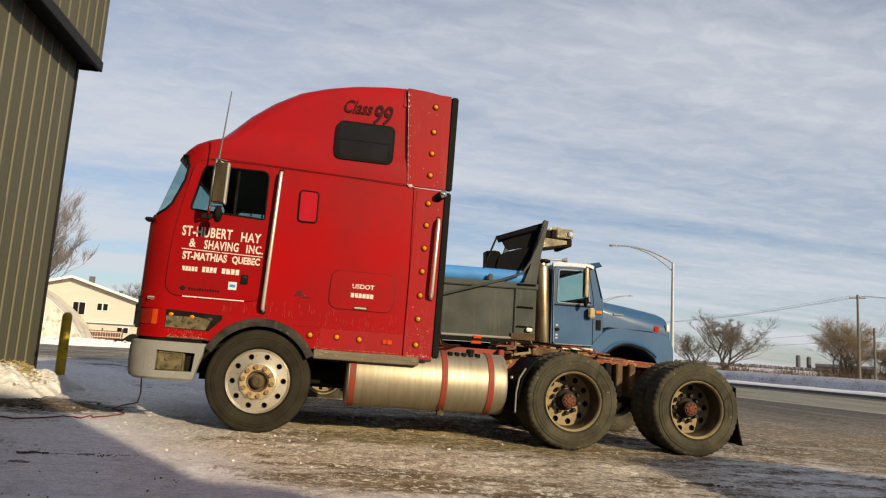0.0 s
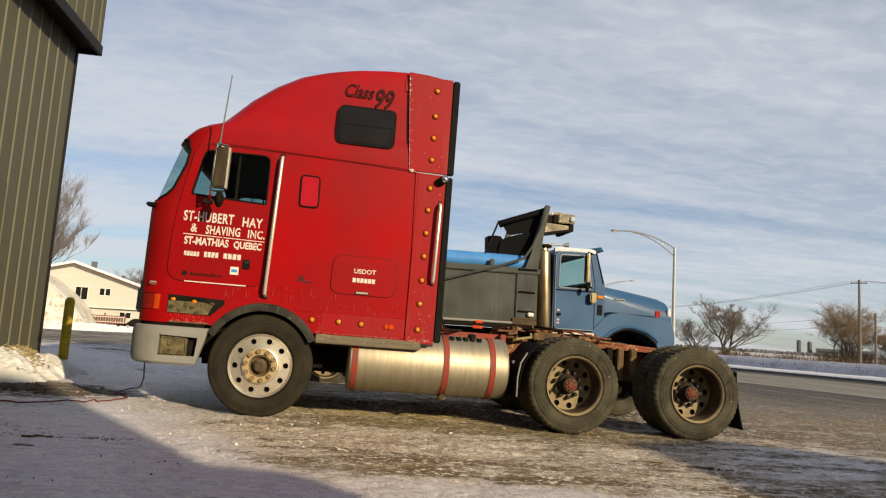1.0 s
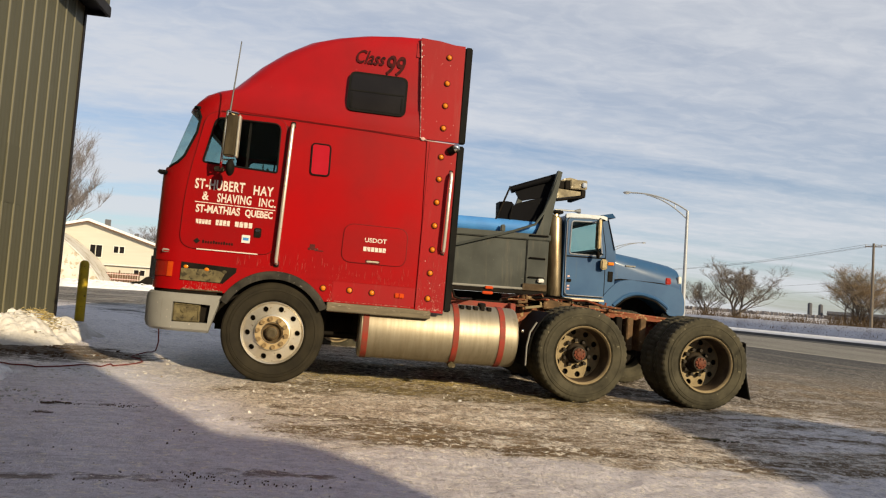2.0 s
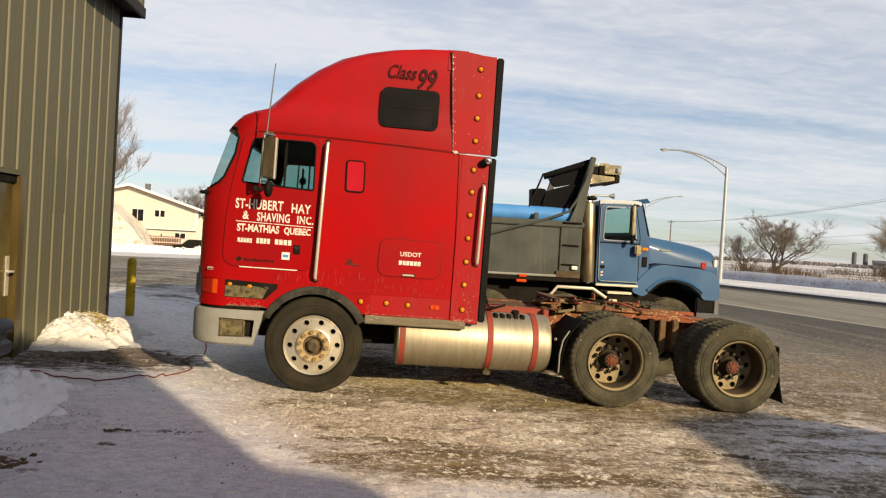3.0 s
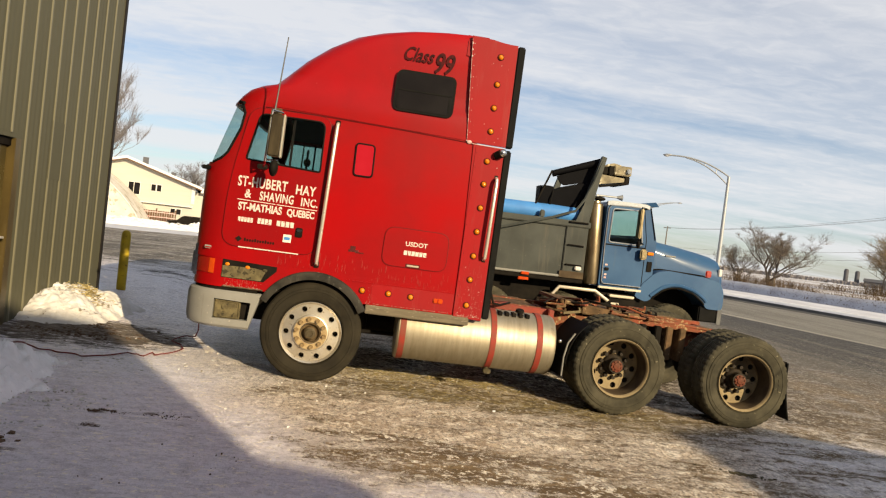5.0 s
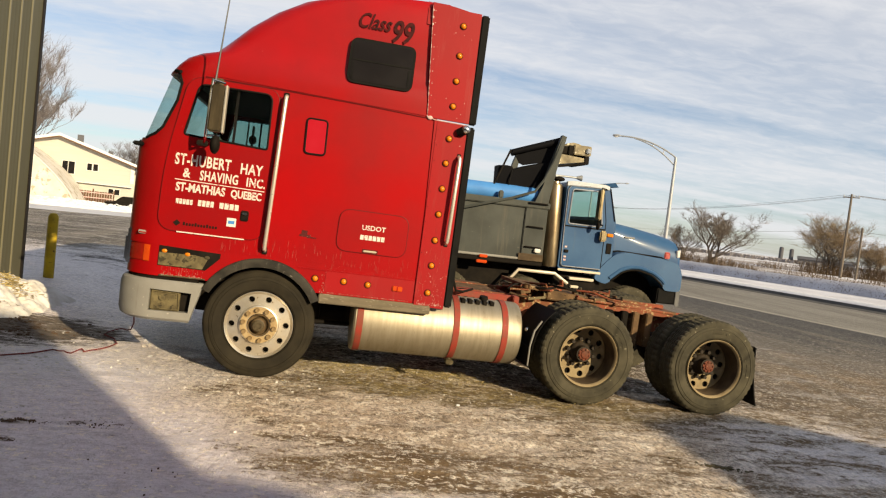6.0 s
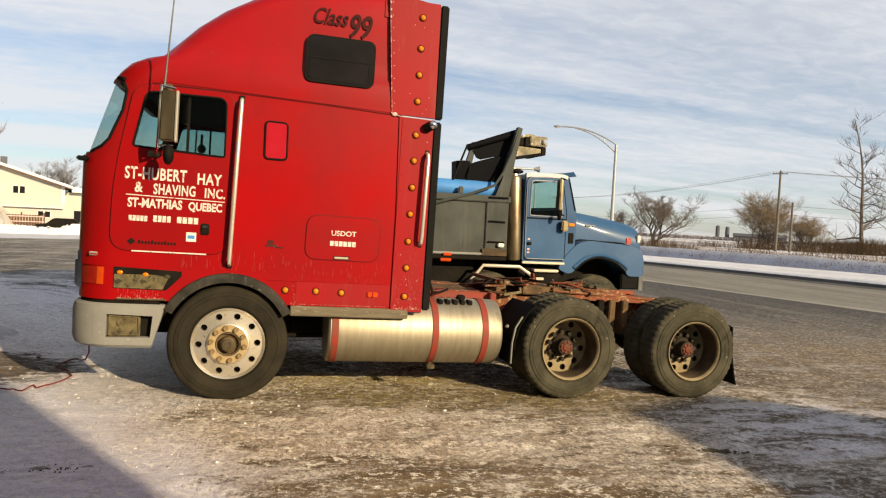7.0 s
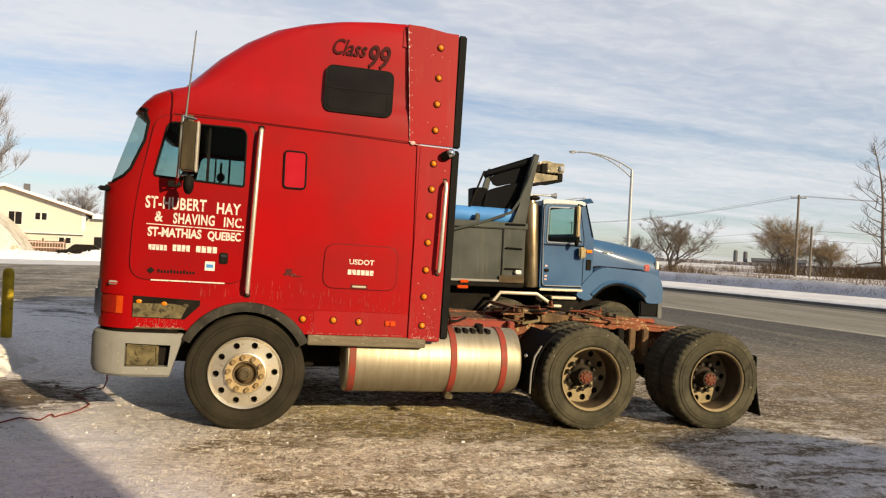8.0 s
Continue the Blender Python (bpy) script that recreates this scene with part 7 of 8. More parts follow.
    dpart("drip_rail", prism(bmesh.new(), rounded([(4.215, 2.305), (4.215, 2.375), (4.30, 2.392), (4.86, 2.392), (4.93, 2.372), (4.93, 2.318), (4.60, 2.335), (4.29, 2.322)], 0.012), DY0 - 0.002, DY0 + 0.06), TRIM_SILVER, cab, "silver roof edge band")
    dpart("pillar_trim", tube(bmesh.new(), [(4.955, DY0 + 0.012, 2.34), (5.03, DY0 + 0.012, 2.06), (5.09, DY0 + 0.012, 1.83)], 0.008, 6), UNDER, cab)
    horn = rod(bmesh.new(), (4.12, DY0 + 0.35, 2.47), (4.50, DY0 + 0.35, 2.475), 0.016)
    rod(horn, (4.48, DY0 + 0.35, 2.475), (4.57, DY0 + 0.35, 2.477), 0.02, 0.05)
    box(horn, 4.12, 4.16, DY0 + 0.33, DY0 + 0.37, 2.38, 2.48)
    dpart("roof_horn", horn, LAMP_STEEL, cab, "air horn on the roof")
    for y in (DY0 + 0.3, DY1 - 0.75):
        dpart("seat", boxes((4.32, 4.62, y, y + 0.45, 1.2, 1.45), (4.30, 4.42, y, y + 0.45, 1.4, 2.0), bevel=0.04), SEAT_FABRIC, cab)
    sw = rod(bmesh.new(), (4.86, DY1 - 0.5, 1.70), (4.74, DY1 - 0.5, 1.80), 0.02)
    tube(sw, [(4.74 + 0.10 * math.sin(a) * 0.6, DY1 - 0.5 + 0.2 * math.cos(a), 1.80 + 0.2 * math.sin(a) * 0.8) for a in [2 * math.pi * k / 16 for k in range(16)]], 0.014, 6, True)
    dpart("steering_wheel", sw, UNDER, cab)
    dpart("dashboard", boxes((4.86, 5.06, DY0 + 0.1, DY1 - 0.1, 1.4, 1.82), bevel=0.03), CABIN, cab)
    # mirror on the door's front edge
    mm = boxes((4.715, 4.765, DY0 - 0.20, DY0 - 0.05, 1.82, 2.30), bevel=0.012)
    m = dpart("mirror", mm, BRONZE, cab, "tall steel side mirror")
    ma = bmesh.new()
    tube(ma, [(4.90, DY0 + 0.02, 2.32), (4.75, DY0 - 0.13, 2.33), (4.75, DY0 - 0.13, 1.78), (4.90, DY0 + 0.02, 1.74)], 0.011, 6)
    dpart("mirror_bracket", ma, BLACK_TRIM, m)
    dpart("round_mirror", ball(bmesh.new(), (4.75, DY0 - 0.13, 1.72), 0.06, 0.5, 0.8, 1.0), UNDER, m)
    lowm = boxes((4.83, 4.94, DY0 - 0.10, DY0 - 0.02, 1.49, 1.66), bevel=0.02)
    dpart("lower_mirror", lowm, BRONZE, cab, "small square mirror")
    # exhaust stack with its heat shield
    st = bmesh.new()
    lathe(st, [(0.105, 1.0), (0.115, 1.03), (0.115, 2.28), (0.105, 2.31), (0.075, 2.325), (0.070, 2.36), (0.060, 2.36), (0.055, 1.2)], 32, "z", (4.09, DY0 + 0.12, 0), closed=True)
    bmesh.ops.rotate(st, cent=(4.10, DY0 + 0.12, 1.6), matrix=Matrix.Rotation(radians(-2.6), 3, "Y"), verts=st.verts)
    dpart("exhaust_pipe", st, STACK_STEEL, None, "upright bright exhaust stack")
    dpart("stack_cap", ball(bmesh.new(), (4.10, DY0 + 0.12, 2.40), 0.08, 1.3, 1, 0.5), UNDER)
    dpart("cab_back_frame", boxes((3.95, 4.2, DY0 + 0.35, DY1 - 0.3, 0.95, 2.35), bevel=0.02), UNDER)


build_dump_cab()


def build_dump_body():
    box_x0, box_x1, z0, z1 = -0.6, 3.93, 1.06, 1.95
    outer = boxes((box_x0, box_x1, DY0 - 0.04, DY1 + 0.04, z0, z1))
    cut = boxes((box_x0 + 0.05, box_x1 - 0.06, DY0 + 0.03, DY1 - 0.03, z0 + 0.06, z1 + 0.3))
    body = dpart("dump_box", carve(outer, [cut]), GREY_BED, None, "dark grey steel dump box")
    rail = boxes((box_x0, box_x1 + 0.02, DY0 - 0.085, DY0 + 0.03, 1.885, 1.985), (box_x0, box_x1 + 0.02, DY1 - 0.03, DY1 + 0.085, 1.885, 1.985), bevel=0.012)
    dpart("top_rail", rail, GREY_BED, body)
    dpart("lower_rail", boxes((box_x0, 3.70, DY0 - 0.075, DY0 - 0.038, 1.065, 1.10), bevel=0.008), BUMPER, body)
    dpart("floor_rail", boxes((box_x0, box_x1, DY0 - 0.06, DY0 + 0.2, 0.99, 1.055), bevel=0.01), UNDER, body)
    for x in (0.1, 1.2):
        dpart("side_post", boxes((x, x + 0.10, DY0 - 0.075, DY0 - 0.038, 1.10, 1.885), bevel=0.01), GREY_BED, body)
    dpart("front_post", boxes((3.56, 3.92, DY0 - 0.07, DY0 - 0.038, 1.06, 1.885), bevel=0.01), GREY_BED, body)
    dpart("rusty_corner", boxes((3.52, 3.925, DY0 - 0.078, DY0 - 0.068, 1.06, 1.17), bevel=0.003), RIM_DARK, body)
    for z in (1.595, 1.28):
        dpart("grab_step", tube(bmesh.new(), [(3.60, DY0 - 0.06, z - 0.02), (3.61, DY0 - 0.10, z), (3.86, DY0 - 0.10, z - 0.005), (3.87, DY0 - 0.06, z - 0.02)], 0.012, 6), UNDER, body)
    dpart("top_step", tube(bmesh.new(), [(3.58, DY0 - 0.08, 1.955), (3.60, DY0 - 0.12, 1.96), (3.88, DY0 - 0.12, 1.962), (3.90, DY0 - 0.08, 1.955)], 0.012, 6), UNDER, body)
    dpart("work_lamp", boxes((3.76, 3.86, DY0 - 0.13, DY0 - 0.065, 1.20, 1.26), bevel=0.01), HOUSE_TRIM, body, "small pale lamp")
    for z, a, b in ((1.04, 2.90, 3.03), (0.955, 2.86, 3.03)):
        dpart("amber_marker", boxes((a, b, DY0 - 0.10, DY0 - 0.06, z, z + 0.045), bevel=0.008), ORANGE_LENS, body, "orange marker lamp")
    # rolled tarpaulin along the top, its arm and the headboard
    tp = bmesh.new()
    lathe(tp, [(0.002, 0.6), (0.13, 0.6), (0.135, 0.65), (0.135, 3.70), (0.13, 3.76), (0.002, 3.76)], 28, "x", (0, DY0 + 0.16, 2.08), closed=False)
    solo("tarpaulin", tp, TARP_BLUE, "rolled blue tarpaulin on the dump box's edge", "tarpaulin")
    dpart("tarp_stop", boxes((3.10, 3.18, DY0 - 0.06, DY0 - 0.02, 1.98, 2.10), bevel=0.015), GREY_BED, body)
    arm = bmesh.new()
    tube(arm, [(1.4, DY0 - 0.11, 1.45), (2.4, DY0 - 0.11, 1.72), (3.3, DY0 - 0.11, 2.00), (3.66, DY0 - 0.10, 2.14), (3.80, DY0 - 0.08, 2.35), (3.93, DY0 - 0.06, 2.66), (4.03, DY0 - 0.03, 3.0)], 0.022, 6)
    dpart("tarp_arm", arm, GREY_BED, body, "bent steel tarpaulin arm")
    hb = prism(bmesh.new(), [(3.70, 1.985), (3.92, 1.985), (3.985, 2.50), (4.09, 3.05), (4.02, 3.07), (3.86, 2.52), (3.80, 2.25)], DY0 - 0.05, DY0 + 0.05)
    dpart("headboard_post", hb, GREY_BED, body, "grey steel headboard post")
    hb2 = prism(bmesh.new(), [(3.70, 1.985), (3.92, 1.985), (3.985, 2.50), (4.09, 3.05), (4.02, 3.07), (3.86, 2.52), (3.80, 2.25)], DY1 - 0.05, DY1 + 0.05)
    dpart("headboard_post", hb2, GREY_BED, body)
    dpart("headboard", boxes((3.86, 3.92, DY0 + 0.05, DY1 - 0.05, 1.9, 2.45)), GREY_BED, body)
    # black roll at the top, the loose sheet hanging from it and the folded tarpaulin on the box
    roll = bmesh.new()
    tube(roll, [(3.285, DY0 + 0.12, 2.722), (3.55, DY0 + 0.12, 2.818), (3.85, DY0 + 0.12, 2.925), (4.10, DY0 + 0.12, 3.015)], 0.05, 12, radii=[0.046, 0.05, 0.054, 0.058])
    g = dpart("tarp_housing", roll, TARP_BLACK, body, "black rolled tarpaulin over the headboard", smooth=50)
    back = bmesh.new()
    tube(back, [(3.32, DY0 + 0.30, 2.722), (4.10, DY0 + 0.30, 3.0)], 0.05, 12)
    dpart("far_roll", back, TARP_BLACK, g)
    dpart("hanging_sheet", prism(bmesh.new(), [(3.36, 2.68), (3.70, 2.82), (4.06, 2.95), (3.95, 2.62), (3.72, 2.60), (3.50, 2.545), (3.43, 2.57)], DY0 + 0.15, DY0 + 0.19), TARP_BLACK, g, "sagging black canvas")
    rings = []
    fold_top = ((3.095, 2.495), (3.22, 2.508), (3.30, 2.500), (3.345, 2.450), (3.44, 2.500), (3.58, 2.555), (3.74, 2.595), (3.86, 2.620), (3.93, 2.60))
    for k in range(7):
        y = DY0 + 0.13 + 0.04 * k
        w = 0.012 * math.sin(2.3 * k)
        ring = [(x, y + 0.03 * math.sin(11 * x + k), z + w * math.sin(7 * x)) for x, z in fold_top]
        ring += [(3.86, y, 2.12), (3.60, y - 0.02, 2.12), (3.36, y + 0.02, 2.12), (3.105, y, 2.12)]
        rings.append(ring)
    dpart("folded_tarp", loft(bmesh.new(), rings), TARP_BLACK, g, "folded black tarpaulin")
    for pts in ([(3.34, DY0 + 0.115, 2.43), (3.46, DY0 + 0.11, 2.49), (3.62, DY0 + 0.11, 2.53), (3.76, DY0 + 0.115, 2.575)], [(3.285, DY0 + 0.115, 2.20), (3.295, DY0 + 0.10, 2.32), (3.315, DY0 + 0.115, 2.44)], [(3.765, DY0 + 0.115, 2.32), (3.775, DY0 + 0.10, 2.45), (3.755, DY0 + 0.115, 2.565)]):
        dpart("canvas_fold", tube(bmesh.new(), pts, 0.011, 6), BLACK_TRIM, g)
    stay = bmesh.new()
    tube(stay, [(3.04, DY0 + 0.10, 2.18), (3.255, DY0 + 0.10, 2.755), (3.30, DY0 + 0.10, 2.74)], 0.017, 6)
    dpart("housing_stay", stay, UNDER, g)
    c = dpart("cab_shield", boxes((4.292, 4.585, DY0 + 0.10, DY0 + 0.8, 2.818, 2.975), bevel=0.012), SHIELD_STEEL, body, "pale steel cab shield")
    dpart("shield_hood", prism(bmesh.new(), rounded([(4.08, 2.90), (4.19, 2.985), (4.29, 3.01), (4.42, 2.99), (4.42, 2.965), (4.08, 2.87)], 0.02), DY0 + 0.16, DY0 + 0.8), SHIELD_STEEL, c)
    dpart("shield_brace", prism(bmesh.new(), [(4.06, 2.635), (4.075, 2.80), (4.20, 2.79), (4.47, 2.775), (4.475, 2.715)], DY0 + 0.1, DY0 + 0.8), SHIELD_STEEL, c, "greasy steel brace")
    # one block is the end bracket; the others paint the gap's shade black
    dpart("bracket_and_gap_shade", boxes((4.205, 4.288, DY0 + 0.11, DY0 + 0.8, 2.80, 2.955), (4.48, 4.56, DY0 + 0.09, DY0 + 0.8, 2.68, 2.812), (4.06, 4.20, DY0 + 0.14, DY0 + 0.8, 2.81, 2.94), bevel=0.01), UNDER, c, "black bracket and blocks painted as the dark gap")
    dpart("shield_edge", tube(bmesh.new(), [(4.055, DY0 + 0.09, 2.595), (4.54, DY0 + 0.09, 2.70)], 0.018, 6), UNDER, c)
    dpart("shield_lamp", boxes((4.49, 4.565, DY0 + 0.06, DY0 + 0.10, 2.85, 2.93), bevel=0.012), CHROME, c)
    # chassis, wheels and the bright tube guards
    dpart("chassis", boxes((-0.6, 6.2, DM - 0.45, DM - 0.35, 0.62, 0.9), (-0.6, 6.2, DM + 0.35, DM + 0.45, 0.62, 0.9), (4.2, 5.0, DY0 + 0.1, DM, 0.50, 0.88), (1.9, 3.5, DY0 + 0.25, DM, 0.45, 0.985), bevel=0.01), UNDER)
    gu = bmesh.new()
    tube(gu, [(3.22, DY0 - 0.02, 0.40), (3.26, DY0 - 0.02, 0.52), (3.57, DY0 - 0.02, 0.905), (4.17, DY0 - 0.02, 0.90), (4.40, DY0 - 0.02, 0.76)], 0.028, 8)
    dpart("wheel_guard_tube", gu, PALE_TUBE, None, "bright bent tube over the wheel")
    dpart("cab_step", boxes((4.42, 4.84, DY0 - 0.03, DY0 + 0.12, 0.83, 0.87), (4.46, 4.60, DY0 - 0.02, DY0 + 0.1, 0.70, 0.74), bevel=0.008), PALE_TUBE, None, "bright cab step")
    dpart("battery_box", boxes((4.35, 4.9, DY0 + 0.02, DY0 + 0.4, 0.45, 0.82), bevel=0.02), UNDER)
    for x, y, flip in ((5.55, DY0 + 0.06, False), (5.55, DY1 - 0.06, True)):
        mount_wheel(DUMP, DRIVE, x - 4.6, y - 5.35, 0.33 + 0.13, 10, 0.139, flip=flip, dual=False)
    for x in (3.72, 2.42, 0.6, -0.1):
        mount_wheel(DUMP, DRIVE, x - 4.6, DY0 + 0.02 - 5.35, 0.33 + 0.13, 30, 0.139, dual=True)


build_dump_body()

# ---- the road side and the distance ----
def tree(name, x, y, height, spread, seed, label, trunks=1, twigs=3, lean=0.0, group="", base_z=None, fork=0.25, up=0.55, r0=None, depth=5, crown=None, thin=0.010, twig=None, leader=False):
    """A bare winter tree: a tapered trunk that forks into limbs, branches and fine twigs."""
    rng = random.Random(seed)
    z = ground_z(x, y) if base_z is None else base_z
    t = thing(name, pose(x, y, z - 0.1), label, "tree", group)
    wood, fine = ([], []), ([], [])

    def limb(store, pts, radii, n):
        vs, fs = store
        base = len(vs)
        side = Vector((1, 0.3, 0.1))
        for i, p in enumerate(pts):
            d = (pts[min(i + 1, len(pts) - 1)] - pts[max(i - 1, 0)]).normalized()
            s = (side - d * side.dot(d)).normalized()
            u = d.cross(s)
            for j in range(n):
                a = 2 * math.pi * j / n
                vs.append(p + radii[i] * (math.cos(a) * s + math.sin(a) * u))
        for i in range(len(pts) - 1):
            for j in range(n):
                fs.append((base + i * n + j, base + i * n + (j + 1) % n, base + (i + 1) * n + (j + 1) % n, base + (i + 1) * n + j))

    def mast():
        """A straight trunk to the top, with limbs that shorten upwards."""
        pts = [Vector((lean * height * u * u + 0.012 * height * math.sin(7 * u + seed), 0.01 * height * math.sin(5 * u), height * 0.97 * u)) for u in [i / 14 for i in range(15)]]
        limb(wood, pts, [r0 * (1 - 0.88 * i / 14) for i in range(15)], 7)
        for c in range(26):
            u = fork + (0.97 - fork) * (c + rng.random() * 0.7) / 26
            i = min(13, int(u * 14))
            a = rng.uniform(0, 6.283)
            nd = Vector((math.cos(a), math.sin(a), up * (0.3 + 2.6 * u * u) + rng.uniform(-0.1, 0.2))).normalized()
            grow(pts[i].lerp(pts[i + 1], u * 14 - i), nd, height * (0.05 + spread * 0.16 * (1.12 - u)) * rng.uniform(0.7, 1.3), r0 * 0.36 * (1.15 - u), 2)

    def grow(p, d, length, r, level):
        k = 5 if level < 2 else 3
        pts, radii = [p.copy()], [r]
        for i in range(k):
            wob = Vector((rng.gauss(0, 1), rng.gauss(0, 1), rng.gauss(0, 1))) * (0.07 + 0.018 * level)
            d = (d + wob + Vector((0, 0, 0.05 * up))).normalized()
            p = p + d * (length / k)
            pts.append(p.copy())
            radii.append(r * (1 - 0.5 * (i + 1) / k))
        limb(wood if level < 3 else fine, pts, radii, 6 if level < 2 else (4 if level < 3 else 3))
        if level >= depth:
            return
        kids = rng.randint(2, 3) + (1 if level >= 2 else 0) + (twigs if level == depth - 1 else 0) + (3 if level == 0 else 0)
        for c in range(kids):
            at = rng.uniform(max(fork, 0.2) if level == 0 else 0.3, 1.0) if c else 1.0
            i = min(k - 1, int(at * k))
            q = pts[i].lerp(pts[i + 1], at * k - i) if at < 1 else pts[-1]
            a = rng.uniform(0, 6.283)
            out = Vector((math.cos(a), math.sin(a), 0)) * spread
            nd = (d * (0.8 if c == 0 else 0.45) + out * rng.uniform(0.45, 1.0) * (1.0 if level < 2 else 0.8) + Vector((0, 0, up * rng.uniform(0.3, 1.1)))).normalized()
            grow(q, nd, length * rng.uniform(0.55, 0.82), max(thin, r * rng.uniform(0.42, 0.60)), level + 1)

    if leader:
        mast()
    for k in range(0 if leader else trunks):
        a = 2.4 * k
        off = Vector((math.cos(a), math.sin(a), 0)) * (0.25 * k)
        grow(off, Vector((lean + rng.uniform(-0.15, 0.15) * (trunks > 1), rng.uniform(-0.1, 0.1), 1)).normalized(), height * 0.50, (r0 or height * 0.022), 0)
    k = height / max(v.z for v in wood[0] + fine[0])
    reach = sorted(math.hypot(v.x, v.y) for v in fine[0])
    kx = crown / reach[int(len(reach) * 0.97)] if crown else k
    for nm, (vs, fs), mat in (("trunk", wood, BARK), ("crown", fine, twig or TWIG)):
        me = bpy.data.meshes.new(nm)
        me.from_pydata([(v.x * kx, v.y * kx, v.z * k) for v in vs], [], fs)
        me.materials.append(mat)
        ob = new(nm, me)
        ob.parent = t
    return t


def street_lamp(x, y, top, arm, rise, heading, label):
    z = ground_z(x, y)
    s = thing("street_lamp", pose(x, y, z, 0, 0, heading), label, "street lamp", "street lamps along the road")
    h = top - z
    part("pole", rod(bmesh.new(), (0, 0, -0.2), (0, 0, h), 0.15, 0.095, 14), LAMP_STEEL, s)
    part("base", boxes((-0.16, 0.16, -0.16, 0.16, -0.2, 0.12), bevel=0.03), LAMP_STEEL, s)
    for dz, r in ((0.0, 0.055), (-0.55, 0.045)):
        pts = []
        for i in range(13):
            u = i / 12
            zz = h + dz + (rise - dz) * (1 - (1 - u) ** 2.2)
            if dz < 0 and u > 0.75:
                break
            pts.append((-arm * u, 0, zz if dz == 0 else zz - 0.02))
        part("arm", tube(bmesh.new(), pts, r, 8), LAMP_STEEL, s)
    for u in (0.22, 0.42, 0.60):
        za, zb = h + rise * (1 - (1 - u) ** 2.2), h - 0.55 + (rise + 0.55) * (1 - (1 - u) ** 2.2)
        part("brace", rod(bmesh.new(), (-arm * u, 0, za), (-arm * u, 0, zb), 0.03, n=6), LAMP_STEEL, s)
    hd = bmesh.new()
    ball(hd, (-arm - 0.28, 0, h + rise + 0.01), 0.30, 1.0, 0.45, 0.30, 16)
    part("lamp_head", hd, LAMP_STEEL, s, "cobra-head lamp")
    part("lens", ball(bmesh.new(), (-arm - 0.32, 0, h + rise - 0.05), 0.19, 1.0, 0.6, 0.35, 12), HOUSE_TRIM, s)
    return s


street_lamp(23.4, 35.7, 7.35, 3.7, 1.15, -26, "tall grey street lamp with a curved truss arm beside the road")
street_lamp(36.6, 80.6, 7.9, -4.7, 1.1, -24, "distant grey street lamp across the road")


def power_line():
    a = Vector((84.2, 89.0, 0))
    for (x, y), h, lab in (((84.2, 89.0), 12.95, "weathered wooden utility pole with a short crossarm"), ((95.9, 202.6), 11.9, "distant wooden utility pole with a crossarm")):
        z = ground_z(x, y)
        p = thing("utility_pole", pose(x, y, z, 0, 0, -42), lab, "utility pole", "utility poles")
        hh = h - z
        part("pole", rod(bmesh.new(), (0, 0, -0.3), (0, 0, hh), 0.24, 0.16, 12), POLE_WOOD, p)
        part("crossarm", boxes((-1.15, 1.15, -0.07, 0.07, hh - 0.62, hh - 0.46), bevel=0.02), POLE_WOOD, p)
        for xx in (-1.05, 0.35, 1.05):
            part("insulator", rod(bmesh.new(), (xx, 0, hh - 0.46), (xx, 0, hh - 0.15), 0.08, 0.06, 8), LAMP_STEEL, p)
    x, y = 85.8, 87.6
    q = thing("utility_pole", pose(x, y, ground_z(x, y)), "short bare wooden pole beside the line", "utility pole", "utility poles")
    part("pole", rod(bmesh.new(), (0, 0, -0.3), (0, 0, 7.6 + 0.7), 0.2, 0.16, 10), POLE_WOOD, q)

    def wire(p0, p1, sag, r):
        bm = bmesh.new()
        pts = []
        for i in range(25):
            u = i / 24
            v = Vector(p0).lerp(Vector(p1), u)
            v.z -= sag * 4 * u * (1 - u)
            pts.append(v)
        tube(bm, pts, r, 4)
        solo("power_line", bm, POLE_WOOD, "thin dark overhead power line", "cable", "power lines")
    for dx, dy in ((-0.78, 0.70), (0.26, -0.23), (0.78, -0.70)):
        wire((84.2 + dx, 89 + dy, 12.75), (95.9 + dx, 202.6 + dy, 11.5), 1.2, 0.022)
        wire((84.2 + dx, 89 + dy, 12.75), (170 + dx, 44 + dy, 13.2), 1.4, 0.022)
    for z0, z1, z2 in ((7.1, 5.4, 7.2), (5.6, 4.2, 5.8)):
        wire((84.2, 89, z0), (95.9, 202.6, z1), 0.8, 0.022)
        wire((84.2, 89, z0), (170, 44, z2), 0.8, 0.022)


power_line()

tree("tree", 52.6, 75.5, 8.6, 0.85, 47, "bare round-headed tree on the snowy verge", trunks=3, twigs=6, lean=-0.02, up=0.42, r0=0.19, depth=5, crown=5.2, fork=0.2, thin=0.013)
tree("tree", 49.6, 77.8, 6.0, 0.8, 29, "bare leaning young tree on the snowy verge", trunks=3, twigs=4, lean=-0.30, up=0.4, crown=3.0, fork=0.1, thin=0.012)
tree("tree", 92.8, 102.0, 11.8, 0.95, 33, "bare golden willow beside the utility pole", trunks=11, twigs=13, up=0.45, depth=4, crown=6.2, fork=0.03, r0=0.15, thin=0.013, twig=WILLOW)
tree("tree", 98.2, 97.5, 8.4, 1.0, 35, "low bare golden willow beside the utility pole", trunks=10, twigs=13, up=0.40, depth=4, crown=4.6, fork=0.03, r0=0.10, thin=0.012, twig=WILLOW)
tree("tree", 106.8, 93.0, 26.5, 1.0, 41, "tall bare poplar with spreading lower limbs", twigs=4, lean=-0.19, up=0.34, r0=0.50, fork=0.12, thin=0.022, depth=4, crown=6.4, leader=True)
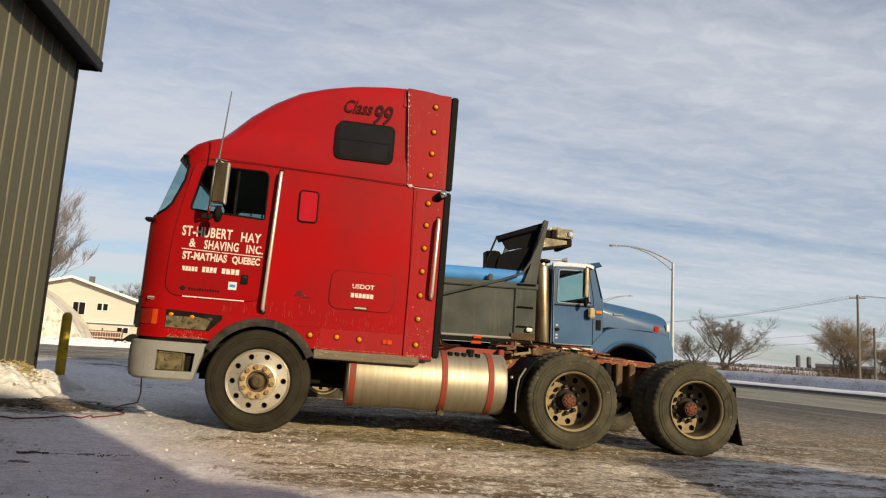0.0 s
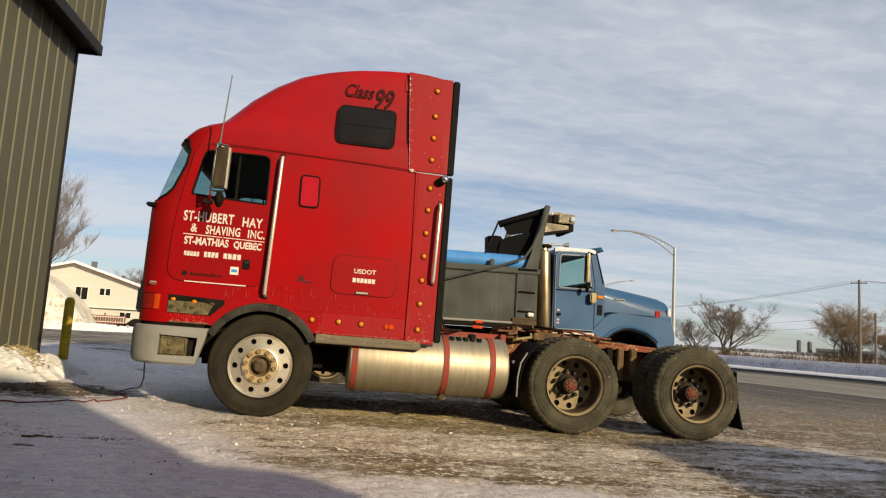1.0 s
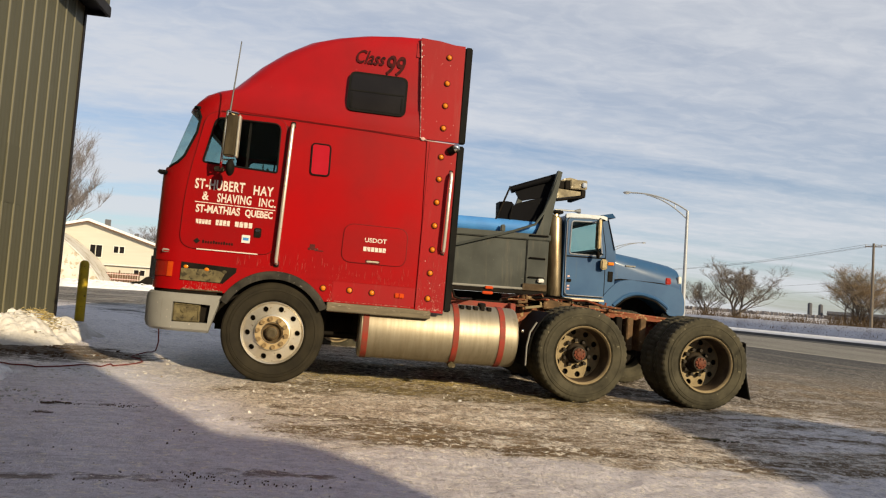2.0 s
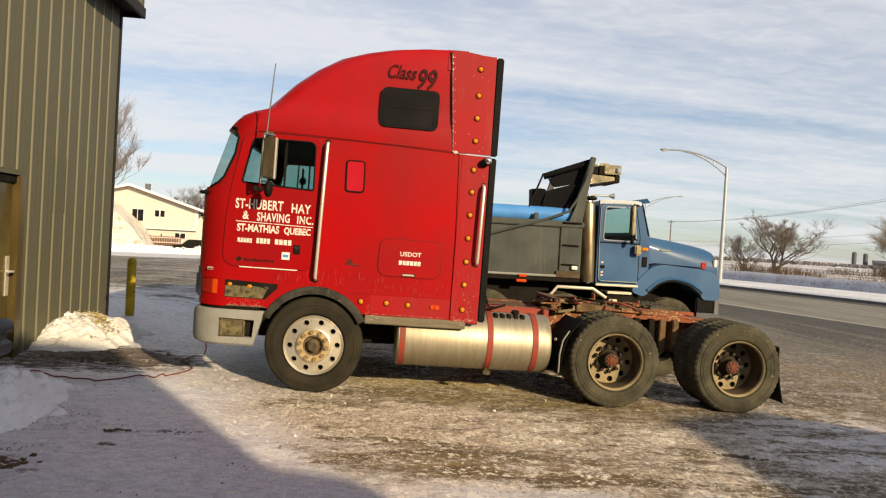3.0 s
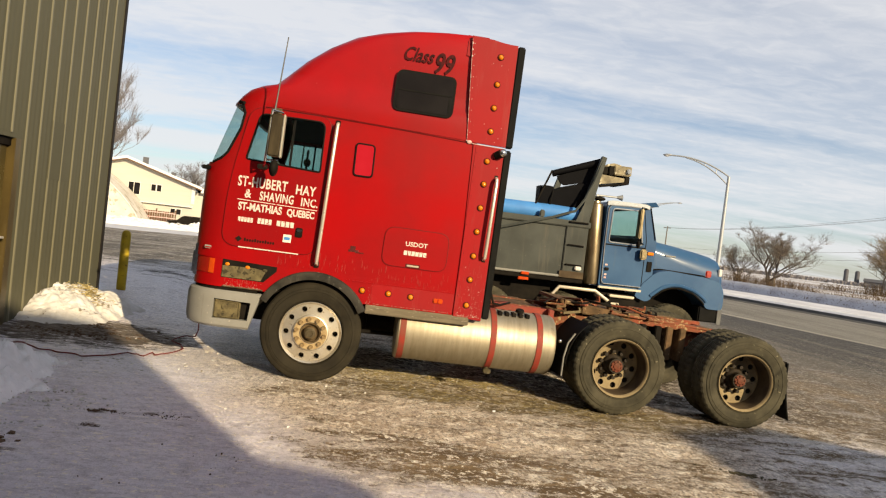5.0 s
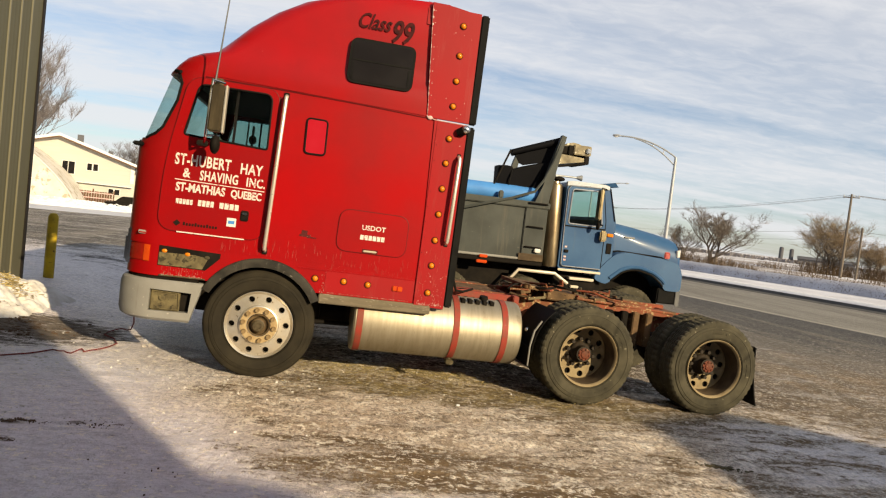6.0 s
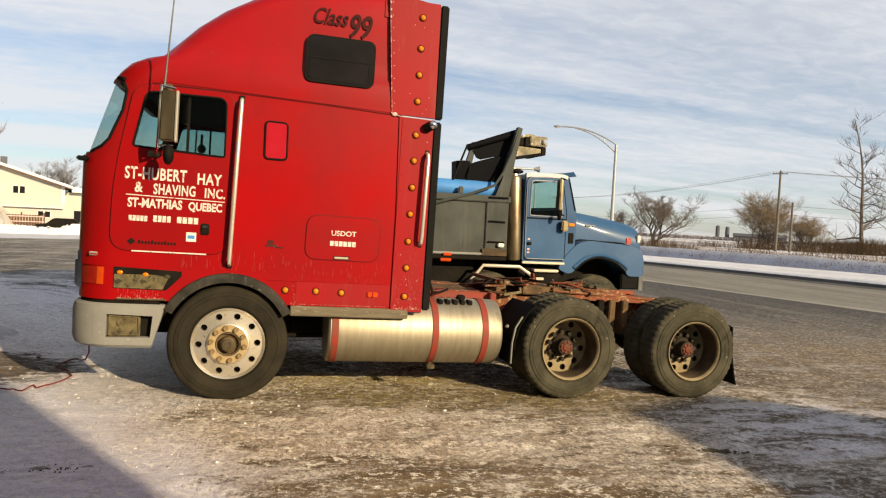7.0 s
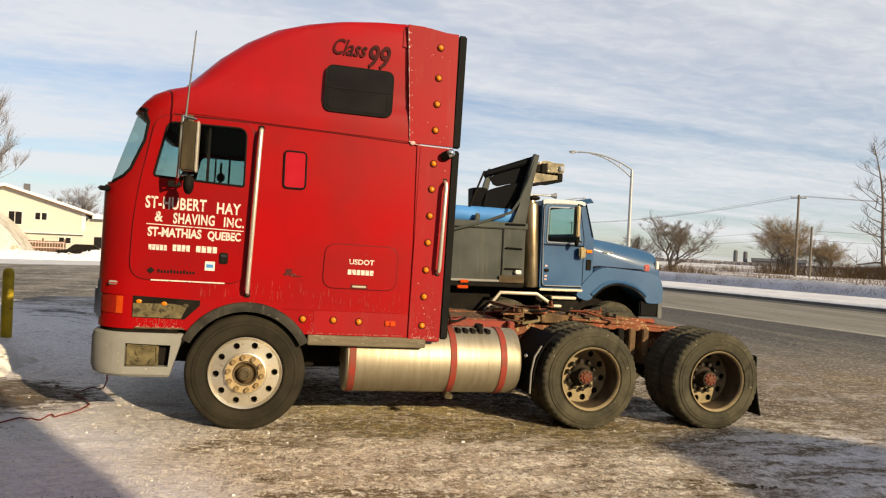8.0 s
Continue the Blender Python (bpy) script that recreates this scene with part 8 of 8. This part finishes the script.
tree("tree", 110.8, 90.5, 25.0, 0.9, 44, "tall bare poplar beside its twin", twigs=4, lean=-0.04, up=0.34, r0=0.42, fork=0.16, thin=0.022, depth=4, crown=5.6, leader=True)
tree("tree", -29.8, 66.0, 18.2, 0.6, 52, "large bare tree behind the workshop and shelter", trunks=7, twigs=14, up=0.9, r0=0.28, depth=5, crown=5.6, fork=0.05, thin=0.014, twig=PALE_TWIG)
tree("tree", -24.6, 92.0, 8.6, 0.9, 55, "bare tree behind the cream house", trunks=3, twigs=7, up=0.5, crown=3.4, fork=0.1, thin=0.014, twig=PALE_TWIG)
tree("tree", -20.6, 96.0, 8.4, 0.8, 57, "dense small tree behind the cream house", trunks=6, twigs=12, up=0.6, crown=2.6, fork=0.1, thin=0.016)


def build_verge():
    """Kerb line, the ploughed snow ridge with dead weeds, scrub, far woods and silos."""
    kerb = bmesh.new()
    rings = []
    for k in range(40):
        y = -8 + k * 2.4
        x = 28.1 - 0.2 * y
        z = ground_z(x, y)
        rings.append([(x - 0.9, y, z - 0.1), (x - 0.85, y, z + 0.015), (x - 0.1, y, z + 0.05), (x, y, z + 0.17), (x + 0.3, y, z + 0.17), (x + 0.34, y, z - 0.1)])
    loft(kerb, rings)
    solo("kerb", kerb, ASPHALT_KERB, "dark kerb along the far side of the road", "kerb", kind="structure")
    bank = bmesh.new()
    rings = []
    for k in range(60):
        y = -8 + k * 1.6
        x = 28.35 - 0.2 * y
        z = ground_z(x, y)
        n1 = 0.06 * noise.noise((y * 0.7, 1.0, 0.0))
        rings.append([(x, y, z - 0.1), (x + 0.1, y, z + 0.16 + n1), (x + 0.9, y, z + 0.30 + n1 * 2), (x + 2.4, y, z + 0.22 + n1), (x + 5.0, y, z - 0.1)])
    loft(bank, rings)
    solo("snowbank", bank, SNOW, "low ploughed snowbank along the road's edge", "snowbank", kind="structure", smooth=60)
    ridge = bmesh.new()
    rings = []
    line = lambda y: 49.5 - 0.285 * y
    for k in range(110):
        y = -30 + k * 1.5
        x = line(y)
        z = ground_z(x, y)
        n1 = noise.noise((y * 0.35, 3.0, 0.0)) * 0.12 + noise.noise((y * 1.3, 8.0, 0.0)) * 0.06
        rings.append([(x - 1.1, y, z - 0.1), (x - 0.75, y, z + 0.42 + n1 * 0.6), (x - 0.35, y, z + 0.84 + n1), (x + 1.4, y, z + 0.80 + n1), (x + 5.0, y, z - 0.1)])
    loft(ridge, rings)
    solo("snow_ridge", ridge, SHADED_DIRTY_SNOW, "snow ridge with weeds beyond the verge", "snowbank", kind="structure", smooth=60)
    rng = random.Random(17)
    weeds = ([], [])

    def blade(store, p, d, r):
        vs, fs = store
        b = len(vs)
        s = Vector((d.y, -d.x, 0.01)).normalized() * r
        for q, w in ((p, 1), (p + d, 0.3)):
            vs.extend([q + s * w, q - s * w * 0.5 + Vector((0, r * w, 0)), q - s * w * 0.5 - Vector((0, r * w, 0))])
        fs.extend([(b, b + 1, b + 4, b + 3), (b + 1, b + 2, b + 5, b + 4), (b + 2, b, b + 3, b + 5)])
    for _ in range(15000):
        y = rng.uniform(-10, 95)
        if noise.noise((y * 0.5, 2.0, 5.0)) < rng.uniform(-0.7, 0.3):
            continue
        u = rng.random() ** 0.6
        x = line(y) - 0.9 + 0.9 * u
        z = ground_z(x, y) + 0.1 + 0.65 * u
        blade(weeds, Vector((x, y, z)), Vector((rng.gauss(0, 0.12), rng.gauss(0, 0.12), rng.uniform(0.06, 0.26))), rng.uniform(0.016, 0.042))
    scrub = ([], [])
    def bush(bx, by, br, h, n):
        """A fan of fine stems with side twigs."""
        z = ground_z(bx, by) - 0.05
        for _ in range(n):
            p = Vector((bx + rng.gauss(0, br * 0.45), by + rng.gauss(0, br * 0.45), z))
            k = h * rng.uniform(0.35, 1.0)
            d = Vector((rng.gauss(0, 0.40), rng.gauss(0, 0.40), 1.0)) * k
            blade(scrub, p, d, rng.uniform(0.014, 0.032))
            for _ in range(2):
                u = rng.uniform(0.35, 0.8)
                blade(scrub, p + d * u, (d * 0.45 + Vector((rng.gauss(0, 0.35), rng.gauss(0, 0.35), 0.1)) * k) * 0.7, rng.uniform(0.008, 0.016))
    for _ in range(150):
        y = rng.uniform(-6, 72)
        bush(line(y) + rng.uniform(2.2, 9.0), y, rng.uniform(0.5, 1.3), rng.uniform(0.35, 0.9), 22)
    for _ in range(70):
        y = rng.uniform(40, 110)
        bush(line(y) + rng.uniform(14, 90), y, rng.uniform(1.5, 3.5), rng.uniform(0.5, 1.4), 26)
    for bx, by, br, h, n in ((52.3, 75.5, 3.2, 1.5, 260), (49.4, 77.6, 2.2, 1.6, 180), (55.5, 73.8, 2.0, 1.2, 120), (91.0, 103.0, 4.0, 2.4, 340), (94.5, 100.4, 3.6, 2.4, 340), (98.2, 97.3, 4.0, 2.4, 340), (102.5, 94.6, 4.0, 2.8, 600), (106.5, 91.5, 4.0, 3.2, 700), (111.5, 88.6, 4.5, 2.8, 700), (117.5, 84.8, 5.0, 2.6, 700), (124.0, 80.0, 5.0, 2.4, 600), (84.5, 106.0, 4.0, 1.3, 200)):
        bush(bx, by, br, h, n)
    for nm, (vs, fs), mat, lab in (("dead_weeds", weeds, SCRUB, "dead weeds sticking out of the snow ridge"), ("brush", scrub, SCRUB, "brown winter brush in the field")):
        me = bpy.data.meshes.new(nm)
        me.from_pydata([tuple(v) for v in vs], [], fs)
        me.materials.append(mat)
        tagged(new(nm, me), lab, "brush", kind="stuff")
    # far woods along the horizon
    woods = ([], [])
    for k in range(9000):
        a = radians(rng.uniform(-40, 75))
        d = rng.uniform(330, 520)
        p = Vector((d * math.sin(a), d * math.cos(a), -1.0))
        blade(woods, p, Vector((rng.gauss(0, 0.8), rng.gauss(0, 0.8), rng.uniform(0.6, 2.0) * (1 + 0.6 * noise.noise((a * 14, 0, 0))))), rng.uniform(0.4, 1.1))
    me = bpy.data.meshes.new("far_woods")
    me.from_pydata([tuple(v) for v in woods[0]], [], woods[1])
    me.materials.append(FAR_WOOD)
    tagged(new("far_woods", me), "thin line of far bare woods on the horizon", "woods", kind="stuff")
    for dx, h in ((0.0, 8.6), (5.0, 8.0)):
        x, y = 303.0 + dx, 390.0 - dx * 0.7
        s = thing("silo", pose(x, y, -1.2), "dark far farm silo with a domed top", "silo", "far silos")
        bm = bmesh.new()
        lathe(bm, [(1.35, -1), (1.35, h), (1.2, h + 0.6), (0.7, h + 1.0), (0.02, h + 1.15)], 20, "z", closed=False)
        part("silo_shell", bm, FAR_DARK, s)
    sh = thing("farm_shed", pose(322, 372, -1.2, 0, 0, -40), "long low far farm shed", "building")
    part("shed_wall", boxes((-16, 16, -5, 5, -0.5, 3.2)), FAR_DARK, sh)
    rf = prism(bmesh.new(), [(-5.4, 3.2), (5.4, 3.2), (0, 5.0)], -16.4, 16.4, plane="yz")
    part("shed_roof", rf, FAR_DARK, sh)


build_verge()


def build_house():
    hx, hy, hz = -19.0, 58.0, -1.15
    H = thing("house", pose(hx, hy, hz, 0, 0, 16), "cream two-storey house with a snowy low-pitched roof", "house")
    # local: x along the front, front face at y = 0, z up from the snow
    zt = 4.05
    wall = prism(bmesh.new(), [(-7.5, -0.5), (3.2, -0.5), (3.2, zt), (-2.8, 5.85), (-7.5, 4.45)], 0.0, 9.0)
    part("wall", wall, HOUSE_WALL, H)
    part("wing_wall", boxes((3.22, 6.5, 1.6, 9.0, -0.5, 3.6)), HOUSE_WALL, H)
    roof = prism(bmesh.new(), [(-7.9, 4.38), (-2.8, 5.90), (3.75, 3.90), (3.75, 4.12), (-2.8, 6.14), (-7.9, 4.62)], -0.5, 9.4)
    r = part("roof", roof, ROOF_SNOW, H, "snow-covered roof")
    part("fascia", prism(bmesh.new(), [(-7.9, 4.28), (-2.8, 5.80), (3.75, 3.78), (3.75, 3.90), (-2.8, 5.92), (-7.9, 4.40)], -0.54, -0.50), FENCE_WOOD, r, "brown fascia board")
    part("wing_roof", prism(bmesh.new(), [(3.76, 3.62), (7.0, 3.62), (7.0, 3.85), (3.76, 4.08)], 0.9, 9.4), ROOF_SNOW, H)
    part("roof_vent", boxes((-1.6, -1.1, 3.0, 3.5, 5.5, 6.4)), FAR_DARK, H)
    part("roof_vent", boxes((1.0, 1.4, 3.0, 3.4, 4.6, 5.3)), FAR_DARK, H)
    part("lower_eave", prism(bmesh.new(), [(-0.35, 2.15), (-0.002, 2.15), (-0.002, 2.31), (-0.35, 2.23)], -3.0, 3.1, plane="yz"), HOUSE_TRIM, H)
    for x, z, w, h in ((-0.37, 3.58, 0.36, 0.58), (0.10, 3.58, 0.36, 0.58), (-2.24, 3.34, 0.40, 1.05), (-1.74, 3.34, 0.46, 1.05), (1.45, 1.62, 0.38, 0.48), (1.95, 1.62, 0.38, 0.48)):
        wn = part("window", boxes((x - w / 2 - 0.06, x + w / 2 + 0.06, -0.04, 0.02, z - h / 2 - 0.06, z + h / 2 + 0.06)), HOUSE_TRIM, H)
        part("pane", boxes((x - w / 2, x + w / 2, -0.06, -0.035, z - h / 2, z + h / 2)), DARK_GLASS, wn)
    part("wing_window", boxes((4.0, 4.9, 1.56, 1.62, 1.0, 2.0)), DARK_GLASS, H)
    part("corner_board", boxes((2.9, 3.22, -0.05, -0.002, 2.5, zt)), HOUSE_TRIM, H)
    deck = thing("deck_fence", pose(hx, hy, hz, 0, 0, 16), "brown wooden fence before the cream house", "fence")
    for k in range(16):
        x = -1.6 + k * 0.20
        part("board", boxes((x, x + 0.17, -1.55, -1.50, 0.55, 1.55)), FENCE_WOOD, deck)
    part("rail", boxes((-1.7, 1.7, -1.60, -1.56, 0.95, 1.03), (-1.7, 1.7, -1.60, -1.56, 1.38, 1.46)), SEALANT, deck)
    for x in (-1.7, 0.1, 1.7):
        part("post", boxes((x - 0.06, x + 0.06, -1.58, -1.46, -0.4, 1.75)), FENCE_WOOD, deck)
    # arched car shelter of white fabric
    S = thing("car_shelter", pose(-23.4, 50.5, -0.95, 0, 0, 8), "arched white fabric winter car shelter", "shelter")
    sh = bmesh.new()
    rings = []

    def flank(out):
        """The taut fabric's outline: steep straight sides under a rounded ridge."""
        pts = []
        for k in range(25):
            c, t = math.cos(math.pi * k / 24), math.sin(math.pi * k / 24)
            pts.append(((5.4 + out) * math.copysign(abs(c) ** 1.5, c), max(-0.4, (4.9 + out) * max(0.0, t) ** 1.5)))
        return pts
    for y in (0.0, 0.05, 5.0, 9.0):
        rings.append([(px, y, pz) for px, pz in flank(0.0)])
    loft(sh, rings)
    s = part("fabric_skin", sh, SHELTER, S)
    part("door_flap", prism(bmesh.new(), rounded([(0.9, 0), (0.9, 2.0), (2.3, 2.0), (2.3, 0)], 0.2), -0.05, -0.01), SHELTER, s)
    part("seam_tape", tube(bmesh.new(), [(px, -0.02, pz) for px, pz in flank(0.02)], 0.05, 6), HOUSE_TRIM, s)
    mound("snowbank", -18.0, 47.5, 7.5, 2.0, 0.55, SNOW, "ploughed snowbank before the house and the shelter", 5.5, 0.3, "snowbank", rot=0.25)
    mound("snowbank", -12.0, 50.0, 2.4, 1.2, 0.75, SNOW, "shaded snow heap beside the house fence", 9.5, 0.3, "snowbank")
    car = thing("parked_car", pose(-15.0, 55.0, -1.15, 0, 0, 12), "dark car parked by the house behind the snow", "car")
    cb = prism(bmesh.new(), rounded([(-2.0, 0.35), (-2.0, 0.85), (-1.2, 0.95), (-0.7, 1.40), (0.8, 1.40), (1.3, 0.95), (2.0, 0.85), (2.0, 0.35)], 0.15), -0.8, 0.8)
    part("body", cb, UNDER, car)
    for xx in (-1.25, 1.25):
        part("wheel", rod(bmesh.new(), (xx, -0.82, 0.32), (xx, -0.6, 0.32), 0.32, n=20), TYRE, car)


build_house()
